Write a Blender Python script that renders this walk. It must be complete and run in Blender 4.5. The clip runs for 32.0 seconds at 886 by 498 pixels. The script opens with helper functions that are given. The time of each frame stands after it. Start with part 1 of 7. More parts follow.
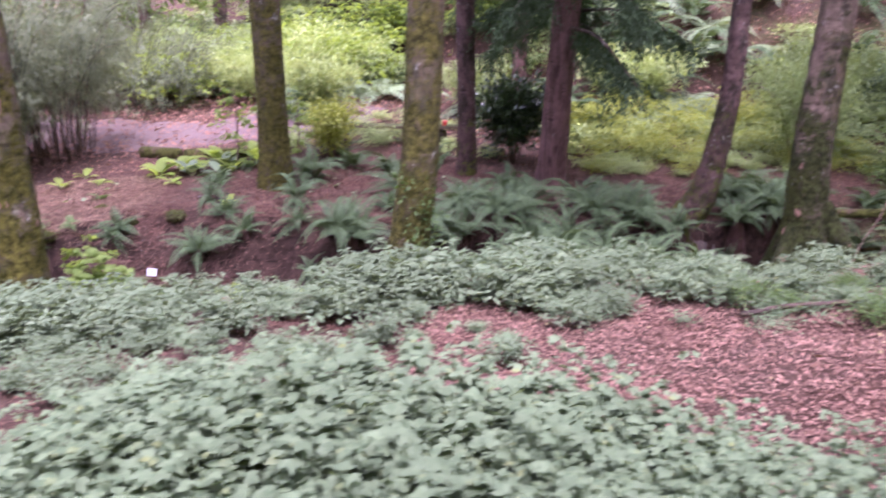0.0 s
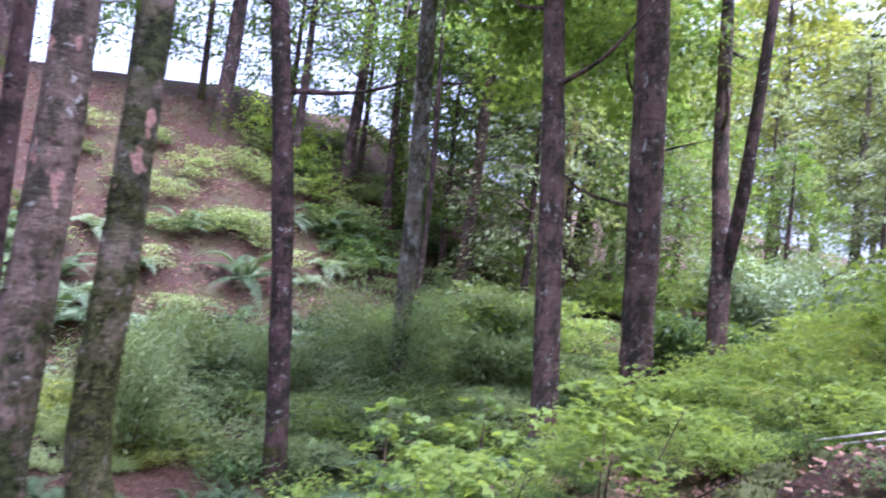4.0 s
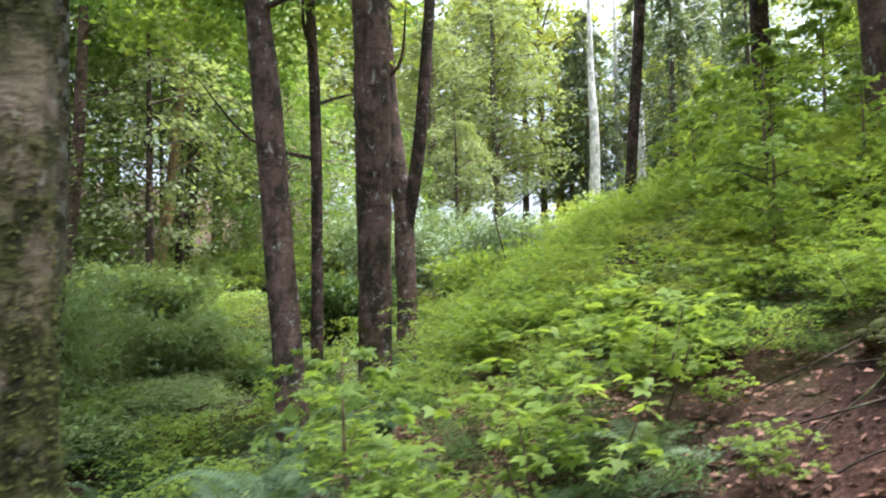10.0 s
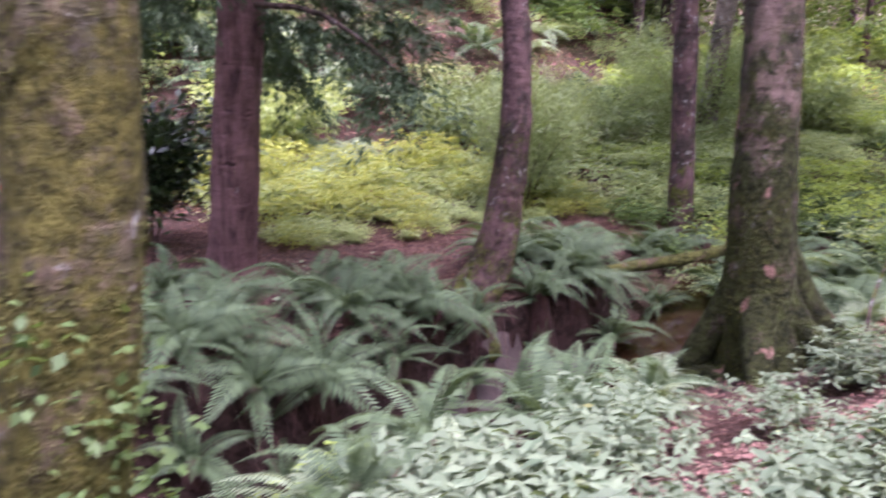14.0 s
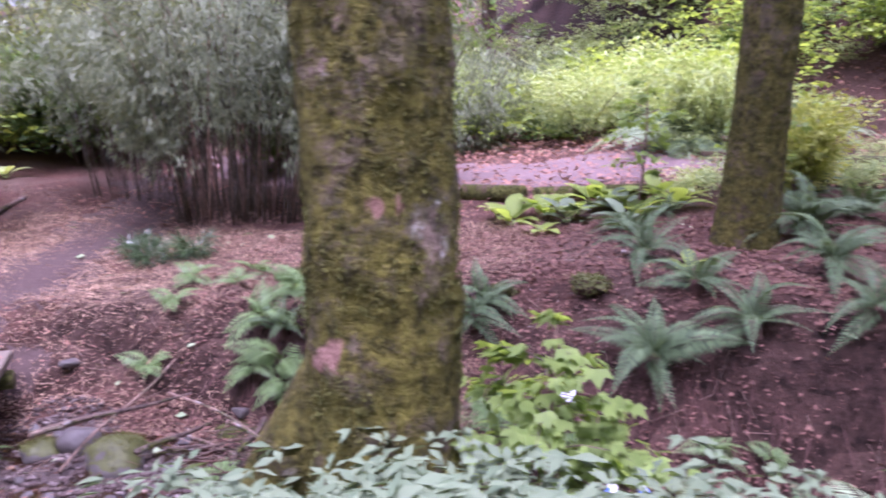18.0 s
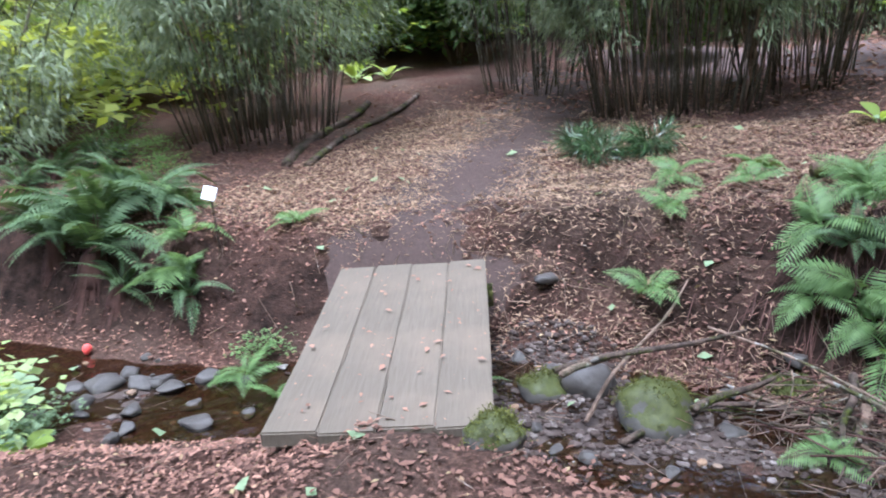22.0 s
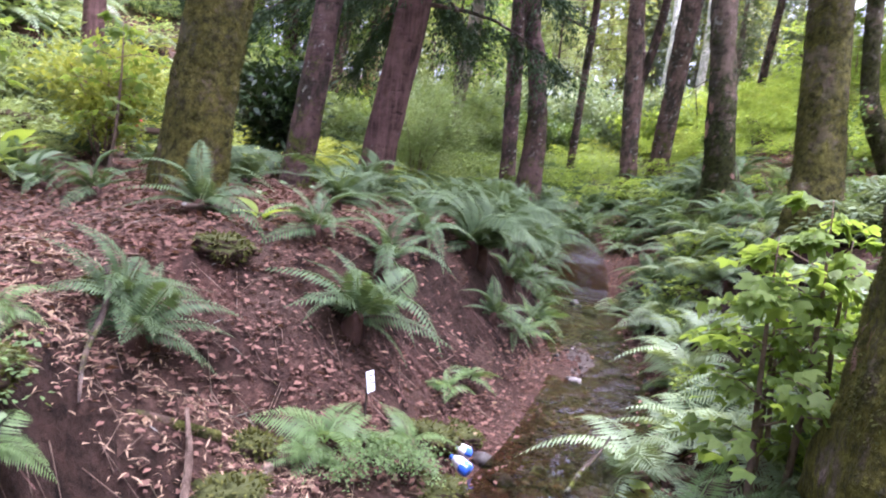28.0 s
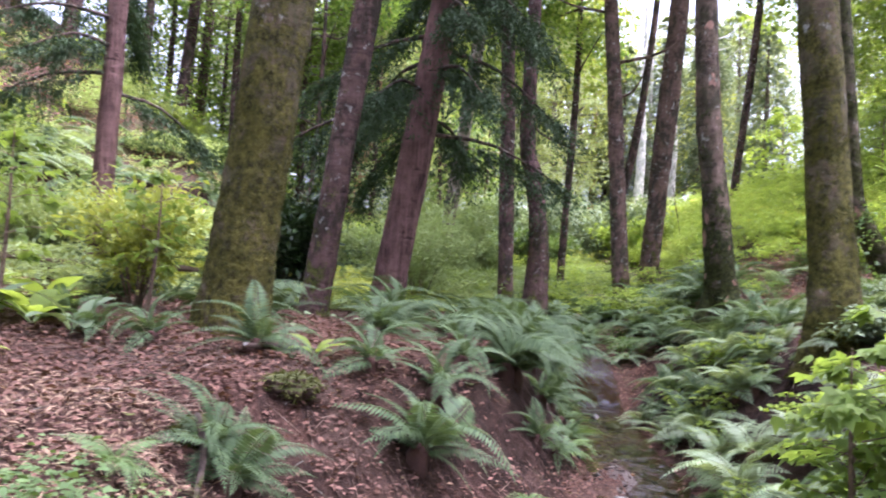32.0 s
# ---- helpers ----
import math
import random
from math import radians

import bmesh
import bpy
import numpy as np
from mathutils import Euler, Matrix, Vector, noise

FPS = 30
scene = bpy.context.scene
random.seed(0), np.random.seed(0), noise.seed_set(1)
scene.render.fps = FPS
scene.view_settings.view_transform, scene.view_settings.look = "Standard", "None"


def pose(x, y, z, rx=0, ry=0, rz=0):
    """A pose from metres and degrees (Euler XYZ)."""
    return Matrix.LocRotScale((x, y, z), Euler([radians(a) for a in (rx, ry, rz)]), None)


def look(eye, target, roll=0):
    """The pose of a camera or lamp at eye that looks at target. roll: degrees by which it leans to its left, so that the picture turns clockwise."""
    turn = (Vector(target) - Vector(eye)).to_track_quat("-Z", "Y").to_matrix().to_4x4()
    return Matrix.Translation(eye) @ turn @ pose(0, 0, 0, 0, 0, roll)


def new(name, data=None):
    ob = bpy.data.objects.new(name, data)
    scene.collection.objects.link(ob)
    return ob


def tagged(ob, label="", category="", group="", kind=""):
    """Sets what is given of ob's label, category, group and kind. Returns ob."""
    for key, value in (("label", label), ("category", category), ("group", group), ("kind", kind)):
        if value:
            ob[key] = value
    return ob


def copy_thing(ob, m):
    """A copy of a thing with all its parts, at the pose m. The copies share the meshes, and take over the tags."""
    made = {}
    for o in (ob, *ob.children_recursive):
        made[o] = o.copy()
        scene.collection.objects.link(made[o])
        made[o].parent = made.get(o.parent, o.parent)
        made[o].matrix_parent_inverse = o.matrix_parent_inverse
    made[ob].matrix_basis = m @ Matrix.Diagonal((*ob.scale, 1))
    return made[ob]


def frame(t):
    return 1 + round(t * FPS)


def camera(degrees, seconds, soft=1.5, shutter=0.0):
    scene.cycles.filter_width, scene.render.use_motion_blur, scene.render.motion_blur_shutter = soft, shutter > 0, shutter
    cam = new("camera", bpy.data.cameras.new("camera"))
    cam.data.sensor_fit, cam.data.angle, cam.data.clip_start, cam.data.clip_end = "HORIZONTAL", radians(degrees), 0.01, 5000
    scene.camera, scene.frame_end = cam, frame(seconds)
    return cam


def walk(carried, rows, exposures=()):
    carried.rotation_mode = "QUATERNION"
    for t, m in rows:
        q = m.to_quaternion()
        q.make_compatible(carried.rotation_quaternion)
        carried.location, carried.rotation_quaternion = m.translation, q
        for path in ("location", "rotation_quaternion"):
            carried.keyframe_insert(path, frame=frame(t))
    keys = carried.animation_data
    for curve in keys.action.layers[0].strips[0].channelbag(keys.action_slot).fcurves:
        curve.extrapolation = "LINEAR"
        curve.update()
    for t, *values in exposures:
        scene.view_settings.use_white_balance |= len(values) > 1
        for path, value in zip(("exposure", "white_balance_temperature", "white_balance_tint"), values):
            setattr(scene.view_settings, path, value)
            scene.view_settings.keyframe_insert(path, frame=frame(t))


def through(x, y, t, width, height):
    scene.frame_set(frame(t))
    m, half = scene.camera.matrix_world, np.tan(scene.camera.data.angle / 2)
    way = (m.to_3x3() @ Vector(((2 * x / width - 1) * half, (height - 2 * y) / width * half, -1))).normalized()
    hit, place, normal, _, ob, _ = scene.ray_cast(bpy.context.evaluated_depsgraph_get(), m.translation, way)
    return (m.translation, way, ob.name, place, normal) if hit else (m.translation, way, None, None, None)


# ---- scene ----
# camera and walk
cam = camera(60.95, 32.0, soft=1.9, shutter=0.4)
PATH = [
    (0.0, pose(0.196, 0.387, 1.615, 70.91, -0.74, -0.13)),
    (0.5, pose(0.623, 0.495, 1.616, 73.59, -1.73, -5.36)),
    (1.0, pose(1.086, 0.634, 1.612, 76.65, -2.82, -11.22)),
    (1.5, pose(1.490, 0.867, 1.590, 79.36, -3.60, -16.57)),
    (2.0, pose(1.879, 1.067, 1.566, 81.98, -4.40, -21.02)),
    (2.5, pose(2.166, 1.332, 1.527, 84.84, -5.30, -25.42)),
    (4.5, pose(3.464, 2.454, 1.660, 95.91, -6.01, -43.75)),
    (5.0, pose(3.651, 2.638, 1.642, 98.43, -5.86, -50.34)),
    (5.5, pose(3.848, 2.938, 1.649, 101.05, -5.69, -56.24)),
    (6.0, pose(4.004, 3.181, 1.661, 103.54, -5.37, -61.43)),
    (6.5, pose(4.095, 3.421, 1.672, 104.94, -4.82, -65.23)),
    (7.0, pose(4.063, 3.653, 1.662, 105.05, -3.44, -67.78)),
    (7.5, pose(4.057, 3.879, 1.618, 103.89, -2.04, -69.51)),
    (8.0, pose(3.917, 4.074, 1.508, 101.66, -0.38, -70.94)),
    (8.5, pose(3.641, 4.293, 1.423, 99.12, 0.71, -71.55)),
    (9.0, pose(3.446, 4.544, 1.325, 97.16, 1.34, -71.92)),
    (9.5, pose(3.185, 4.691, 1.235, 95.07, 1.54, -71.75)),
    (10.0, pose(2.873, 4.896, 1.133, 93.31, 1.27, -70.56)),
    (10.5, pose(2.553, 5.083, 1.049, 91.38, 0.68, -68.34)),
    (11.0, pose(2.204, 5.169, 0.951, 89.55, -0.14, -65.11)),
    (11.5, pose(1.795, 5.342, 0.823, 87.57, -1.11, -61.33)),
    (12.0, pose(1.378, 5.401, 0.756, 85.42, -1.75, -57.35)),
    (12.5, pose(0.977, 5.427, 0.693, 83.09, -2.05, -52.53)),
    (13.0, pose(0.537, 5.447, 0.641, 81.07, -2.26, -47.35)),
    (13.5, pose(0.103, 5.378, 0.563, 79.06, -2.14, -40.85)),
    (14.0, pose(-0.293, 5.428, 0.504, 77.42, -2.07, -33.79)),
    (14.5, pose(-0.695, 5.382, 0.444, 75.74, -2.56, -27.05)),
    (15.0, pose(-1.079, 5.291, 0.413, 74.67, -3.09, -20.44)),
    (15.5, pose(-1.487, 5.231, 0.353, 74.27, -3.19, -13.99)),
    (17.5, pose(-2.955, 5.201, -0.014, 76.99, -0.84, 8.39)),
    (18.0, pose(-3.273, 5.191, -0.058, 77.69, 0.05, 14.84)),
    (18.5, pose(-3.593, 5.110, -0.071, 78.74, 1.26, 20.91)),
    (19.0, pose(-3.894, 5.079, -0.092, 80.41, 2.19, 27.74)),
    (19.5, pose(-4.145, 5.167, -0.143, 81.52, 2.84, 32.51)),
    (20.0, pose(-4.457, 5.267, -0.201, 81.04, 3.14, 35.79)),
    (20.5, pose(-4.708, 5.398, -0.312, 78.86, 3.46, 37.82)),
    (21.0, pose(-4.978, 5.524, -0.412, 75.67, 3.80, 38.40)),
    (21.5, pose(-5.240, 5.698, -0.461, 73.77, 4.12, 37.64)),
    (22.0, pose(-5.478, 5.900, -0.539, 72.30, 4.36, 35.43)),
    (22.5, pose(-5.729, 6.080, -0.646, 70.90, 4.12, 29.92)),
    (23.0, pose(-5.942, 6.320, -0.725, 69.78, 3.84, 23.16)),
    (23.5, pose(-6.149, 6.551, -0.800, 68.76, 2.88, 13.10)),
    (24.0, pose(-6.317, 6.795, -0.857, 68.49, 1.82, 2.77)),
    (24.5, pose(-6.460, 7.053, -0.885, 69.39, -0.06, -10.54)),
    (25.0, pose(-6.589, 7.281, -0.947, 70.91, -2.09, -23.74)),
    (25.5, pose(-6.711, 7.539, -1.022, 72.40, -3.97, -35.65)),
    (26.0, pose(-6.856, 7.751, -1.062, 73.97, -5.22, -46.31)),
    (26.5, pose(-6.935, 7.954, -1.066, 76.04, -5.72, -54.55)),
    (28.5, pose(-7.018, 8.761, -1.087, 87.36, -6.42, -75.39)),
    (29.0, pose(-7.111, 8.833, -1.050, 89.41, -6.44, -77.62)),
    (29.5, pose(-7.191, 8.945, -1.049, 91.57, -5.93, -79.59)),
    (30.0, pose(-7.204, 8.985, -1.031, 93.26, -5.85, -80.69)),
    (30.5, pose(-7.191, 9.003, -1.034, 94.27, -5.73, -81.04)),
    (31.0, pose(-7.192, 9.012, -1.034, 94.51, -5.58, -80.37)),
    (31.5, pose(-7.196, 9.016, -1.037, 94.20, -4.89, -78.11)),
    (32.0, pose(-7.221, 9.021, -1.042, 93.69, -3.41, -73.69)),
]
walk(cam, PATH, exposures=[(0.0, 2.42, 5450, 52), (1.0, 2.42, 5250, 41), (2.0, 2.6, 5050, 50), (4.5, 2.45, 4900, 32), (6.0, 2.26, 6100, 16), (7.0, 2.12, 6200, 12), (8.0, 2.16, 6300, 8), (9.0, 2.22, 6150, 10), (10.0, 2.32, 5600, 12), (11.0, 2.52, 5000, 18), (12.0, 2.62, 4800, 32), (13.0, 2.8, 5050, 46), (14.0, 2.76, 5500, 54), (15.0, 2.46, 5450, 56), (18.0, 2.42, 5200, 56), (19.0, 2.2, 5300, 52), (20.0, 2.12, 5330, 46), (21.0, 2.2, 5150, 34), (22.0, 2.25, 5000, 12), (23.0, 2.22, 5200, 6), (25.0, 2.43, 5250, 8), (26.0, 2.6, 5300, 16), (29.0, 2.85, 5450, 38), (31.0, 2.85, 5450, 34), (32.0, 2.72, 5450, 32)])

# world and sun: bright overcast
SUN_EL, SUN_AZ = 74.0, 165.0
world = bpy.data.worlds.new("world")
scene.world = world
world.use_nodes = True
wt = world.node_tree
sky = wt.nodes.new("ShaderNodeTexSky")
sky.sky_type, sky.sun_disc = "NISHITA", False
sky.sun_elevation, sky.sun_rotation = radians(SUN_EL), radians(SUN_AZ)
sky.air_density, sky.dust_density, sky.ozone_density = 1.0, 6.0, 1.0
haze = wt.nodes.new("ShaderNodeHueSaturation")
haze.inputs["Saturation"].default_value = 0.35
wt.links.new(sky.outputs[0], haze.inputs["Color"])
wt.links.new(haze.outputs[0], wt.nodes["Background"].inputs["Color"])
wt.nodes["Background"].inputs["Strength"].default_value = 0.125
sun_data = bpy.data.lights.new("sun", "SUN")
sun_data.energy, sun_data.angle, sun_data.color = 1.5, radians(30), (1.0, 0.95, 0.86)
sun = new("sun", sun_data)
sun.matrix_world = look((0, 0, 30), (-30 * math.sin(radians(SUN_AZ)) / math.tan(radians(SUN_EL)), -30 * math.cos(radians(SUN_AZ)) / math.tan(radians(SUN_EL)), 0))

# ---------------------------------------------------------------- materials


def mat(name, rough=0.8, spec=0.3):
    m = bpy.data.materials.new(name)
    m.use_nodes = True
    b = m.node_tree.nodes["Principled BSDF"]
    b.inputs["Roughness"].default_value = rough
    b.inputs["Specular IOR Level"].default_value = spec
    return m, m.node_tree, b


def node(nt, kind, **kw):
    n = nt.nodes.new(kind)
    for k, v in kw.items():
        n.inputs[k.replace("_", " ")].default_value = v
    return n


def ramp(nt, src, stops):
    r = nt.nodes.new("ShaderNodeValToRGB")
    e = r.color_ramp.elements
    while len(e) < len(stops):
        e.new(0.5)
    for el, (p, c) in zip(e, stops):
        el.position, el.color = p, (*c, 1) if len(c) == 3 else c
    nt.links.new(src, r.inputs["Fac"])
    return r.outputs["Color"]


def mix(nt, fac, a, b, mode="MIX"):
    n = nt.nodes.new("ShaderNodeMix")
    n.data_type, n.blend_type = "RGBA", mode
    for key, v in ((0, fac), (6, a), (7, b)):
        if isinstance(v, (int, float)):
            n.inputs[key].default_value = v
        elif isinstance(v, tuple):
            n.inputs[key].default_value = (*v, 1)
        else:
            nt.links.new(v, n.inputs[key])
    return n.outputs[2]


def noise_tex(nt, scale, detail=4.0, rough=0.55, coords="Object", stretch=None):
    tc = nt.nodes.new("ShaderNodeTexCoord")
    src = tc.outputs[coords]
    if stretch:
        mp = nt.nodes.new("ShaderNodeMapping")
        mp.inputs["Scale"].default_value = stretch
        nt.links.new(src, mp.inputs["Vector"])
        src = mp.outputs[0]
    n = node(nt, "ShaderNodeTexNoise", Scale=scale, Detail=detail, Roughness=rough)
    nt.links.new(src, n.inputs["Vector"])
    return n.outputs["Fac"]


def bump(nt, bsdf, height, strength=0.4, dist=0.02):
    b = node(nt, "ShaderNodeBump", Strength=strength, Distance=dist)
    nt.links.new(height, b.inputs["Height"])
    nt.links.new(b.outputs[0], bsdf.inputs["Normal"])


def leaf_mat(name, dark, light, odd=None, rough=0.5, through=0.35, spec=0.2):
    """Leaf: each leaf has its own tint; light comes through the blade."""
    m, nt, b = mat(name, rough, spec)
    geo = nt.nodes.new("ShaderNodeNewGeometry")
    stops = [(0.0, dark), (0.75, light)] + ([(0.97, light), (1.0, odd)] if odd else [])
    col = ramp(nt, geo.outputs["Random Per Island"], stops)
    oi = nt.nodes.new("ShaderNodeObjectInfo")
    hs = node(nt, "ShaderNodeHueSaturation")
    mr = node(nt, "ShaderNodeMapRange", To_Min=0.8, To_Max=1.2)
    nt.links.new(oi.outputs["Random"], mr.inputs["Value"])
    nt.links.new(mr.outputs[0], hs.inputs["Value"])
    nt.links.new(col, hs.inputs["Color"])
    col = mix(nt, noise_tex(nt, 3.0, 3), hs.outputs[0], tuple(0.75 * c for c in light))
    nt.links.new(col, b.inputs["Base Color"])
    tr = nt.nodes.new("ShaderNodeBsdfTranslucent")
    warm = mix(nt, 1.0, col, (1.25, 1.2, 0.5), "MULTIPLY")
    nt.links.new(warm, tr.inputs["Color"])
    ms = nt.nodes.new("ShaderNodeMixShader")
    ms.inputs[0].default_value = through
    nt.links.new(b.outputs[0], ms.inputs[1])
    nt.links.new(tr.outputs[0], ms.inputs[2])
    nt.links.new(ms.outputs[0], nt.nodes["Material Output"].inputs["Surface"])
    return m


def bark_mat(name, base, dark, moss_amount, moss=(0.085, 0.095, 0.018), pale=0.0, reach=2.5, fissure=False, bare=0.0, algae=0.0):
    """Bark: banded grain, dark blotches, rings and lichen spots, moss that thins with height."""
    m, nt, b = mat(name, 0.9, 0.15)
    g = noise_tex(nt, 16.0 if fissure else 11.0, 7, 0.7, stretch=(1, 1, 0.1) if fissure else (1, 1, 0.7))
    col = mix(nt, ramp(nt, g, [(0.38, (0, 0, 0)), (0.60, (1, 1, 1))]), dark, base)
    big = noise_tex(nt, 2.6, 5, 0.65)
    col = mix(nt, ramp(nt, big, [(0.42, (0, 0, 0)), (0.66, (0.75, 0.75, 0.75))]), col, tuple(c * 1.6 for c in base))
    if not fissure:
        blotch = ramp(nt, noise_tex(nt, 3.4, 7, 0.7, stretch=(1, 1, 0.5)), [(0.49, (0, 0, 0)), (0.57, (0.8, 0.8, 0.8))])
        col = mix(nt, blotch, col, mix(nt, g, tuple(0.45 * c for c in dark), (0.9 * dark[0], 1.0 * dark[0], 0.6 * dark[0])))
        ring = ramp(nt, noise_tex(nt, 1.6, 4, 0.6, stretch=(0.5, 0.5, 8.0)), [(0.58, (0, 0, 0)), (0.68, (0.4, 0.4, 0.4))])
        col = mix(nt, ring, col, tuple(0.55 * c for c in dark))
        dots = ramp(nt, noise_tex(nt, 12.0, 5, 0.6), [(0.59, (0, 0, 0)), (0.64, (0.6, 0.6, 0.6))])
        where = ramp(nt, noise_tex(nt, 2.1, 4, 0.6), [(0.48, (0, 0, 0)), (0.60, (1, 1, 1))])
        col = mix(nt, mix(nt, 1.0, dots, where, "MULTIPLY"), col, (0.46, 0.46, 0.42))
    spots = noise_tex(nt, 5.5 if pale > 0.3 else 7.0, 5, 0.6, stretch=(1, 1, 0.6))
    col = mix(nt, ramp(nt, spots, [(0.70 - 0.25 * pale, (0, 0, 0)), (0.75 - 0.23 * pale, (0.6, 0.6, 0.6))]), col, (0.5, 0.49, 0.45))
    if algae:
        film = ramp(nt, noise_tex(nt, 6.5, 7, 0.7), [(0.40, (0, 0, 0)), (0.60, (algae, algae, algae))])
        col = mix(nt, film, col, mix(nt, g, (0.04, 0.04, 0.018), (0.125, 0.112, 0.055)))
    crack = noise_tex(nt, 5.0, 5, 0.6, stretch=(0.7, 0.7, 2.0))
    col = mix(nt, ramp(nt, crack, [(0.31, (0.8, 0.8, 0.8)), (0.37, (0, 0, 0))]), col, tuple(0.5 * c for c in dark))
    tc = nt.nodes.new("ShaderNodeTexCoord")
    sp = nt.nodes.new("ShaderNodeSeparateXYZ")
    nt.links.new(tc.outputs["Object"], sp.inputs[0])
    fall = node(nt, "ShaderNodeMapRange", From_Min=0.0, From_Max=reach, To_Min=0.13 * moss_amount, To_Max=-0.10 + 0.05 * moss_amount)
    nt.links.new(sp.outputs["Z"], fall.inputs["Value"])
    add = nt.nodes.new("ShaderNodeMath")
    nt.links.new(noise_tex(nt, 3.6, 8, 0.75), add.inputs[0])
    nt.links.new(fall.outputs[0], add.inputs[1])
    green = mix(nt, ramp(nt, noise_tex(nt, 15.0, 6, 0.75), [(0.38, (0, 0, 0)), (0.64, (1, 1, 1))]), tuple(c * 0.28 for c in moss), tuple(c * 1.55 for c in moss))
    mask = ramp(nt, add.outputs[0], [(0.57, (0, 0, 0)), (0.66, (1, 1, 1))])
    col = mix(nt, mask, col, green)
    if bare:
        peel = ramp(nt, noise_tex(nt, 4.2, 3, 0.5, stretch=(1, 1, 0.6)), [(0.69 - 0.1 * bare, (0, 0, 0)), (0.72 - 0.1 * bare, (1, 1, 1))])
        col = mix(nt, peel, col, mix(nt, g, (0.26, 0.14, 0.105), (0.40, 0.24, 0.19)))
    nt.links.new(col, b.inputs["Base Color"])
    h = mix(nt, mask, mix(nt, 0.5, g, crack), noise_tex(nt, 22.0, 6, 0.7))
    bump(nt, b, h, 1.0, 0.09)
    return m


M = {}
M["leaf_grey"] = leaf_mat("leaf_grey_green", (0.065, 0.105, 0.055), (0.165, 0.215, 0.125), (0.28, 0.27, 0.06), 0.6, 0.25, 0.12)
M["leaf_mid"] = leaf_mat("leaf_mid_green", (0.042, 0.08, 0.025), (0.125, 0.195, 0.062), (0.35, 0.36, 0.05), 0.5, 0.45)
M["leaf_bright"] = leaf_mat("leaf_bright_green", (0.13, 0.21, 0.042), (0.305, 0.405, 0.10), (0.42, 0.43, 0.06), 0.5, 0.58)
M["leaf_lime"] = leaf_mat("leaf_lime", (0.24, 0.33, 0.12), (0.41, 0.49, 0.23), (0.5, 0.5, 0.15), 0.5, 0.45)
M["leaf_soft"] = leaf_mat("leaf_soft_green", (0.14, 0.20, 0.08), (0.31, 0.39, 0.18), None, 0.55, 0.4)
M["leaf_dark"] = leaf_mat("leaf_dark_gloss", (0.02, 0.045, 0.012), (0.05, 0.09, 0.03), None, 0.3, 0.15, 0.5)
M["leaf_fern"] = leaf_mat("fern_green", (0.030, 0.054, 0.026), (0.108, 0.160, 0.076), (0.22, 0.24, 0.08), 0.55, 0.3, 0.15)
M["leaf_fern_pale"] = leaf_mat("fern_pale", (0.12, 0.175, 0.09), (0.27, 0.345, 0.20), None, 0.42, 0.3)
M["leaf_fern_light"] = leaf_mat("fern_light", (0.068, 0.12, 0.042), (0.158, 0.24, 0.09), (0.25, 0.3, 0.08), 0.45, 0.35)
M["leaf_bamboo"] = leaf_mat("bamboo_leaf", (0.075, 0.10, 0.05), (0.225, 0.265, 0.155), (0.32, 0.30, 0.10), 0.42, 0.3)
M["needle"] = leaf_mat("conifer_spray", (0.022, 0.045, 0.018), (0.06, 0.10, 0.042), None, 0.6, 0.15)
M["leaf_canopy"] = leaf_mat("leaf_canopy", (0.075, 0.137, 0.03), (0.168, 0.26, 0.062), (0.3, 0.36, 0.05), 0.5, 0.55)
# distant leaves: haze and backlight are put into this paler colour
M["leaf_far_hazy"] = leaf_mat("leaf_far_hazy", (0.16, 0.21, 0.105), (0.29, 0.345, 0.185), (0.36, 0.38, 0.15), 0.6, 0.55)
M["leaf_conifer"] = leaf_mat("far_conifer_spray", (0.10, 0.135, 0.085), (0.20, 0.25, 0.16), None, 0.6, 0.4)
M["leaf_beech"] = leaf_mat("beech_leaf", (0.12, 0.185, 0.055), (0.26, 0.355, 0.12), (0.3, 0.36, 0.08), 0.5, 0.6)
M["moss_tuft"] = leaf_mat("moss_tuft", (0.030, 0.034, 0.009), (0.095, 0.098, 0.022), None, 0.95, 0.1)
M["leaf_young"] = leaf_mat("leaf_young_sycamore", (0.13, 0.205, 0.05), (0.25, 0.35, 0.10), None, 0.5, 0.6)
# darker copy of the fallen leaf: shade of the banks put into its colour
M["bank_litter"] = leaf_mat("shaded_fallen_leaf", (0.026, 0.013, 0.010), (0.20, 0.108, 0.08), (0.33, 0.29, 0.14), 0.7, 0.1, 0.12)
M["litter"] = leaf_mat("fallen_leaf", (0.075, 0.036, 0.028), (0.33, 0.18, 0.13), (0.40, 0.36, 0.18), 0.75, 0.1, 0.15)
M["path_litter"] = leaf_mat("trodden_fallen_leaf", (0.08, 0.042, 0.034), (0.34, 0.195, 0.15), (0.45, 0.40, 0.22), 0.7, 0.1, 0.2)
M["straw"] = leaf_mat("dry_bamboo_leaf", (0.08, 0.05, 0.034), (0.40, 0.275, 0.18), None, 0.75, 0.1, 0.15)
M["bark_moss"] = bark_mat("bark_heavy_moss", (0.165, 0.12, 0.092), (0.06, 0.044, 0.034), 1.5, moss=(0.115, 0.105, 0.020), reach=6.0, pale=0.12, bare=0.3, algae=0.75)
M["bark_peel"] = bark_mat("bark_peeling_moss", (0.14, 0.098, 0.078), (0.048, 0.033, 0.026), 2.0, moss=(0.042, 0.049, 0.014), reach=3.0, pale=0.1, bare=0.6, algae=0.35)
M["bark_shade"] = bark_mat("bark_shaded_moss", (0.135, 0.10, 0.078), (0.045, 0.034, 0.026), 1.25, moss=(0.045, 0.048, 0.014), reach=9.0, pale=0.12, bare=0.3, algae=0.8)
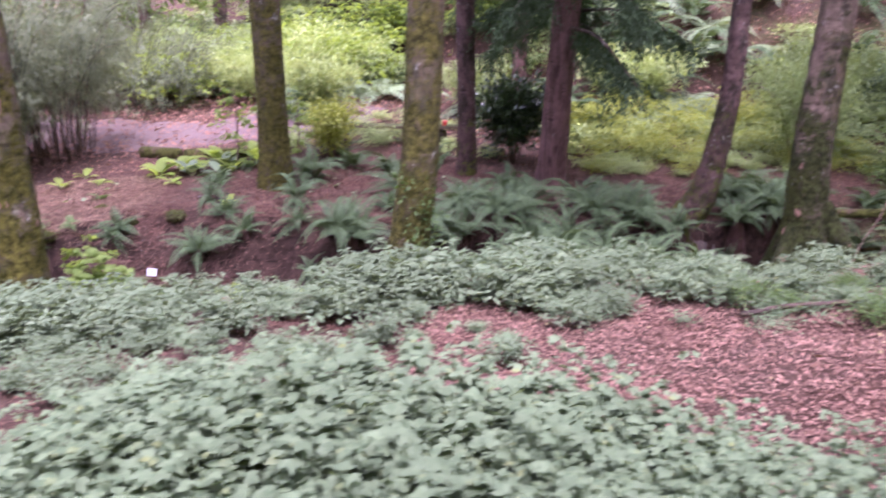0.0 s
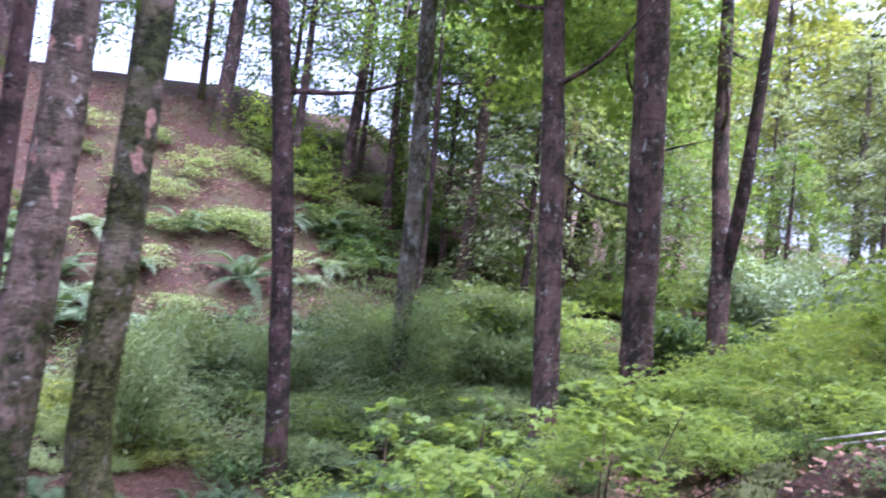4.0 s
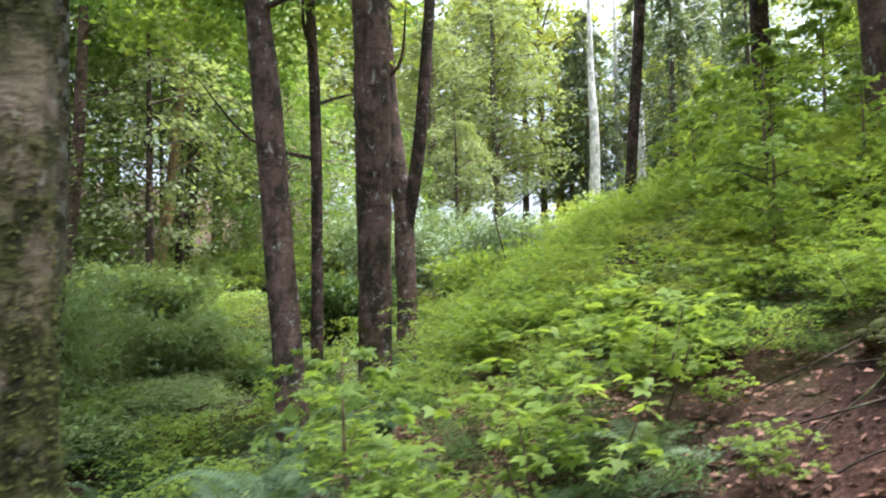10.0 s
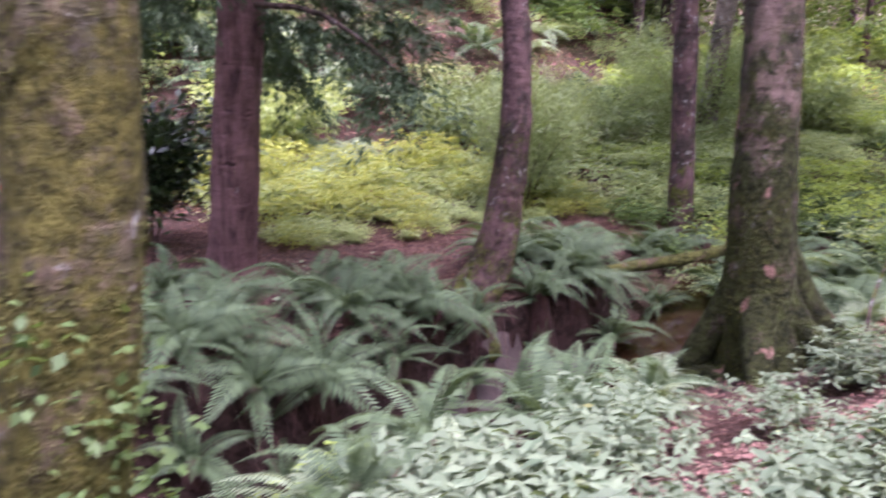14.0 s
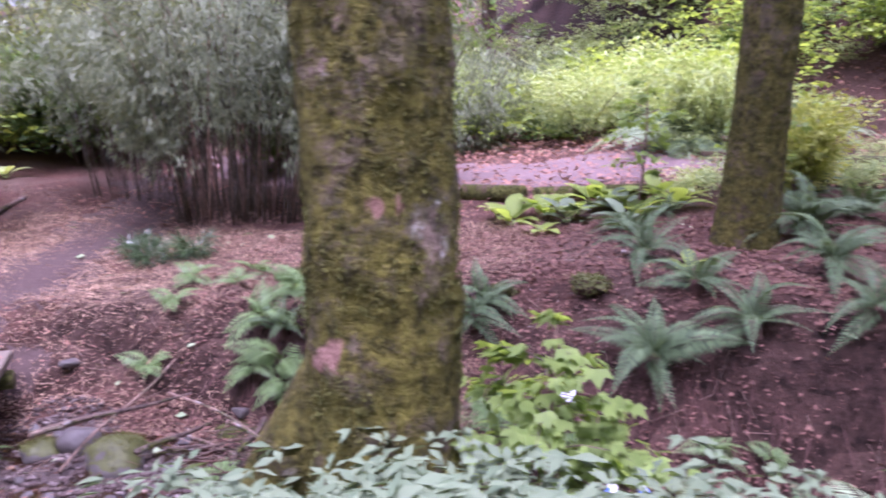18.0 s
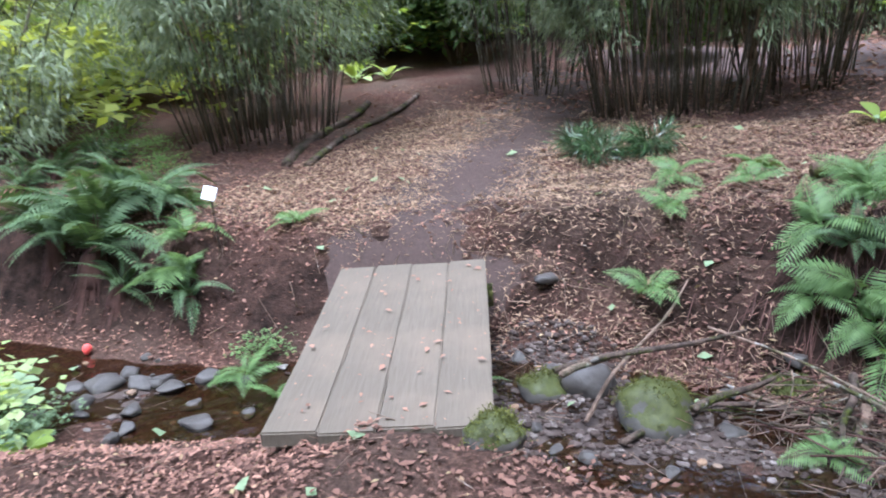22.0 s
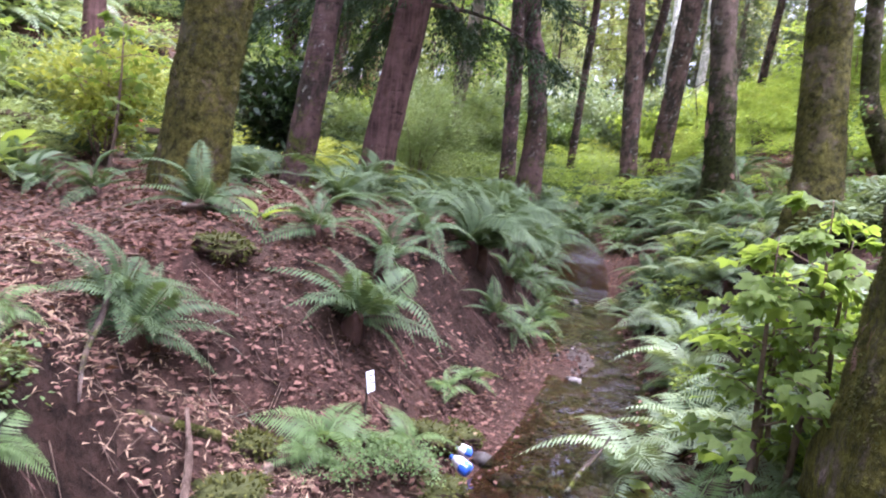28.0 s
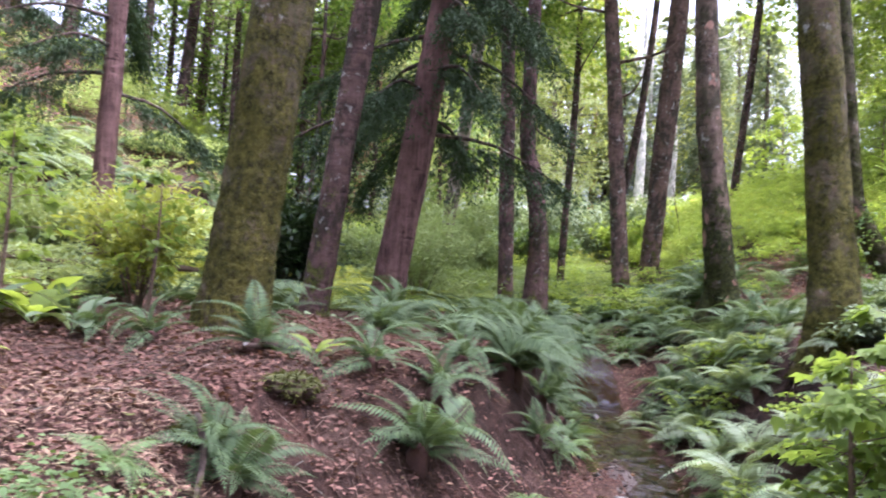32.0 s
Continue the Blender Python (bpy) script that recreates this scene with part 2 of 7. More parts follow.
M["bark_gold"] = bark_mat("bark_golden_moss", (0.125, 0.09, 0.06), (0.05, 0.036, 0.024), 1.5, moss=(0.10, 0.092, 0.020), reach=7.0, pale=0.2, algae=0.75)
M["bark"] = bark_mat("bark_alder", (0.145, 0.092, 0.075), (0.055, 0.034, 0.028), 0.8, pale=0.26, reach=2.2)
M["bark_dark"] = bark_mat("bark_dark", (0.105, 0.064, 0.057), (0.038, 0.024, 0.021), 1.05, pale=0.08, reach=1.8)
M["bark_birch"] = bark_mat("bark_pale", (0.22, 0.18, 0.14), (0.075, 0.055, 0.04), 0.7, pale=0.6, reach=3.0)
M["bark_cedar"] = bark_mat("bark_cedar", (0.155, 0.088, 0.078), (0.05, 0.028, 0.025), 0.1, fissure=True, reach=0.8)
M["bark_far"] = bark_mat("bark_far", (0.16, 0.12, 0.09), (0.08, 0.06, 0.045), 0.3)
M["bark_ghost"] = bark_mat("bark_bleached", (0.62, 0.58, 0.52), (0.42, 0.38, 0.33), 0.0, pale=0.5)
M["bark_rust"] = bark_mat("bark_rust", (0.42, 0.25, 0.14), (0.22, 0.12, 0.07), 0.2)
M["log_moss"] = bark_mat("mossy_log", (0.16, 0.10, 0.075), (0.06, 0.04, 0.03), 1.2, moss=(0.085, 0.09, 0.02), reach=8.0)
M["twig"] = bark_mat("twig", (0.20, 0.14, 0.105), (0.09, 0.06, 0.045), 0.0)
M["twig_dark"] = bark_mat("wet_twig", (0.10, 0.07, 0.055), (0.04, 0.03, 0.025), 0.35)
M["silver"] = bark_mat("weathered_wood", (0.55, 0.52, 0.47), (0.30, 0.28, 0.25), 0.1, fissure=True)
M["culm"] = bark_mat("bamboo_culm", (0.105, 0.088, 0.06), (0.04, 0.034, 0.026), 0.0)
M["culm_tan"] = bark_mat("bamboo_culm_dry", (0.27, 0.18, 0.125), (0.13, 0.085, 0.06), 0.0)


def ground_mat():
    m, nt, b = mat("leaf_litter_ground", 0.95, 0.1)
    fine = noise_tex(nt, 34.0, 8, 0.75)
    col = ramp(nt, fine, [(0.34, (0.022, 0.011, 0.009)), (0.52, (0.08, 0.042, 0.031)), (0.74, (0.23, 0.13, 0.096))])
    patch = noise_tex(nt, 0.9, 5, 0.6)
    col = mix(nt, ramp(nt, patch, [(0.42, (0, 0, 0)), (0.66, (0.75, 0.75, 0.75))]), col, mix(nt, fine, (0.02, 0.015, 0.012), (0.13, 0.09, 0.068)))
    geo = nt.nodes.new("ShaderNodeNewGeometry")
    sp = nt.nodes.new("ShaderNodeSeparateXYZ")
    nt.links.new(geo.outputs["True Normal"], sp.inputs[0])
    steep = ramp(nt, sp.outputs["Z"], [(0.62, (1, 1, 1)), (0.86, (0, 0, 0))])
    # bare bank soil, coloured darker still for the shade under the overhang
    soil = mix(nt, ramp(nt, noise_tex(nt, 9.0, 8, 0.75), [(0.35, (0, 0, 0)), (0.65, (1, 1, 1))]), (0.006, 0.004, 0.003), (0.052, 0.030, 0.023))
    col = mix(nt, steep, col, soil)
    far = mix(nt, noise_tex(nt, 1.6, 4), (0.05, 0.085, 0.02), (0.12, 0.17, 0.045))
    tc = nt.nodes.new("ShaderNodeTexCoord")
    xyz = nt.nodes.new("ShaderNodeSeparateXYZ")
    nt.links.new(tc.outputs["Object"], xyz.inputs[0])
    east = node(nt, "ShaderNodeMapRange", From_Min=6.0, From_Max=9.0)
    nt.links.new(xyz.outputs["X"], east.inputs["Value"])
    low = node(nt, "ShaderNodeMapRange", From_Min=16.5, From_Max=19.0, To_Min=1.0, To_Max=0.3)
    nt.links.new(xyz.outputs["Y"], low.inputs["Value"])
    flat = nt.nodes.new("ShaderNodeMath")
    flat.operation = "MULTIPLY"
    nt.links.new(east.outputs[0], flat.inputs[0])
    nt.links.new(low.outputs[0], flat.inputs[1])
    turf = nt.nodes.new("ShaderNodeMath")
    turf.operation = "MULTIPLY"
    nt.links.new(flat.outputs[0], turf.inputs[0])
    nt.links.new(ramp(nt, noise_tex(nt, 0.8, 9, 0.8), [(0.46, (0, 0, 0)), (0.56, (0.85, 0.85, 0.85))]), turf.inputs[1])
    col = mix(nt, turf.outputs[0], col, far)
    nt.links.new(col, b.inputs["Base Color"])
    bump(nt, b, fine, 1.0, 0.03)
    return m


def plain_rock(name, a, c, scale, rough=0.85, moss=0.0):
    m, nt, b = mat(name, rough, 0.3)
    n = noise_tex(nt, scale, 6, 0.65)
    col = mix(nt, n, a, c)
    if moss:
        geo = nt.nodes.new("ShaderNodeNewGeometry")
        sp = nt.nodes.new("ShaderNodeSeparateXYZ")
        nt.links.new(geo.outputs["Normal"], sp.inputs[0])
        add = nt.nodes.new("ShaderNodeMath")
        nt.links.new(sp.outputs["Z"], add.inputs[0])
        nt.links.new(noise_tex(nt, 7.0, 6, 0.7), add.inputs[1])
        mask = ramp(nt, add.outputs[0], [(1.30 - moss * 0.8, (0, 0, 0)), (1.66 - moss * 0.72, (1, 1, 1))])
        col = mix(nt, mask, col, mix(nt, noise_tex(nt, 30.0, 3), (0.018, 0.023, 0.007), (0.078, 0.084, 0.02)))
    nt.links.new(col, b.inputs["Base Color"])
    bump(nt, b, noise_tex(nt, scale * 4, 5), 0.6, 0.01)
    return m


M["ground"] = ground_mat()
M["gravel"] = plain_rock("path_gravel", (0.07, 0.046, 0.042), (0.20, 0.14, 0.13), 22.0)


def pebble_mat():
    m, nt, b = mat("wet_pebble", 0.75, 0.12)
    geo = nt.nodes.new("ShaderNodeNewGeometry")
    col = ramp(nt, geo.outputs["Random Per Island"], [(0.0, (0.012, 0.009, 0.008)), (0.5, (0.065, 0.046, 0.040)), (0.8, (0.12, 0.098, 0.09)), (0.95, (0.24, 0.21, 0.19)), (1.0, (0.32, 0.19, 0.10))])
    col = mix(nt, noise_tex(nt, 30.0, 4), col, (0.05, 0.035, 0.028))
    nt.links.new(col, b.inputs["Base Color"])
    return m


M["pebble"] = pebble_mat()
M["rock"] = plain_rock("brook_rock", (0.018, 0.015, 0.013), (0.10, 0.088, 0.08), 6.0, 0.6)
M["rock_pale"] = plain_rock("pale_brook_rock", (0.09, 0.08, 0.072), (0.27, 0.245, 0.225), 8.0, 0.6)
M["rock_moss"] = plain_rock("mossy_rock", (0.022, 0.019, 0.017), (0.11, 0.10, 0.09), 6.0, 0.6, 0.4)
M["moss"] = plain_rock("moss_cushion", (0.022, 0.034, 0.008), (0.10, 0.115, 0.026), 22.0, 0.95)
M["root"] = plain_rock("root_mat", (0.022, 0.011, 0.009), (0.12, 0.06, 0.047), 14.0, 0.95)
M["card"] = mat("white_card", 0.5)[0]
M["card"].node_tree.nodes["Principled BSDF"].inputs["Base Color"].default_value = (0.72, 0.73, 0.8, 1)
M["blue"] = plain_rock("blue_plastic", (0.03, 0.10, 0.55), (0.08, 0.2, 0.75), 3.0, 0.35)
M["white_plastic"] = plain_rock("white_plastic", (0.55, 0.55, 0.55), (0.8, 0.8, 0.8), 5.0, 0.4)
M["red"] = plain_rock("red_plastic", (0.5, 0.04, 0.04), (0.7, 0.1, 0.08), 4.0, 0.4)


def plank_mat():
    m, nt, b = mat("weathered_plank", 0.8, 0.25)
    oi = nt.nodes.new("ShaderNodeObjectInfo")
    g = noise_tex(nt, 7.0, 7, 0.65, stretch=(14, 0.7, 4))
    col = mix(nt, g, (0.062, 0.049, 0.036), (0.14, 0.115, 0.088))
    st = noise_tex(nt, 2.2, 5, 0.6)
    col = mix(nt, ramp(nt, st, [(0.45, (0, 0, 0)), (0.7, (0.7, 0.7, 0.7))]), col, (0.145, 0.11, 0.08))
    hs = node(nt, "ShaderNodeHueSaturation")
    mr = node(nt, "ShaderNodeMapRange", To_Min=0.85, To_Max=1.12)
    nt.links.new(oi.outputs["Random"], mr.inputs["Value"])
    nt.links.new(mr.outputs[0], hs.inputs["Value"])
    nt.links.new(col, hs.inputs["Color"])
    nt.links.new(hs.outputs[0], b.inputs["Base Color"])
    bump(nt, b, g, 0.35, 0.006)
    return m


M["plank"] = plank_mat()
M["wet_bed"] = plain_rock("wet_brook_bed", (0.010, 0.007, 0.006), (0.10, 0.072, 0.06), 24.0, 0.5)
M["log_green"] = plain_rock("green_mossy_log", (0.06, 0.04, 0.03), (0.17, 0.10, 0.075), 11.0, 0.9, 0.95)
M["log_red"] = plain_rock("brown_mossy_log", (0.055, 0.03, 0.026), (0.21, 0.105, 0.082), 11.0, 0.9, 0.55)
M["tussock"] = plain_rock("mossy_tussock", (0.016, 0.010, 0.008), (0.09, 0.055, 0.04), 18.0, 0.95, 0.62)
M["bench_moss"] = plain_rock("mossy_plank", (0.07, 0.045, 0.03), (0.14, 0.1, 0.07), 9.0, 0.9, 0.85)
M["track"] = plain_rock("trodden_soil", (0.012, 0.008, 0.007), (0.085, 0.052, 0.042), 40.0)
M["leaf_scrub"] = leaf_mat("scrub_leaf", (0.07, 0.115, 0.06), (0.18, 0.24, 0.135), (0.26, 0.27, 0.08), 0.6, 0.25, 0.12)


def water_mat():
    """Clear brown water: the bed shows through, the surface mirrors at a low angle."""
    m, nt, b = mat("brook_water", 0.03, 0.5)
    nt.nodes.remove(b)
    clear = nt.nodes.new("ShaderNodeBsdfTransparent")
    nt.links.new(mix(nt, noise_tex(nt, 1.6, 4), (0.36, 0.28, 0.20), (0.74, 0.64, 0.52)), clear.inputs["Color"])
    gloss = node(nt, "ShaderNodeBsdfAnisotropic", Roughness=0.05)
    rip = node(nt, "ShaderNodeBump", Strength=1.0, Distance=0.03)
    nt.links.new(noise_tex(nt, 6.0, 3, 0.5), rip.inputs["Height"])
    nt.links.new(rip.outputs[0], gloss.inputs["Normal"])
    fres = node(nt, "ShaderNodeFresnel", IOR=1.62)
    nt.links.new(rip.outputs[0], fres.inputs["Normal"])
    ms = nt.nodes.new("ShaderNodeMixShader")
    nt.links.new(fres.outputs[0], ms.inputs[0])
    nt.links.new(clear.outputs[0], ms.inputs[1])
    nt.links.new(gloss.outputs[0], ms.inputs[2])
    nt.links.new(ms.outputs[0], nt.nodes["Material Output"].inputs["Surface"])
    return m


M["water"] = water_mat()
# yellow green leaf with the sunlit look put into its colour
M["leaf_yellow"] = leaf_mat("leaf_sunlit_yellow_green", (0.19, 0.24, 0.05), (0.36, 0.40, 0.10), (0.42, 0.40, 0.1), 0.55, 0.5)

# ---------------------------------------------------------------- building helpers
rng = np.random.default_rng(7)


def mesh_of(name, verts, faces, material, smooth=False):
    me = bpy.data.meshes.new(name)
    me.from_pydata([tuple(v) for v in verts], [], faces)
    me.materials.append(material)
    if smooth:
        me.polygons.foreach_set("use_smooth", [True] * len(me.polygons))
    me.update()
    return me


def quick_mesh(name, verts, quads, material):
    """A mesh from arrays: verts (n, 3), quads (m, 4)."""
    me = bpy.data.meshes.new(name)
    me.vertices.add(len(verts))
    me.vertices.foreach_set("co", np.asarray(verts, dtype=np.float32).ravel())
    me.loops.add(quads.size)
    me.loops.foreach_set("vertex_index", quads.ravel().astype(np.int32))
    me.polygons.add(len(quads))
    me.polygons.foreach_set("loop_start", np.arange(0, quads.size, 4, dtype=np.int32))
    me.materials.append(material)
    me.update(calc_edges=True)
    me.validate()
    return me


def part(name, data, parent, label="", at=None):
    ob = new(name, data)
    ob.parent = parent
    if at is not None:
        ob.matrix_basis = at
    return tagged(ob, label)


def thing(name, label, category, place, group="", turn=0.0, size=1.0):
    ob = new(name)
    ob.empty_display_size = 0.1
    ob.matrix_basis = pose(*place, 0, 0, turn)
    ob.scale = (size, size, size)
    return tagged(ob, label, category, group)


def curve_through(pts, n):
    """Catmull-Rom through pts, n samples."""
    p = np.array([2 * np.array(pts[0]) - pts[1], *pts, 2 * np.array(pts[-1]) - pts[-2]], dtype=float)
    out = []
    for u in np.linspace(0, len(pts) - 1.0001, n):
        i, t = int(u), u - int(u)
        a, b, c, d = p[i:i + 4]
        out.append(0.5 * (2 * b + (c - a) * t + (2 * a - 5 * b + 4 * c - d) * t * t + (3 * b - a - 3 * c + d) * t ** 3))
    return np.array(out)


def tube(name, pts, radii, material, sides=10, n=None, rough=0.05, flare=0.0, lobes=4, seed=0, flare_h=0.45, knots=0.0):
    """A round, uneven stem along a curve, its end closed; flare: root spread at the foot."""
    n = n or max(4, 3 * len(pts))
    c = curve_through(pts, n)
    r = np.interp(np.linspace(0, 1, n), np.linspace(0, 1, len(radii)), radii)
    t = np.gradient(c, axis=0)
    t /= np.linalg.norm(t, axis=1)[:, None]
    ref = np.array([1.0, 0, 0]) if abs(t[0, 2]) > 0.7 else np.array([0, 0, 1.0])
    verts, faces = [], []
    for i in range(n):
        u = np.cross(t[i], ref)
        u /= np.linalg.norm(u)
        v = np.cross(t[i], u)
        for k in range(sides):
            a = 2 * math.pi * k / sides
            d = math.cos(a) * u + math.sin(a) * v
            q = noise.noise(Vector((d[0] * 1.3 + seed, d[1] * 1.3, c[i, 2] * 1.1 + d[2])))
            q2 = noise.noise(Vector((d[0] * 4 + seed, d[1] * 4, c[i, 2] * 6)))
            q3 = noise.noise(Vector((d[0] * 1.5, d[1] * 1.5 + seed, c[i, 2] * 13))) if knots else 0.0
            rr = r[i] * (1 + rough * 1.6 * q + rough * (0.7 + knots) * (q2 + 0.6 * q3))
            if flare:
                h = max(0.0, c[i, 2] - c[0, 2])
                rr *= 1 + flare * math.exp(-h / flare_h) * (0.55 + 0.45 * math.cos(lobes * a + seed)) ** 1.3
            verts.append(c[i] + d * rr)
    for i in range(n - 1):
        for k in range(sides):
            k2 = (k + 1) % sides
            faces.append((i * sides + k, i * sides + k2, (i + 1) * sides + k2, (i + 1) * sides + k))
    faces.append(tuple(range(sides))[::-1])
    faces.append(tuple((n - 1) * sides + k for k in range(sides)))
    return mesh_of(name, verts, faces, material, True)


def unit(v):
    return v / np.maximum(np.linalg.norm(v, axis=-1, keepdims=True), 1e-9)


def leaf_arrays(P, D, size, aspect, tilt=0.5, lobes=1, gen=None):
    """Leaf blades at P that point along D: rhombs with a fold, or hand-shaped with 3 lobes."""
    g = gen if gen is not None else rng
    n = len(P)
    D = unit(D)
    N = unit(np.stack([g.normal(0, tilt, n), g.normal(0, tilt, n), np.ones(n)], 1))
    B = unit(np.cross(N, D))
    N = np.cross(D, B)
    size = np.broadcast_to(size, (n,))[:, None]
    VV, QQ = [], []
    for ang, ln in (((0, 1.0),) if lobes == 1 else ((0, 1.0), (0.85, 0.82), (-0.85, 0.82))):
        d = D * math.cos(ang) + B * math.sin(ang)
        b = B * math.cos(ang) - D * math.sin(ang)
        s = size * ln
        q = np.stack([P, P + d * s * 0.45 + b * s * aspect / 2 + N * s * 0.06, P + d * s - N * s * 0.08, P + d * s * 0.45 - b * s * aspect / 2 + N * s * 0.06], 1)
        VV.append(q.reshape(-1, 3))
    V = np.concatenate(VV)
    return V, np.arange(len(V)).reshape(-1, 4)


def leaf_mesh(name, P, D, size, aspect, material, tilt=0.5, lobes=1):
    V, Q = leaf_arrays(P, D, size, aspect, tilt, lobes)
    return quick_mesh(name, V, Q, material)


def smooth(a, b, x):
    t = np.clip((x - a) / (b - a), 0, 1)
    return t * t * (3 - 2 * t)


# ---------------------------------------------------------------- the lie of the land
def brook_y(x):
    return np.interp(x, [-60, -14, -9.5, -8.3, -7.0, -5.5, -4.2, -2.9, -1.6, -0.7, 0.3, 1.4, 2.1, 3.3, 5.2, 8.0, 12.0, 18.0, 30.0, 80.0],
                     [2.0, 7.0, 8.1, 8.9, 9.2, 9.15, 9.0, 9.0, 9.05, 9.15, 9.4, 9.6, 9.78, 9.9, 10.15, 10.9, 12.0, 13.0, 15.0, 22.0])


def brook_z(x):
    return np.interp(x, [-60, -9, -6, -4, -2, 0, 2.4, 3.4, 4.7, 5.5, 6.4, 9, 13, 20, 40, 80], [-3.6, -2.72, -2.68, -2.65, -2.58, -2.5, -2.46, -2.62, -2.6, -2.25, -2.0, -1.5, -0.9, -0.2, 2.0, 5.0])


def brook_w(x):
    return np.interp(x, [-12, -9, -7.5, -6, -4.3, -2.6, -1, 1, 4, 6, 10], [0.5, 0.5, 0.5, 0.55, 0.48, 0.36, 0.32, 0.36, 0.46, 0.42, 0.5])


def lay(x, y):
    """Height of the ground, without its small bumps."""
    x, y = np.asarray(x, float), np.asarray(y, float)
    south = -0.45 + np.where(x < 3.8, 0.098 * (x - 3.8), 0.0) + np.interp(x, [3.8, 7, 10.4, 14, 20, 40, 90], [0, 0.93, 1.6, 2.55, 3.45, 5.2, 8.5])
    cross = np.interp(x, [4, 6.5, 12, 25, 40], [0.15, 0.3, 0.35, 0.35, 0.2])
    south = south - np.where(y > 4.9, cross, np.maximum(0.2, cross)) * np.clip(y - 4.9, -14, 30) - 0.08 * np.clip(-3 - x, 0, 5)
    south = south + 0.45 * np.clip(-9 - y, 0, 20)
    north = np.interp(x, [-30, -12, -9, -6.5, -5, -3.5, -2, 4, 8, 13, 20, 40, 90], [-1.2, -1.72, -1.92, -1.8, -1.66, -1.44, -1.4, -1.46, -1.36, -0.8, 0.2, 2.2, 6.0])
    north = north + 0.06 * np.clip(y - 11.5, -2, 7)
    foot = np.interp(x, [-40, -15, -8, -2, 4, 13, 20, 30, 60], [60, 50, 38, 22.0, 18.5, 19.0, 22.0, 28.0, 48.0])
    up = np.clip(y - foot, 0, 60)
    hill = np.where(up > 13.2, 9.6 - 0.12 * (up - 13.2), np.minimum(0.72 * up, 9.6))
    north = north + np.maximum(hill, -2)
    south = south + 0.17 * np.exp(-((x + 7.4) ** 2 + (y - 7.82) ** 2) / 0.35)
    south = south + 0.34 * np.exp(-((x - 6.75) / 0.6) ** 2 - ((y - 3.72) / 0.5) ** 2)
    south = south - 0.24 * smooth(1.0, 3.8, x) * (1 - smooth(5.5, 8.0, x)) * np.clip(y - 6.3, 0, 2.2)
    d = y - brook_y(x)
    w, bed = brook_w(x), brook_z(x)
    ws = np.interp(x, [-8, -6, -4.5, 1, 4, 10, 16], [0.7, 0.75, 1.45, 1.45, 0.9, 4.5, 6.0])
    wn = np.interp(x, [-10, -7.5, -6.6, -6.1, -5.4, -4.9, -4.4, -3, -1.6, 0, 3.2, 5, 6.2, 12], [1.0, 1.2, 1.15, 0.65, 0.55, 1.2, 1.8, 1.6, 1.2, 0.8, 0.3, 0.3, 0.8, 2.5])
    n_edge = w + np.interp(x, [-6.7, -6.1, -5.3, -4.6], [0.0, 0.28, 0.3, 0.0])
    ks, kn = smooth(w, w + ws, -d), smooth(n_edge, n_edge + wn, d)
    bed = bed + 0.22 * np.exp(-((x + 4.1) / 0.65) ** 2 - ((y - 9.85) / 0.28) ** 2)
    bed = bed + 0.13 * np.exp(-((x + 0.7) / 0.7) ** 2 - ((y - 9.36) / 0.16) ** 2)
    return np.where(d < 0, bed + (south - bed) * ks, bed + (north - bed) * kn)


def ground_z(x, y):
    b = 0.05 * noise.noise(Vector((x * 0.9, y * 0.9, 0))) + 0.025 * noise.noise(Vector((x * 3.1, y * 3.1, 4))) + 0.012 * noise.noise(Vector((x * 9, y * 9, 9)))
    d = abs(y - float(brook_y(x))) - float(brook_w(x))
    if 0.0 < d < 2.0 and -9 < x < 7:
        b += min(1.0, 4 * d, 2 * (2.0 - d)) * (0.075 * noise.noise(Vector((x * 2.3, y * 2.3, 7))) + 0.05 * noise.noise(Vector((x * 5.5, y * 5.5, 2))))
    return float(lay(x, y)) + b


def spaced(lo, a, b, hi, step):
    mid = list(np.arange(a, b, step))
    left, right, s = [], [], step
    v = a
    while v > lo:
        s *= 1.22
        v -= s
        left.append(v)
    s, v = step, mid[-1]
    while v < hi:
        s *= 1.22
        v += s
        right.append(v)
    return np.array(left[::-1] + mid + right)


gx, gy = spaced(-420, -12.5, 9.0, 420, 0.115), spaced(-420, 1.5, 15.5, 420, 0.115)
GX, GY = np.meshgrid(gx, gy)
GZ = lay(GX, GY)
gv = [(GX[j, i], GY[j, i], ground_z(GX[j, i], GY[j, i]) if abs(GX[j, i]) < 60 and abs(GY[j, i]) < 60 else GZ[j, i]) for j in range(len(gy)) for i in range(len(gx))]
nx = len(gx)
jj, ii = np.meshgrid(np.arange(len(gy) - 1), np.arange(nx - 1), indexing="ij")
q0 = (jj * nx + ii).ravel()
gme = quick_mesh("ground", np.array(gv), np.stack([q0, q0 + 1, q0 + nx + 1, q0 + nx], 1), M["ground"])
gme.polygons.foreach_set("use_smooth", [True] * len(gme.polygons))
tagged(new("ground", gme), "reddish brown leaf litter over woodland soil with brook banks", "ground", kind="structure")


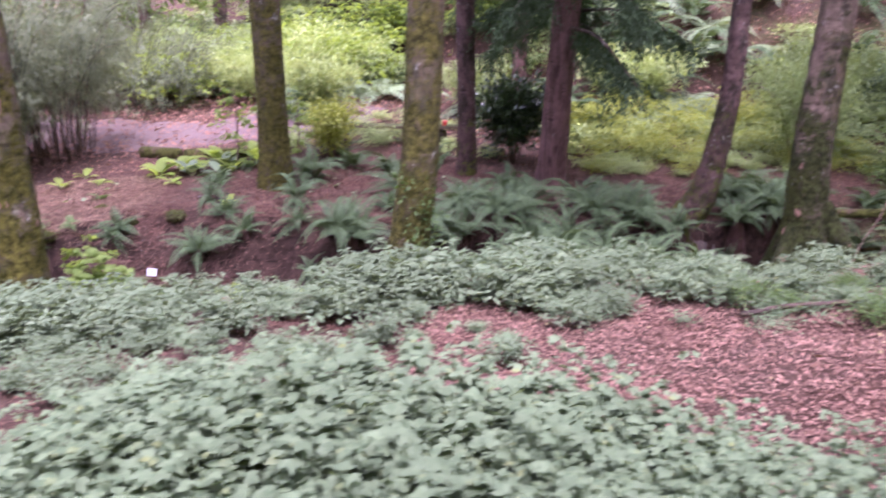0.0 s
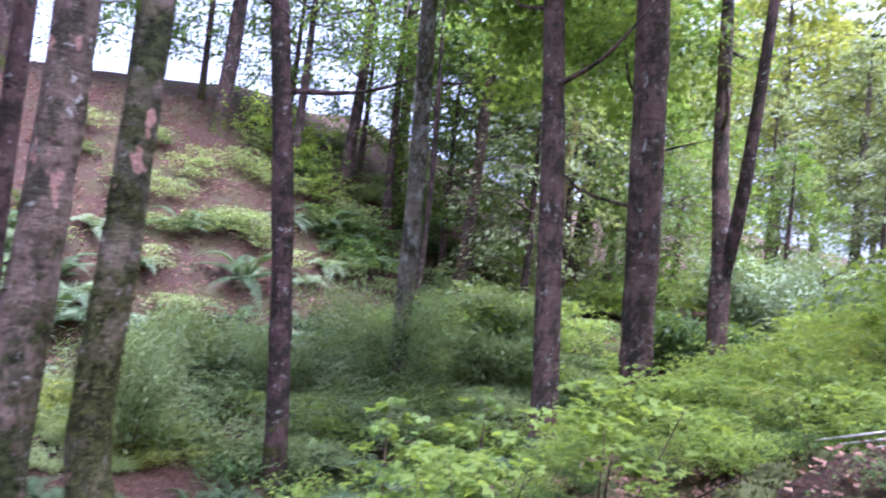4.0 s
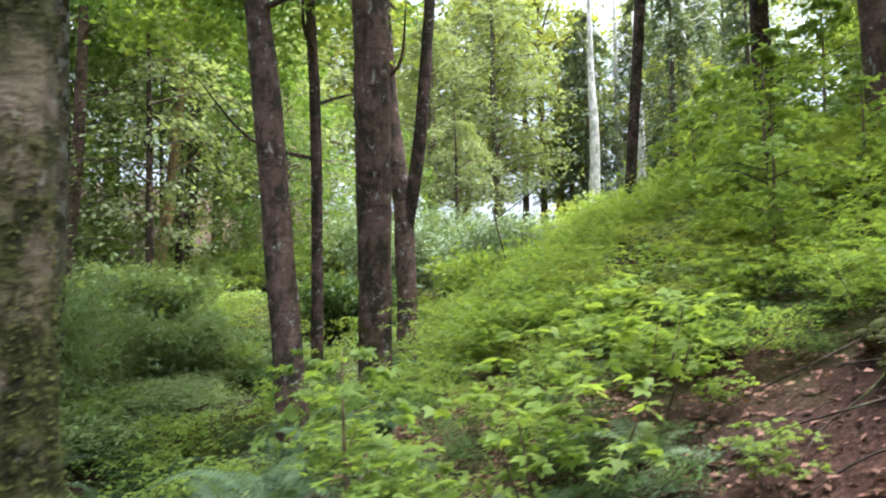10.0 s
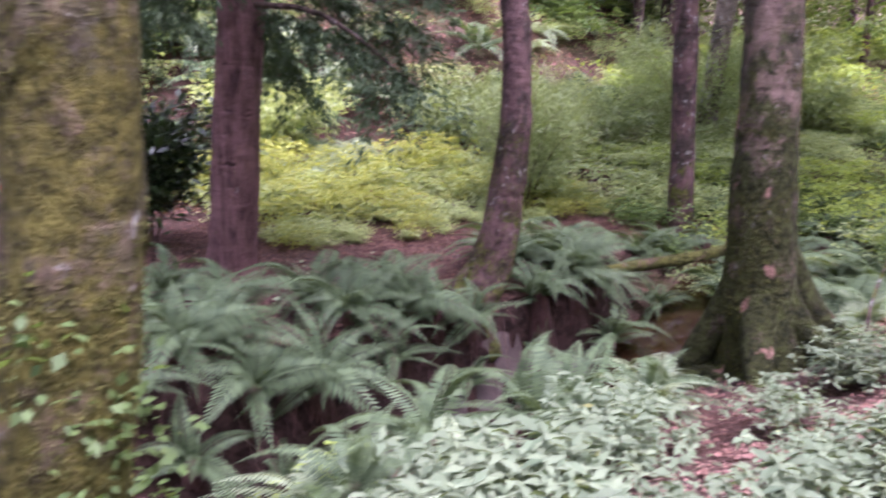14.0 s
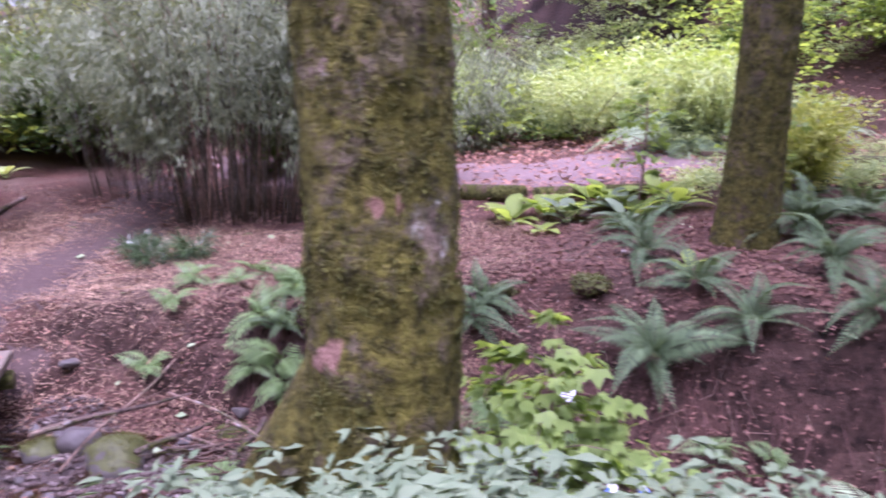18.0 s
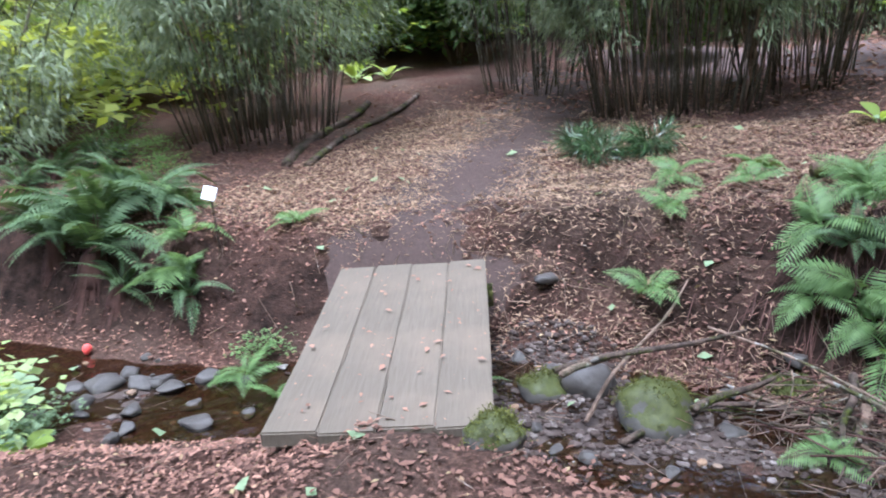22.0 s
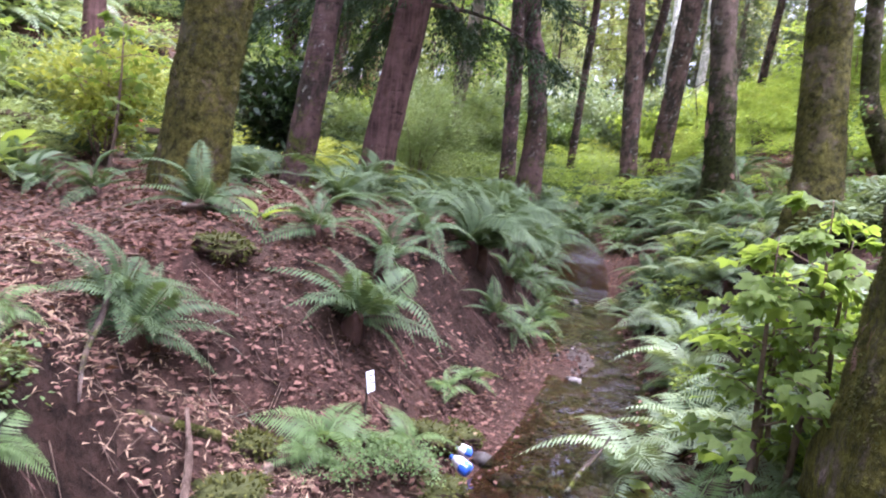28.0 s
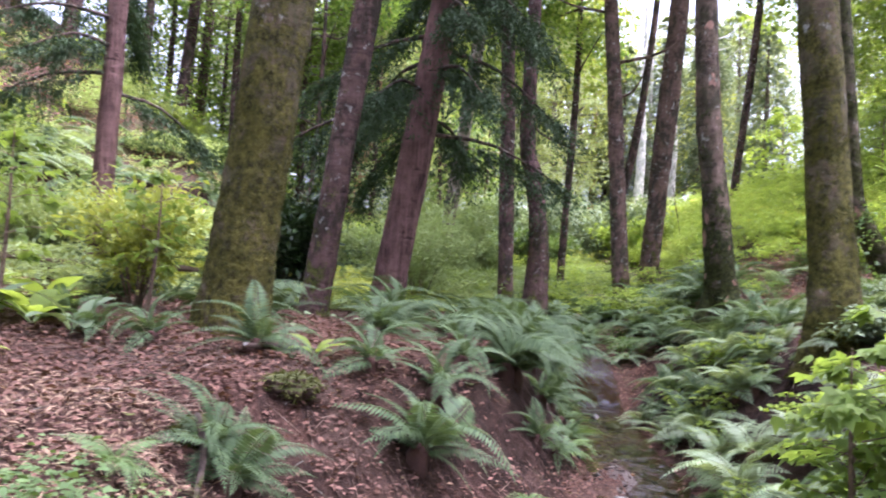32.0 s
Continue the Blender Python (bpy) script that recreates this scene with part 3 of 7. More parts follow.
def strip(name, line, half, lift, material, label, category):
    """A worn sheet along a line: crowned in the middle, its ragged edges sink into the ground."""
    n, v, f = 17, [], []
    c = curve_through(line, 60)
    t = unit(np.gradient(c, axis=0))
    for i, (p, d) in enumerate(zip(c, t)):
        end = min(1.0, min(i, 59 - i) / 6)
        for k in range(n):
            u = 2 * k / (n - 1) - 1
            x, y = p[0] - d[1] * u * half, p[1] + d[0] * u * half
            rag = 0.03 * noise.noise(Vector((x * 1.7, y * 1.7, 8))) + 0.02 * noise.noise(Vector((x * 5, y * 5, 3)))
            v.append((x, y, ground_z(x, y) + lift * (1 - 2.2 * u * u) + rag - 0.08 * (1 - end)))
    for i in range(59):
        for k in range(n - 1):
            f.append((i * n + k, (i + 1) * n + k, (i + 1) * n + k + 1, i * n + k + 1))
    return tagged(new(name, mesh_of(name, v, f, material, True)), label, category, kind="structure")


strip("gravel_path", [(-11.5, 18.2, 0), (-7.0, 16.7, 0), (-4.5, 16.2, 0), (-2.8, 16.8, 0), (-1.2, 18.4, 0)], 1.9, 0.06, M["gravel"], "pinkish grey gravel footpath strewn with fallen leaves", "path")
strip("track", [(-8.3, 9.2, 0), (-8.8, 10.3, 0), (-9.1, 11.6, 0), (-9.5, 13.1, 0), (-10.2, 14.8, 0), (-11.4, 16.6, 0)], 0.85, 0.022, M["track"], "trodden dark soil track leading to the footbridge", "path")

# wet soil and grit of the brook bed, also a dark sheet for the shaded hollow
def bed_half(x):
    # extra width near x = 4 stands in for the hollow's shade
    return float(brook_w(x)) + 0.3 + 0.25 * math.exp(-((x - 4.0) / 0.9) ** 2)


def bed_z(x, y):
    u = (y - float(brook_y(x))) / bed_half(x)
    rag = 0.025 * noise.noise(Vector((x * 2.2, y * 2.2, 6))) + 0.015 * noise.noise(Vector((x * 8, y * 8, 1)))
    return ground_z(x, y) + 0.035 * (1 - 1.9 * u * u) + rag - 0.03


v, f, bx = [], [], np.arange(-12.0, 9.0, 0.12)
for i, x in enumerate(bx):
    w = bed_half(x)
    for k in range(13):
        u = k / 6 - 1
        y = float(brook_y(x)) + w * u
        v.append((x, y, bed_z(x, y)))
        if i and k:
            b = len(v) - 1
            f.append((b - 14, b - 1, b, b - 13))
tagged(new("brook_bed", mesh_of("brook_bed", v, f, M["wet_bed"], True)), "dark wet soil and grit under the brook, widened as shade in the hollow", "ground", kind="structure")

# water of the brook
v, f, wx = [], [], np.arange(-13.0, 14.0, 0.1)
for x in wx:
    w = float(brook_w(x)) + 0.06
    for k in range(9):
        y = float(brook_y(x)) + w * (k / 4 - 1)
        rip = 0.012 * noise.noise(Vector((x * 5, y * 5, 2)))
        v.append((x, y, float(brook_z(x)) + float(np.interp(x, [-11.5, -10.3, -5.6, -4.6], [0.05, 0.012, 0.01, 0.07])) + rip))
for i in range(len(wx) - 1):
    for k in range(8):
        f.append((i * 9 + k, (i + 1) * 9 + k, (i + 1) * 9 + k + 1, i * 9 + k + 1))
tagged(new("water", mesh_of("water", v, f, M["water"], True)), "shallow clear brook water running over brown gravel", "water", kind="structure")

# ---------------------------------------------------------------- leaf clouds, shared by many plants


def ball_points(n, rx, ry, rz, shell=0.55, gen=rng, low=-1.0):
    p = unit(gen.normal(0, 1, (n, 3)))
    p[:, 2] = np.where(p[:, 2] < low, -p[:, 2], p[:, 2])
    r = shell + (1 - shell) * gen.random((n, 1)) ** 0.6
    return p * r * np.array([rx, ry, rz])


def clumped(n, clumps, rx, ry, rz, spread, low=-0.6):
    c = ball_points(clumps, rx, ry, rz, 0.45, rng, low)
    i = rng.integers(0, clumps, n)
    return c[i] + rng.normal(0, 1, (n, 3)) * spread * np.array([1, 1, 0.55])


def crown(name, n, clumps, r, rz, material, size, lobes=1, spread=0.55):
    P = clumped(n, clumps, r, r, rz, spread)
    D = unit(P * np.array([1, 1, 0.3])) + rng.normal(0, 0.6, (n, 3)) + np.array([0, 0, -0.35])
    return leaf_mesh(name, P, D, size * rng.uniform(0.7, 1.25, n), 0.62, material, 0.45, lobes)


CROWN = [crown("crown", 6800, 60, 2.7, 2.6, M["leaf_canopy"], 0.145, 1, 0.42), crown("crown", 6400, 52, 2.4, 3.0, M["leaf_canopy"], 0.15, 1, 0.42),
         crown("crown", 4200, 52, 3.4, 2.3, M["leaf_bright"], 0.15, 3, 0.45),
]


def layered(seed, h, r, limbs, leaves, leaf, size, low=0.2, lobes=1, droop=0.45, bark="bark_far"):
    """A crown of flat leafy sprays along rising, drooping limbs: the leaves and the limbs."""
    g = np.random.default_rng(seed)
    P, Dr, sv, sq = [], [], [], []
    for k in range(limbs):
        f = (k + g.uniform(0.2, 0.8)) / limbs
        z, a = h * (low + (0.97 - low) * f), 2.4 * k + g.normal(0, 0.3)
        L = r * max(0.16, math.sin(math.pi * (0.2 + 0.76 * f)) ** 0.8) * g.uniform(0.6, 1.15)
        c, s = math.cos(a), math.sin(a)
        lift = lambda q: z + L * (0.55 * q - droop * q * q)
        for q0, q1 in ((0, 0.35), (0.35, 0.7), (0.7, 1.0)):
            w0, w1, b = 0.012 * L * (1.15 - q0), 0.012 * L * (1.15 - q1), len(sv)
            for q, w in ((q0, w0), (q1, w1)):
                sv += [(c * L * q - s * w, s * L * q + c * w, lift(q)), (c * L * q + s * w, s * L * q - c * w, lift(q)), (c * L * q, s * L * q, lift(q) + 1.6 * w)]
            sq += [(b, b + 1, b + 4, b + 3), (b + 1, b + 2, b + 5, b + 4), (b + 2, b, b + 3, b + 5)]
        m = leaves // limbs
        q = 0.22 + 0.8 * g.random(m) ** 0.75
        side = g.normal(0, 0.17, m) * L * (0.35 + q)
        P.append(np.stack([c * L * q - s * side, s * L * q + c * side, np.array([lift(w) for w in q]) + g.normal(0, 0.085, m) * L - 0.3 * np.abs(side)], 1))
        Dr.append(np.stack([c + g.normal(0, 0.6, m), s + g.normal(0, 0.6, m), -0.45 + g.normal(0, 0.3, m)], 1))
    P, Dr = np.concatenate(P), np.concatenate(Dr)
    V, Q = leaf_arrays(P, Dr, g.uniform(0.65, 1.3, len(P)) * size, 0.6, 0.4, lobes, g)
    return quick_mesh("crown", V, Q, M[leaf]), quick_mesh("branchwork", np.array(sv), np.array(sq), M[bark])


LAYER = {"tall": layered(1, 22.0, 6.0, 64, 9500, "leaf_far_hazy", 0.34), "gold": layered(2, 20.0, 6.0, 54, 8500, "leaf_yellow", 0.34, 0.25),
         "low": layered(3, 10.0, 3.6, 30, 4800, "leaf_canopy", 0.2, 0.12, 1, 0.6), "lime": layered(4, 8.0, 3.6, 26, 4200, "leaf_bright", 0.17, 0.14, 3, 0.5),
         "sap": layered(5, 4.2, 1.7, 20, 1700, "leaf_bright", 0.13, 0.2, 3, 0.5), "seedling": layered(8, 1.6, 0.55, 13, 210, "leaf_young", 0.085, 0.3, 3, 0.5, "twig"), "sun": layered(7, 9.0, 3.8, 30, 5200, "leaf_yellow", 0.19, 0.12, 1, 0.55), "conifer": layered(10, 20.0, 2.9, 96, 7200, "leaf_conifer", 0.36, 0.1, 1, 0.95), "beech": layered(9, 12.0, 5.2, 40, 3300, "leaf_beech", 0.19, 0.46, 1, 0.8), "mid": layered(6, 12.0, 4.2, 32, 4800, "leaf_far_hazy", 0.23, 0.15, 1, 0.6)}


def leafy_tree(kind, x, y, h, r, bark, label, seed, group="", bend=0.1, turn=0.0, name="tree"):
    """A tree whose layered crown covers most of its stem."""
    full = {"tall": 22.0, "gold": 20.0, "low": 10.0, "lime": 8.0, "sap": 4.2, "sun": 9.0, "seedling": 1.6, "beech": 12.0, "conifer": 20.0, "mid": 12.0}[kind]
    t = thing(name, label, "tree", (x, y, ground_z(x, y) - 0.05), group, turn)
    part("trunk", tube("trunk", [(0, 0, -0.3)] + [(bend * math.sin(q * 2.5), bend * math.sin(q * 1.7), q * h) for q in (0.0, 0.15, 0.35, 0.6, 0.8, 0.97)], [r * 1.3, r * 1.15, r, r * 0.85, r * 0.6, r * 0.35, r * 0.1], M[bark], 10, 16, 0.06, 0.3, 4, seed), t)
    for data, nm in zip(LAYER[kind], ("crown", "branchwork")):
        tagged(part(nm, data, t, at=Matrix.Scale(h / full, 4)), kind="stuff")
    return t


def limb_set(tree, top, base_z, height, material, n, seed, reach=2.2):
    g = np.random.default_rng(seed)
    for k in range(n):
        z = base_z + (height - base_z) * (0.1 + 0.85 * k / n)
        a = g.uniform(0, 6.28)
        L = reach * g.uniform(0.6, 1.1)
        s = np.array(top(z))
        e = s + np.array([math.cos(a) * L, math.sin(a) * L, L * g.uniform(0.25, 0.8)])
        m = (s + e) / 2 + np.array([0, 0, -0.12 * L]) + g.normal(0, 0.1, 3)
        part("limb", tube("limb", [s, m, e], [0.045, 0.03, 0.01], material, 6, 7, 0.1, seed=seed + k), tree)


def tree(base, pts, radii, bark, label, flare=0.5, lobes=4, sides=16, crowns=(), limbs=0, limb_from=4.0, seed=1, flare_h=0.45, category="tree", group="", name="tree", rough=0.065):
    """A tree at base: pts are offsets of the trunk's line, crowns (variant, offset, size, turn)."""
    t = thing(name, label, category, base, group)
    p = [(0, 0, -0.35)] + list(pts)
    part("trunk", tube("trunk", p, radii, bark, sides, 90 if sides > 15 else 40, rough, flare, lobes, seed, flare_h, 0.5), t)
    zs = [q[2] for q in p]
    top = lambda z: (np.interp(z, zs, [q[0] for q in p]), np.interp(z, zs, [q[1] for q in p]), z)
    if limbs:
        limb_set(t, top, limb_from, zs[-1], bark, limbs, seed)
    for k, o, s, turn in crowns:
        tagged(part("crown", CROWN[k], t, at=Matrix.Translation(o) @ Matrix.Rotation(radians(turn), 4, "Z") @ Matrix.Scale(s, 4)), kind="stuff")
    return t


def straight(lx, ly, h, bend=0.0):
    return [(lx * z + bend * math.sin(z * 0.5), ly * z + bend * math.cos(z * 0.43) - bend, z) for z in (0.0, 0.6, 1.5, 3.0, 5.0, 7.5, 10.0, h)]


MOSSY = "tall broadleaf trunk coated in green moss"
ALDER = "tall reddish grey alder trunk with lichen spots"

# ---------------------------------------------------------------- standing trees by the brook
old = tree((-4.2, 7.72, -1.74), [(0.0, 0, 0.0), (0.02, -0.02, 0.4), (0.02, 0.0, 1.0), (-0.02, 0.04, 2.0), (-0.03, 0.06, 3.4), (0, 0.1, 6), (0.1, 0.1, 10), (0.1, 0.1, 13)],
           [0.33, 0.315, 0.285, 0.275, 0.285, 0.26, 0.2, 0.1], M["bark_moss"], "broad old trunk with yellow green moss and flared roots", 0.7, 3, 28, [(0, (0, 0, 14), 0.8, 0)], 3, 8.5, 3, 0.4, rough=0.08)
for k, (dx, dy) in enumerate([(-0.5, -0.28), (0.1, -0.42), (0.45, -0.1), (0.3, 0.3), (-0.25, 0.35)]):
    f = 1.0 if k == 0 else 0.7
    foot = ground_z(-4.2 + dx * 1.25, 7.72 + dy * 1.25) + 1.74
    part("root", tube("root", [(dx * 0.32, dy * 0.32, 0.7 * f), (dx * 0.5, dy * 0.5, 0.4 * f + 0.2 * foot), (dx * 0.85, dy * 0.85, 0.1 + 0.7 * foot), (dx * 1.25, dy * 1.25, foot - 0.08)], [0.07 * f, 0.15 * f, 0.13 * f, 0.06], M["bark_gold"] if k == 0 else M["bark_moss"], 12, 14, 0.12, seed=k), old, "mossy spreading root")
bank_tree = tree((-2.38, 12.04, -1.42), straight(0.0, -0.085, 13, 0.04), [0.29, 0.25, 0.23, 0.22, 0.215, 0.2, 0.16, 0.08], M["bark_gold"], MOSSY + ", leaning over the bank", 0.75, 4, 20,
     [(1, (0, -1, 14), 0.6, 70)], 3, 8.0, 11, 0.35)
scrub_tree = tree((-0.08, 7.62, ground_z(-0.08, 7.62)), [(-0.06, 0, 0.0), (0, 0.02, 0.5), (0.08, 0.05, 1.2), (0.12, 0.1, 2.0), (0.15, 0.2, 3.5), (0.2, 0.3, 6), (0.2, 0.3, 10), (0.2, 0.3, 13)],
     [0.27, 0.22, 0.188, 0.18, 0.175, 0.16, 0.12, 0.06], M["bark_gold"], MOSSY + " rising from scrub", 0.6, 4, 18, [(0, (0.2, 0.3, 14.0), 0.8, 120)], 3, 7.0, 17)
for k, (dx, dy, z) in enumerate([(-0.06, -0.2, 0.98), (0.12, -0.2, 0.8), (0.18, -0.14, 0.4), (0.02, -0.24, 0.5), (0.2, -0.12, 0.62), (-0.16, -0.18, 0.2), (0.1, -0.26, 0.25)]):
    g = np.random.default_rng(700 + k)
    P = np.array([dx, dy, z]) + g.normal(0, 1, (44, 3)) * np.array([0.06, 0.045, 0.09])
    tagged(part("shoot", leaf_mesh("shoot", P, np.array([dx, dy, 0.02]) * 3 + g.normal(0, 0.5, (44, 3)), g.uniform(0.03, 0.06, 44), 0.65, M["leaf_mid"], 0.5), scrub_tree, "leafy shoots sprouting from the bark"), kind="stuff")
tree((0.66, 12.87, -1.4), straight(-0.05, -0.12, 12, 0.05), [0.2, 0.165, 0.155, 0.15, 0.145, 0.13, 0.1, 0.05], M["bark_dark"], "slim dark trunk with pale lichen beside the cedar", 0.5, 4, 14,
     [(0, (-0.8, -1, 12.5), 0.45, 20)], 3, 6.0, 23)
bent_tree = tree((3.9, 10.95, -1.62), [(-0.12, 0, 0.0), (0.08, -0.06, 0.45), (0.22, -0.08, 1.2), (0.32, -0.02, 1.9), (0.37, 0.1, 2.6), (0.4, 0.22, 3.3), (0.4, 0.2, 7.0), (0.4, 0.2, 12)],
     [0.26, 0.25, 0.185, 0.15, 0.14, 0.13, 0.1, 0.05], M["bark_dark"], "bent dark trunk with ivy and moss leaning over the brook", 0.6, 3, 14, [(1, (0.4, 0.2, 13), 0.5, 60)], 3, 6.5, 29)
peel_tree = tree((4.2, 8.25, ground_z(4.2, 8.25)), [(0.06, -0.1, 0.0), (0.0, -0.02, 0.5), (-0.03, 0.05, 1.2), (0.0, 0.12, 2.0), (0.08, 0.25, 3.2), (0.15, 0.4, 6), (0.2, 0.6, 9), (0.2, 0.6, 13)],
     [0.36, 0.28, 0.215, 0.19, 0.18, 0.16, 0.13, 0.06], M["bark_peel"], "mossy trunk with patches of bare pink bark", 0.95, 3, 18, [(0, (0.2, 0.6, 14), 0.8, 200)], 3, 7.0, 31)
for k, (dx, dy, f) in enumerate([(0.5, -0.3, 1.0), (-0.38, -0.3, 0.9), (0.1, -0.5, 0.8), (-0.2, 0.5, 0.9), (0.5, 0.25, 0.8)]):
    foot = ground_z(4.2 + dx * 1.2, 8.25 + dy * 1.2) - ground_z(4.2, 8.25)
    part("root", tube("root", [(dx * 0.25, dy * 0.25, 0.85 * f), (dx * 0.5, dy * 0.5, 0.42 * f + 0.3 * foot), (dx * 0.85, dy * 0.85, 0.12 + 0.75 * foot), (dx * 1.2, dy * 1.2, foot - 0.07)], [0.08 * f, 0.13 * f, 0.11 * f, 0.05], M["bark_peel"], 12, 14, 0.12, seed=40 + k), peel_tree, "mossy spreading root")
curved_tree = tree((4.55, 6.02, ground_z(4.55, 6.02)), [(0, 0, 0.0), (-0.1, 0.16, 0.3), (-0.2, 0.36, 0.65), (-0.25, 0.5, 1.0), (-0.24, 0.56, 1.5), (-0.2, 0.6, 2.2), (-0.15, 0.68, 3.5), (0.0, 0.9, 7), (0, 1, 11)],
     [0.19, 0.165, 0.14, 0.122, 0.112, 0.108, 0.1, 0.08, 0.04], M["bark_shade"], "curved mossy trunk that sweeps up from its foot", 0.5, 3, 16, [(2, (0, 1, 12.5), 0.7, 80)], 2, 6.5, 37)
tree((8.33, 12.18, ground_z(8.33, 12.18)), straight(-0.1, 0.05, 12, 0.08), [0.2, 0.175, 0.165, 0.16, 0.155, 0.14, 0.1, 0.05], M["bark_dark"], ALDER, 0.5, 4, 14, [(1, (-1, 0.5, 12.5), 0.5, 140)], 5, 5.0, 41)
tree((12.14, 14.85, ground_z(12.14, 14.85)), straight(-0.12, -0.13, 14, 0.06), [0.29, 0.215, 0.195, 0.185, 0.18, 0.165, 0.12, 0.06], M["bark_birch"], "pale blotched birch trunk leaning from the slope", 0.45, 4, 14, [(0, (-1.5, -1.8, 9.5), 1.25, 160), (1, (-1.5, -1.8, 13), 1.1, 10)], 5, 5.5, 43)
tree((11.5, 10.0, ground_z(11.5, 10.0)), straight(-0.02, 0.09, 14, 0.05), [0.27, 0.22, 0.205, 0.2, 0.19, 0.17, 0.12, 0.06], M["bark"], ALDER, 0.45, 4, 14, [(1, (0, 1.0, 10.5), 1.3, 190)], 6, 5.0, 47)
tree((12.8, 9.45, ground_z(12.8, 9.45)), straight(-0.16, -0.06, 15, 0.05), [0.33, 0.265, 0.25, 0.24, 0.255, 0.23, 0.17, 0.08], M["bark"], ALDER + ", leaning", 0.4, 4, 16, [(0, (-2, 0.4, 12), 1.25, 220)], 4, 7.5, 53)
fork = tree((16.5, 10.45, ground_z(16.5, 10.45)), [(0, 0, 0), (0, 0, 1.0), (0, 0.02, 2.0), (0.0, 0.05, 3.2), (0.1, 0.3, 5.0), (0.2, 0.5, 8), (0.2, 0.6, 13)], [0.25, 0.21, 0.2, 0.2, 0.17, 0.14, 0.06], M["bark"], "forked alder with two upright stems", 0.4, 4, 14,
            [(1, (0.2, 2.2, 8.5), 0.95, 10), (0, (0.2, 2.2, 12.0), 0.9, 70)], 4, 5.0, 59)
part("stem", tube("stem", [(0, 0, 2.6), (-0.1, -0.25, 3.6), (-0.25, -0.55, 5.5), (-0.4, -0.9, 9), (-0.4, -1.1, 13)], [0.13, 0.13, 0.12, 0.09, 0.04], M["bark_dark"], 12, 20, 0.06, seed=5), fork)
tree((15.9, 12.1, ground_z(15.9, 12.1)), straight(-0.09, -0.02, 12, 0.09), [0.16, 0.125, 0.12, 0.115, 0.11, 0.1, 0.07, 0.03], M["bark_dark"], "thin dark crooked trunk with twiggy side shoots", 0.4, 3, 12, [(2, (-0.6, 0.9, 7.5), 0.8, 15)], 7, 3.5, 61)
tree((22.4, 6.75, ground_z(22.4, 6.75)), straight(-0.1, -0.06, 15, 0.1), [0.2, 0.155, 0.145, 0.14, 0.135, 0.13, 0.1, 0.05], M["bark_dark"], "slender dark bare trunk against the open sky", 0.3, 3, 12, [], 4, 9.0, 67)
tree((21.8, 3.4, ground_z(21.8, 3.4)), straight(-0.08, 0.07, 13, 0.12), [0.34, 0.25, 0.23, 0.22, 0.21, 0.19, 0.14, 0.06], M["bark_dark"], "dark leaning sycamore trunk on the bushy slope", 0.5, 3, 14, [(2, (0.2, -0.6, 7.2), 1.1, 30), (2, (1.0, -1.5, 10), 1.2, 160), (2, (-1.5, -2.0, 4.6), 0.8, 75), (2, (0, 2.0, 9.0), 0.8, 15)], 5, 5.0, 71)
tree((14.1, 2.57, ground_z(14.1, 2.57)), straight(-0.18, 0.08, 13, 0.06), [0.3, 0.23, 0.22, 0.21, 0.2, 0.18, 0.13, 0.06], M["bark"], "reddish sycamore trunk on the bushy slope", 0.45, 4, 14, [(2, (-1.0, -2.2, 7.0), 1.1, 100), (2, (-2.4, 0.0, 10.5), 1.1, 40)], 5, 6.0, 73)
tree((18.5, -1.5, ground_z(18.5, -1.5)), straight(-0.2, 0.1, 12, 0.06), [0.26, 0.2, 0.19, 0.18, 0.17, 0.15, 0.1, 0.05], M["bark_dark"], "slanting sycamore trunk on the bushy slope", 0.4, 3, 12, [(2, (0, 0.5, 6.0), 1.3, 10), (2, (-1, 3, 8.5), 1.2, 80)], 6, 3.5, 79)


def moss_coat(t, n, top, seed, size=0.014):
    """Tufts of moss in ragged patches on the lower trunk."""
    g = np.random.default_rng(seed)
    me = next(c for c in t.children if c.name.startswith("trunk")).data
    faces = [p for p in me.polygons if 0.0 < p.center.z < top]
    area = np.array([p.area for p in faces])
    P, D = [], []
    for i in g.choice(len(faces), n * 4, p=area / area.sum()):
        p = faces[i]
        w = g.dirichlet([1.0] * len(p.vertices))
        q = sum((me.vertices[k].co * float(a) for k, a in zip(p.vertices, w)), Vector((0, 0, 0)))
        if noise.noise(q * 2.6 + Vector((seed, 0, 0))) + 0.5 * noise.noise(q * 9.0) + 0.5 * (0.75 - q.z / top) < 0.1:
            continue
        P.append(tuple(q))
        D.append(tuple(p.normal * 0.7 + Vector((g.normal(0, 0.5), g.normal(0, 0.5), -0.5 + g.normal(0, 0.4)))))
        if len(P) >= n:
            break
    V, Q = leaf_arrays(np.array(P), np.array(D), g.uniform(0.5, 1.3, len(P)) * size, 0.5, 0.4, 1, g)
    tagged(part("moss", quick_mesh("moss", V, Q, M["moss_tuft"]), t, "tufts of yellow green moss"), kind="stuff")


for t, n, top, seed in [(old, 15000, 3.4, 1), (bank_tree, 9000, 2.6, 2), (scrub_tree, 9000, 2.6, 3), (peel_tree, 12000, 2.8, 4), (curved_tree, 11000, 2.8, 5), (bent_tree, 9000, 1.9, 6)]:
    moss_coat(t, n, top, seed)
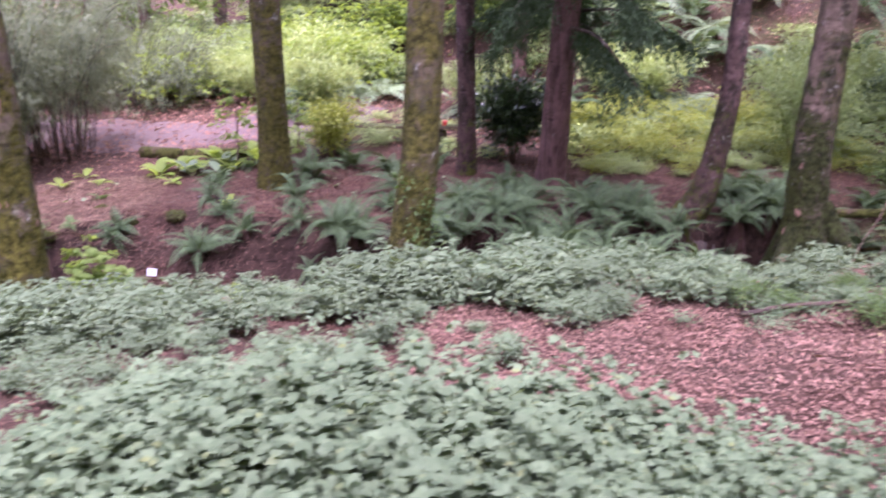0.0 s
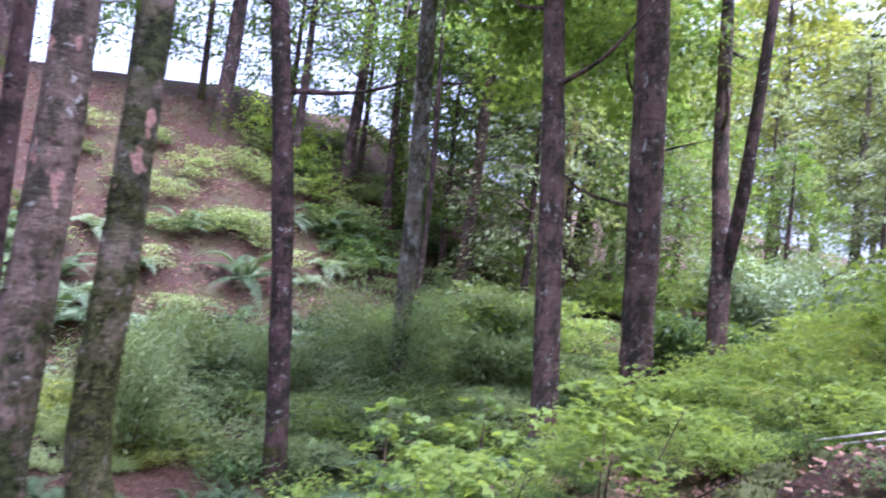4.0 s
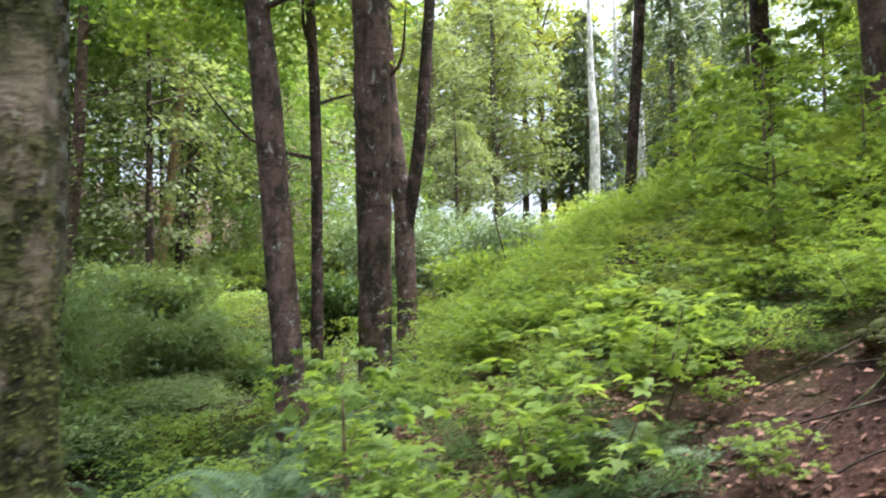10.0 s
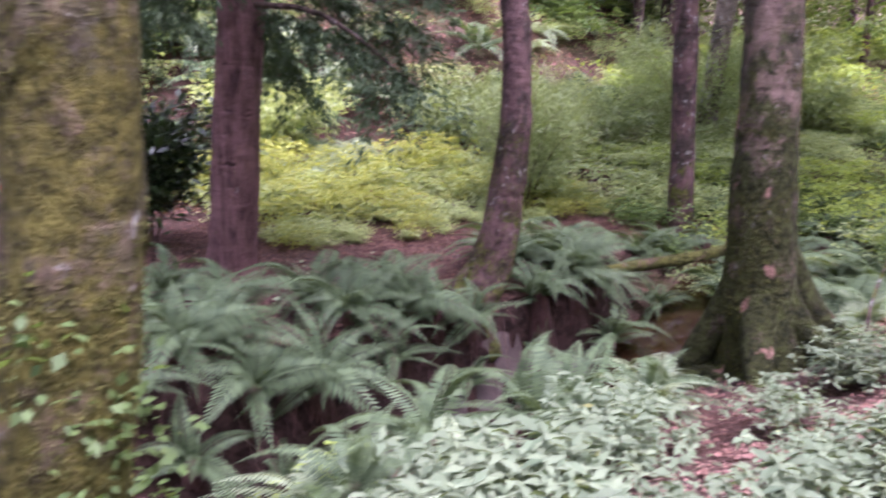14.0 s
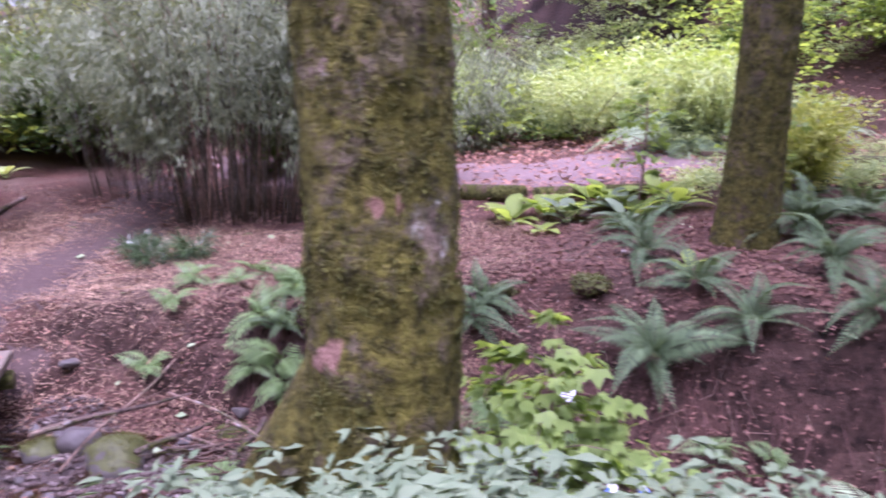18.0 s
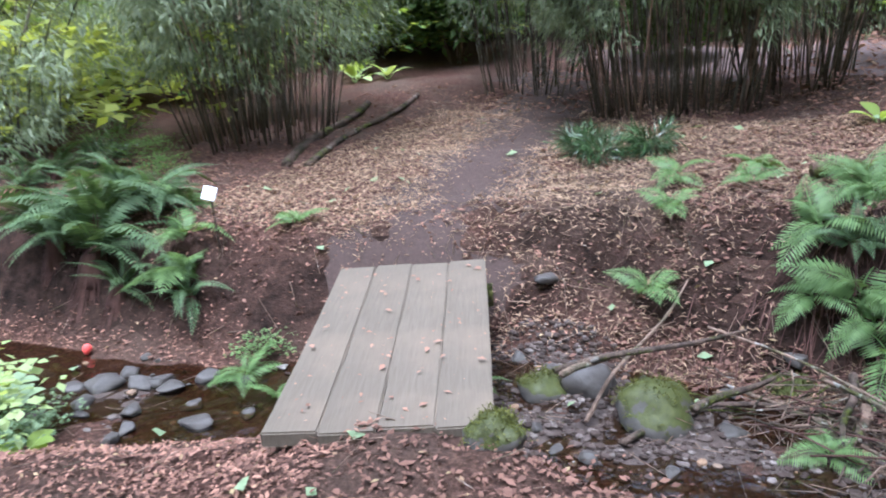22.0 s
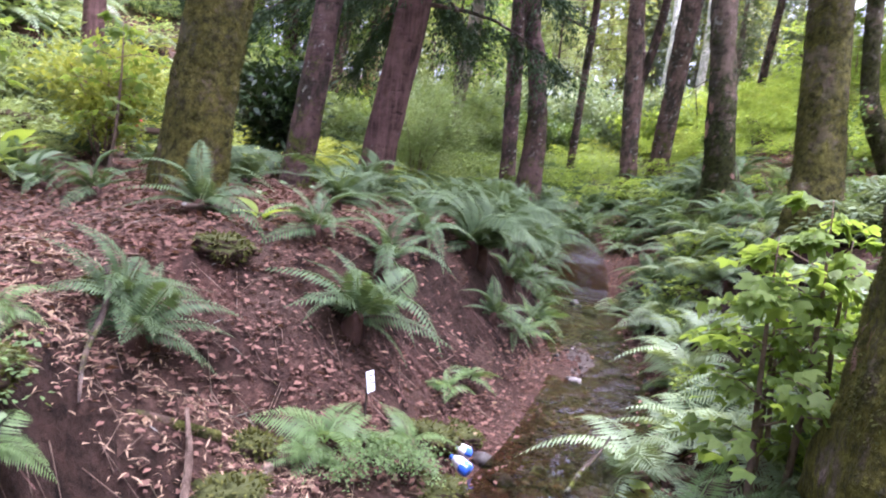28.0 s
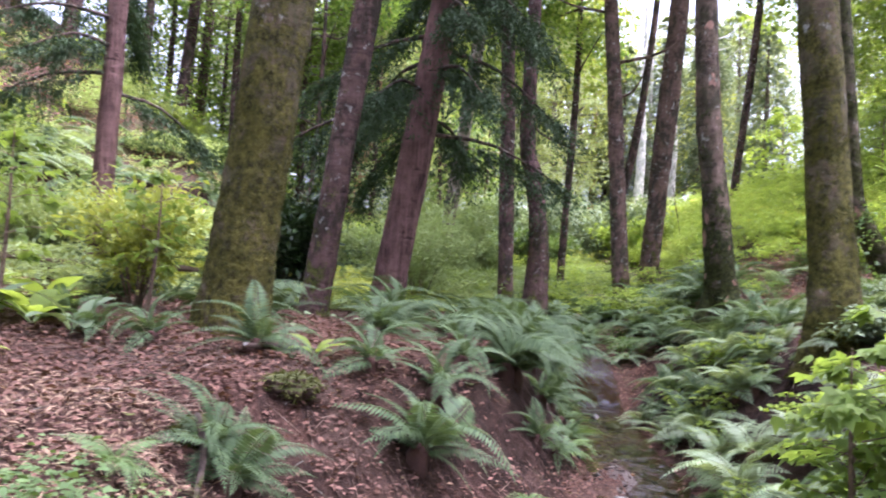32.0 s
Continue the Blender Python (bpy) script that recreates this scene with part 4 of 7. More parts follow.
# slope to the north
for k, (x, y, lx, ly, h, r, bark, lab) in enumerate([
        (19.2, 22.0, -0.02, -0.1, 13, 0.2, "bark", "leaning woodland trunk on the leafy slope"), (24.0, 22.9, 0.02, -0.12, 14, 0.22, "bark_rust", "rust barked trunk with ringed scars"),
        (27.5, 24.5, 0.02, -0.05, 15, 0.3, "bark_dark", "dark forked woodland trunk"), (12.9, 28.6, 0.02, -0.03, 13, 0.3, "bark_dark", "dark oak trunk on the slope crest"),
        (17.6, 27.5, 0.05, 0.0, 13, 0.24, "bark_dark", "dark oak trunk on the slope crest"), (17.3, 21.5, -0.03, -0.02, 10, 0.1, "bark_dark", "thin sapling trunk on the slope"),
        (6.0, 30.0, 0.02, 0.0, 13, 0.3, "bark_dark", "dark oak trunk on the slope crest"), (21.0, 29.0, 0.0, 0.0, 14, 0.25, "bark", "woodland trunk on the slope crest"),
        (-3.0, 31.0, 0.0, 0.0, 13, 0.28, "bark_dark", "dark woodland trunk on the slope"), (1.5, 25.5, 0.0, 0.0, 12, 0.22, "bark", "woodland trunk on the slope"),
        (33.0, 27.0, 0.0, 0.0, 15, 0.25, "bark", "woodland trunk among bushes"), (-9.0, 33.0, 0, 0, 14, 0.3, "bark", "woodland trunk beyond the bamboo")]):
    tree((x, y, ground_z(x, y)), straight(lx, ly, h, 0.1), [r * 1.25, r, r * 0.95, r * 0.92, r * 0.88, r * 0.78, r * 0.5, r * 0.2], M[bark], lab, 0.4, 4, 12,
         ([(k % 2, (lx * 6, ly * 6, h * 0.66), 1.1, 50 * k)] if x > 22 or x < -5 else []) + [((k + 1) % 2, (lx * 8 + 0.8, ly * 8, h * 0.95), 1.2, 33 * k)], 5, 3.5, 83 + k)
# trees beyond the brook to the west, bright behind the bamboo by their sunlit leaf colour
# trees at y -4.5 to 0.5 are unseen, added to shade the path
for k, (kind, x, y, h) in enumerate([("sun", -19.5, 12.5, 8), ("sun", -18, 18, 9), ("low", -23, 8, 11), ("low", -13.5, 24, 10), ("sun", -24, 16, 11), ("sun", -17, 8.6, 7), ("low", -19, 3, 11), ("low", -14, -6, 12), ("low", 0, -12, 12), ("low", 8, -10, 12), ("low", -7, -9, 12), ("low", -9.5, -2.5, 12), ("low", -4.5, -4.0, 13), ("low", 1.0, -4.5, 13), ("low", 6.0, -4.0, 13), ("low", -7.0, 0.5, 12),
                                     ("low", -9.5, 26, 9), ("low", -11.5, 30, 12), ("low", -18, 28, 13), ("sun", -14.5, 20.0, 7), ("sun", -21, 10.5, 9), ("sun", -22, 21, 11), ("sun", -17, 23, 10), ("low", -28, 13, 13), ("mid", -13, 36, 14), ("mid", -22, 33, 14), ("mid", -2, 38, 14), ("low", -27, 24, 13), ("mid", -31, 9, 14), ("gold", -34, 14, 20), ("gold", -32, 22, 20), ("gold", -28, 29, 20), ("gold", -36, 6, 20), ("gold", -20, 38, 20), ("sun", -20, 15, 10), ("sun", -24.5, 11, 11), ("sun", -16, 17, 8)]):
    leafy_tree(kind, x, y, h, 0.16, "bark", "woodland tree with sunlit leaf tint, unseen and added for shade in the south", 131 + k, turn=40 * k)
# understory along the north side of the valley
for k, (kind, x, y, h) in enumerate([("mid", 21, 20.5, 10), ("low", 25.5, 19, 9), ("mid", 29, 21.5, 11), ("low", 33, 23, 11), ("mid", 37, 26, 13), ("mid", 31, 31, 13), ("low", 23, 26, 11), ("mid", 26, 33, 13), ("low", 20.5, 24.5, 9),
                                     ("low", 36, 19.5, 8), ("mid", 41, 17.5, 9), ("mid", 40, 22.5, 12), ("low", 29.5, 27, 11), ("low", 9, 31.5, 9), ("low", 13, 31, 9), ("low", 16.2, 30, 9), ("low", 19.5, 29.5, 9), ("low", 5, 32, 9), ("low", 23, 29, 10), ("low", 11, 33.5, 10)]):
    leafy_tree(kind, x, y, h, 0.13, "bark_dark", "understory tree with layered light green leaves", 501 + k, turn=67 * k)
# beeches on the hill with drooping leafy boughs
for k, (x, y, h) in enumerate([(15.5, 27.5, 12), (18.5, 25.5, 13), (21.5, 24.0, 12), (25.5, 23.0, 12)]):
    leafy_tree("beech", x, y, h, 0.17, "bark_dark", "beech with drooping layered boughs on the leafy hill", 571 + k, "beeches on the hill", 0.15, 61 * k)
# sycamore saplings over the bushy slope
for k, (x, y, h) in enumerate([(14.5, 5.0, 1.7), (17.0, 4.6, 2.4), (12.4, 0.6, 2.6), (20.0, -0.2, 4.6), (23.5, 3.0, 3.4), (11.4, 3.4, 1.5), (17.0, -2.5, 5.5), (27.0, 0.0, 5.5), (30.0, 4.0, 4.6), (14.5, -3.5, 6.0), (24.0, -3.5, 7.0), (8.6, 8.2, 1.4), (-3.6, 8.1, 1.5), (-3.45, 8.2, 1.3), (-3.72, 8.22, 1.4), (-3.3, 8.1, 1.1), (-3.55, 7.95, 1.2), (12.6, 4.2, 2.3), (16.6, 3.0, 2.8), (9.6, 4.4, 1.7), (-2.2, 12.9, 1.3), (-3.3, 13.2, 1.4), (6.3, 6.6, 1.2)]):
    leafy_tree("seedling" if h < 1.6 else "sap" if h < 5 else "lime", x, y, h, 0.006 + 0.008 * h, "twig", "young sycamore with bright hand shaped leaves", 541 + k, "young sycamores", 0.04, 51 * k, "sapling")
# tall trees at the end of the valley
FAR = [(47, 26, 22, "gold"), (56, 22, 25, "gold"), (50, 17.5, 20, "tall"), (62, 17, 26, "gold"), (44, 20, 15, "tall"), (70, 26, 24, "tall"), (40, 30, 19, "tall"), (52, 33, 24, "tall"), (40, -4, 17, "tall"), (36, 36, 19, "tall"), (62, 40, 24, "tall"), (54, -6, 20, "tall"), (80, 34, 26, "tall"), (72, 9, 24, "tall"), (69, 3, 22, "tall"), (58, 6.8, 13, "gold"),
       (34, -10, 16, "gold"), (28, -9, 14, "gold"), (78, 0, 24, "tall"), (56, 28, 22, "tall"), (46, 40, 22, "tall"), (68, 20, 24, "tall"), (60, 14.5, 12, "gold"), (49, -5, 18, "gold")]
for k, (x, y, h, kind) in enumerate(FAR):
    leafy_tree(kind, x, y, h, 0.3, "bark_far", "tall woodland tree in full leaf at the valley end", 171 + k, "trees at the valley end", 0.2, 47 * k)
for k, (x, y, h) in enumerate([(48, 11.2, 19), (54, 9.0, 15), (60, 11.0, 20), (57, 6.0, 18)]):
    tree((x, y, float(lay(x, y)) - 0.2), straight(-0.01, 0.0, h, 0.12), [0.42, 0.36, 0.34, 0.33, 0.32, 0.28, 0.22, 0.08], M["bark_ghost"], "bleached bare standing trunk", 0.3, 4, 12, [], 7, h * 0.6, 211 + k, group="bleached trunks")
tree((62, 15.8, 5.0), straight(0.0, 0.0, 14, 0.1), [0.5, 0.4, 0.4, 0.38, 0.36, 0.3, 0.2, 0.1], M["bark_rust"], "rust coloured bare trunk with thin twigs", 0.3, 4, 10, [], 8, 3.0, 221)

# ---------------------------------------------------------------- the cedar with hanging sprays


def cedar(base, lean_x, lean_y, h, r, low, label, sprays, seed, side=1.0):
    g = np.random.default_rng(seed)
    t = thing("cedar", label, "conifer", base)
    pts = [(0, 0, -0.35)] + [(lean_x * z, lean_y * z, z) for z in (0, 0.6, 1.5, 3.0, 5.0, 8.0, h)]
    part("trunk", tube("trunk", pts, [r * 1.2, r * 1.12, r, r * 0.95, r * 0.9, r * 0.8, r * 0.6, r * 0.2], M["bark_cedar"], 20, 34, 0.05, 0.35, 5, seed, 0.4, 0.8), t)
    for k in range(sprays):
        z = low + (h - low) * (k / sprays) ** 1.2
        a = g.uniform(0, 6.28)
        L = side * g.uniform(1.2, 2.3) * (1.1 - 0.6 * z / h)
        s = np.array([lean_x * z, lean_y * z, z])
        e = s + np.array([math.cos(a) * L, math.sin(a) * L, -g.uniform(0.35, 0.95)])
        m = (s + e) / 2 + np.array([0, 0, 0.22])
        b = part("branch", tube("branch", [s, m, e], [0.035, 0.022, 0.006], M["twig_dark"], 6, 7, 0.1, seed=k), t)
        q = 0.12 + 0.88 * g.random(66) ** 0.8
        c = np.array([(1 - w) ** 2 * s + 2 * w * (1 - w) * m + w * w * e for w in q])
        out = np.stack([math.cos(a) + g.normal(0, 0.8, 66), math.sin(a) + g.normal(0, 0.8, 66), g.normal(-0.9, 0.35, 66)], 1)
        out = unit(out) * (0.22 + 0.42 * g.random((66, 1)))
        w = g.random((66, 42, 1))
        P = (c[:, None, :] + out[:, None, :] * w + np.array([0, 0, -0.22]) * w * w + g.normal(0, 0.03, (66, 42, 3))).reshape(-1, 3)
        d = (out[:, None, :] * 2.0 + g.normal(0, 0.35, (66, 42, 3)) + np.array([0, 0, -0.25])).reshape(-1, 3)
        V, Q = leaf_arrays(P, d, g.uniform(0.04, 0.095, len(P)), 0.25, 1.0, 1, g)
        tagged(part("spray", quick_mesh("spray", V, Q, M["needle"]), b, "drooping dark green scale leaves"), kind="stuff")
    return t


cedar((2.04, 12.55, -1.5), 0.01, -0.14, 12, 0.225, 2.6, "leaning red brown cedar with fissured bark and drooping dark sprays", 46, 5)
cedar((1.9, 17.0, -1.1), 0.0, 0.0, 11, 0.16, 2.8, "dark cedar behind with drooping sprays", 16, 9)
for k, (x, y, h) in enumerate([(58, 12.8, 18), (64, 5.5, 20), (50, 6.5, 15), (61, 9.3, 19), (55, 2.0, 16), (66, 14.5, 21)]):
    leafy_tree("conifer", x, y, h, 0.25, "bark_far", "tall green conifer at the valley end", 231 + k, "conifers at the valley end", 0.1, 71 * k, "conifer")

# ---------------------------------------------------------------- bamboo


def bamboo(place, rx, ry, h, culms, leaves, label, seed, leaf="leaf_bamboo", dry=0.3, low=0.4, far=False):
    g = np.random.default_rng(seed)
    t = thing("bamboo", label, "bamboo", place)
    line = [(0, 0, -0.1), (0.02, 0.0, h * 0.3), (0.1, 0.02, h * 0.6), (0.4, 0.05, h * 0.86), (0.95, 0.08, h * 0.95)]
    base = [tube("culm", line, [0.0105, 0.0095, 0.008, 0.006, 0.003], M[m], 6, 12, 0.05, seed=q) for q, m in enumerate(("culm", "culm", "culm_tan"))]
    c, out, shafts = [], [], []
    for k in range(culms):
        a, rr = g.uniform(0, 6.28), math.sqrt(g.random())
        x, y = rx * rr * math.cos(a), ry * rr * math.sin(a)
        zz = ground_z(place[0] + x, place[1] + y) - place[2]
        m = Matrix.Translation((x, y, zz)) @ Matrix.Rotation(a + g.normal(0, 0.5), 4, "Z") @ Matrix.Rotation(radians(12 * rr ** 1.5 + g.normal(0, 4)), 4, "Y") @ Matrix.Scale(g.uniform(0.6, 1.08), 4)
        kind = 2 if g.random() < dry else int(g.integers(0, 2))
        if far:
            shafts.append((base[0], m))
        else:
            part("culm", base[kind], t, at=m)
        for q in range(leaves // culms // 13):
            u = low + (1.0 - low) * g.random() ** (0.85 if rr > 0.6 else 0.5)
            p = m @ Vector([np.interp(u, [0, 0.3, 0.6, 0.86, 1.0], [w[i] for w in line]) for i in range(3)])
            d = (m.to_3x3() @ Vector((1, g.normal(0, 0.8), 0))).normalized()
            c.append(p + d * g.random() ** 1.5 * 0.55 - Vector((0, 0, 0.22 * g.random())))
            out.append(d)
    if far:
        V, Q, b = [], [], 0
        cv = np.array([tuple(q.co) for q in base[0].vertices])
        cq = np.array([tuple(p.vertices) for p in base[0].polygons if len(p.vertices) == 4])
        for me, m in shafts:
            V.append(cv @ np.array(m.to_3x3()).T + np.array(m.translation))
            Q.append(cq + b)
            b += len(cv)
        tagged(part("culm_mass", quick_mesh("culm_mass", np.concatenate(V), np.concatenate(Q), M["culm"]), t, "crowded dark culms"), kind="stuff")
    c, out = np.array(c), np.array(out)
    n = len(c) * 20
    i = np.repeat(np.arange(len(c)), 20)
    P = c[i] + g.normal(0, 0.055, (n, 3)) + np.array([0, 0, -0.05])
    D = out[i] * 0.8 + g.normal(0, 0.5, (n, 3)) + np.array([0, 0, -0.75])
    V, Q = leaf_arrays(P, D, g.uniform(0.07, 0.135, n), 0.15, 0.6, 1, g)
    tagged(part("foliage", quick_mesh("foliage", V, Q, M[leaf]), t, "narrow grey green leaves"), kind="stuff")
    return t


def gz(x, y, up=0.0):
    return (x, y, ground_z(x, y) + up)


bamboo(gz(-12.0, 11.5), 0.75, 0.85, 3.2, 125, 25000, "dense dark bamboo clump with arching grey green leaves", 1, dry=0.12)
bamboo(gz(-8.25, 13.8), 0.95, 0.55, 3.8, 135, 29000, "large bamboo clump with tan culms and arching leaves", 2, dry=0.25)
bamboo(gz(-7.3, 15.2), 0.6, 0.85, 3.8, 95, 20000, "large bamboo clump beside the gravel path", 3, dry=0.4)
bamboo(gz(-10.4, 14.9), 0.8, 0.8, 4.0, 60, 12000, "shaded bamboo clump behind the leafy track", 4, dry=0.1, far=True)
bamboo(gz(-7.6, 19.4), 1.6, 1.0, 2.6, 70, 14000, "broad bamboo thicket beyond the gravel path", 5, dry=0.2, low=0.15, far=True)
bamboo(gz(-11.5, 18.5), 1.4, 1.2, 3.0, 60, 12000, "broad bamboo thicket beside the leafy track", 6, dry=0.2, low=0.2, far=True)
bamboo(gz(-13.8, 9.3), 0.9, 0.9, 2.2, 40, 9000, "loose bamboo with arching stems", 8, dry=0.2, low=0.2, far=True)


def soft_bush(place, r, h, n, label, leaf, seed, size=0.11, aspect=0.2, stems=9, group=""):
    """A feathery bush: arching stems with a haze of narrow leaves."""
    g = np.random.default_rng(seed)
    t = thing("bush", label, "bush", place, group)
    heads = []
    for k in range(stems):
        a, rr = 6.28 * k / stems + g.normal(0, 0.3), g.uniform(0.25, 0.9)
        e = np.array([math.cos(a) * r * rr, math.sin(a) * r * rr, h * g.uniform(0.6, 0.95)])
        part("stem", tube("stem", [(0.1 * e[0], 0.1 * e[1], -0.05), (e[0] * 0.45, e[1] * 0.45, e[2] * 0.6), tuple(e)], [0.012, 0.009, 0.003], M["twig"], 5, 6, 0.05, seed=k), t)
        heads += [e * q + np.array([0, 0, 0.12 * h * (1 - q)]) for q in (0.35, 0.5, 0.65, 0.8, 0.92, 1.0)]
    heads = np.array(heads)
    i = g.integers(0, len(heads), n)
    P = heads[i] + g.normal(0, 1, (n, 3)) * np.array([r, r, h * 0.55]) * 0.17
    P[:, 2] = np.maximum(P[:, 2], 0.03)
    D = unit(P * np.array([1, 1, 0.2])) * 0.8 + g.normal(0, 0.6, (n, 3)) + np.array([0, 0, -0.1])
    V, Q = leaf_arrays(P, D, g.uniform(0.7, 1.3, n) * size, aspect, 0.6, 1, g)
    tagged(part("foliage", quick_mesh("foliage", V, Q, M[leaf]), t), kind="stuff")
    return t


for k, (x, y, r, h, n, leaf, size, asp, lab) in enumerate([
        (6.6, 13.6, 1.0, 2.0, 9000, "leaf_soft", 0.11, 0.16, "feathery pale green dwarf bamboo bush"), (11.9, 15.0, 2.1, 2.5, 11000, "leaf_soft", 0.15, 0.16, "broad feathery green bamboo bush on the bank"),
        (10.0, 15.8, 1.4, 1.5, 5000, "leaf_soft", 0.15, 0.16, "feathery green bamboo bush on the bank"), (14.8, 14.6, 1.4, 1.4, 5000, "leaf_soft", 0.16, 0.3, "green bush in the valley bottom"),
        (-2.4, 17.2, 0.9, 1.4, 4500, "leaf_lime", 0.12, 0.25, "pale lime shrub behind the mossy bench"), (-4.4, 19.6, 1.4, 1.5, 5000, "leaf_lime", 0.12, 0.22, "pale lime shrub beyond the footpath"),
        (1.0, 17.2, 1.0, 1.3, 4500, "leaf_soft", 0.12, 0.22, "soft green shrub behind the mossy bench"), (4.6, 18.2, 1.5, 1.4, 5000, "leaf_lime", 0.14, 0.3, "pale green shrub at the foot of the slope"),
        (-1.7, 13.4, 0.6, 1.05, 3000, "leaf_yellow", 0.08, 0.4, "rounded yellow green shrub near the mossy trunk"), (8.4, 17.4, 1.5, 1.5, 5000, "leaf_soft", 0.15, 0.3, "soft green bush at the foot of the slope"),
        (1.5, 13.6, 0.75, 1.6, 3600, "leaf_dark", 0.13, 0.4, "dark glossy rhododendron between two trunks"), (16.5, 16.6, 1.5, 1.8, 5000, "leaf_soft", 0.18, 0.35, "green bush on the slope"),
        (24.0, 11.2, 3.0, 2.6, 10000, "leaf_fern_pale", 0.2, 0.4, "spreading pale shrub in a bright gap"), (27.5, 14.5, 3.0, 3.2, 8500, "leaf_fern_pale", 0.22, 0.4, "spreading pale shrub in a bright gap"),
        (21.0, 14.0, 1.8, 1.7, 5000, "leaf_mid", 0.2, 0.4, "green bush in the valley bottom"), (20.5, 10.0, 1.6, 1.5, 5000, "leaf_bright", 0.17, 0.5, "bright green shrub in the valley bottom"),
        (-12.6, 16.2, 1.5, 1.9, 6000, "leaf_mid", 0.16, 0.45, "dark green bush behind the bamboo"), (-9.3, 17.0, 1.2, 1.8, 5000, "leaf_mid", 0.15, 0.4, "dark green bush between the bamboo clumps"), (-15.0, 17.0, 1.8, 2.2, 6000, "leaf_bright", 0.17, 0.45, "yellow green bush behind the bamboo"), (-10.4, 20.8, 1.8, 2.2, 6000, "leaf_mid", 0.17, 0.4, "green bush behind the bamboo"), (-14.5, 20.5, 2.0, 2.4, 6000, "leaf_bright", 0.18, 0.4, "yellow green bush behind the bamboo"), (-6.4, 22.0, 1.8, 1.9, 5000, "leaf_soft", 0.16, 0.25, "soft green bush beyond the footpath"), (-2.6, 21.0, 1.6, 1.7, 5000, "leaf_lime", 0.15, 0.3, "pale lime bush beyond the footpath"),
        (30.0, 18.0, 2.4, 2.4, 6000, "leaf_soft", 0.22, 0.4, "soft green bush in the valley bottom"), (33.0, 12.0, 2.6, 2.4, 6000, "leaf_fern_pale", 0.22, 0.4, "pale bush in a bright gap")]):
    soft_bush(gz(x, y), r, h, n, lab, leaf, 300 + k, size, asp)
# ---------------------------------------------------------------- ferns


def frond_mesh(length, pairs, width, arch, material, seed):
    """One pinnate frond that rises and droops along +x."""
    g = np.random.default_rng(seed)
    u = np.linspace(0, 1, 12)
    lift = lambda q: length * (math.sin(arch) * q - (0.55 + 0.35 * math.sin(arch)) * q ** 2.3)
    run = lambda q: length * (0.55 * q + 0.42 * q ** 1.6) * math.cos(arch * 0.55)
    V, Q = [], []
    for q0, q1 in zip(u[:-1], u[1:]):
        w0, w1 = 0.007 * (1 - 0.8 * q0), 0.007 * (1 - 0.8 * q1)
        b = len(V)
        V += [(run(q0), -w0, lift(q0)), (run(q0), w0, lift(q0)), (run(q1), w1, lift(q1)), (run(q1), -w1, lift(q1))]
        Q.append((b, b + 1, b + 2, b + 3))
    for k in range(pairs):
        q = 0.13 + 0.86 * k / (pairs - 1)
        L = width * math.sin(math.pi * min(1, (q * 0.9 + 0.12)) ** 0.8) ** 0.8 * g.uniform(0.9, 1.08)
        dx = run(min(1, q + 0.03)) - run(q - 0.03)
        dz = lift(min(1, q + 0.03)) - lift(q - 0.03)
        nn = math.hypot(dx, dz)
        dx, dz = dx / nn, dz / nn
        hw = 0.4 * length / pairs
        for s in (-1, 1):
            c = np.array([run(q), 0, lift(q)])
            along = np.array([dx, 0, dz])
            out = unit(np.array([0.35 * dx, s * 1.0, 0.35 * dz - 0.3 - 0.2 * g.random()]))
            b = len(V)
            V += [tuple(c - along * hw * 0.5), tuple(c + out * L * 0.45 - along * hw), tuple(c + out * L + along * hw * 0.7), tuple(c + out * L * 0.45 + along * hw)]
            Q.append((b, b + 1, b + 2, b + 3))
    return quick_mesh("frond", np.array(V), np.array(Q), material)


def fern(fronds, meshes, label, seed, tuft=True, name="fern"):
    g = np.random.default_rng(seed)
    t = thing(name, label, "fern", (0, 0, 0), "ferns along the brook")
    if tuft:
        part("crown_tuft", tube("crown_tuft", [(0, 0, -0.12), (0, 0, 0.02), (0.0, 0, 0.09)], [0.1, 0.075, 0.02], M["root"], 9, 6, 0.25, seed=seed), t, "brown fibrous crown")
        n = 220
        a, b = g.uniform(0, 6.28, n), g.uniform(0.6, 1.9, n)
        top = np.stack([0.06 * np.cos(a), 0.06 * np.sin(a), g.uniform(-0.02, 0.07, n)], 1)
        end = np.stack([0.13 * b * np.cos(a) + g.normal(0, 0.02, n), 0.13 * b * np.sin(a) + g.normal(0, 0.02, n), -0.3 * b], 1)
        w = np.stack([-np.sin(a), np.cos(a), 0 * a], 1) * 0.004
        V = np.stack([top - w, top + w, end + 0.5 * w, end - 0.5 * w], 1).reshape(-1, 3)
        tagged(part("root_skirt", quick_mesh("root_skirt", V, np.arange(4 * n).reshape(-1, 4), M["root"]), t, "hanging brown dead stalks"), kind="stuff")
    for k in range(fronds):
        a = 6.283 * (k + g.uniform(-0.3, 0.3)) / fronds * (2.0 if k % 2 else 1.0)
        rise = g.uniform(-46, -24) if k % 3 == 0 else g.uniform(-24, 8)
        m = Matrix.Translation((0, 0, 0.04)) @ Matrix.Rotation(a, 4, "Z") @ Matrix.Rotation(radians(g.normal(0, 14)), 4, "X") @ Matrix.Rotation(radians(rise), 4, "Y") @ Matrix.Scale(g.uniform(0.6, 1.12), 4)
        part("frond", meshes[int(g.integers(0, len(meshes)))], t, at=m)
    return t


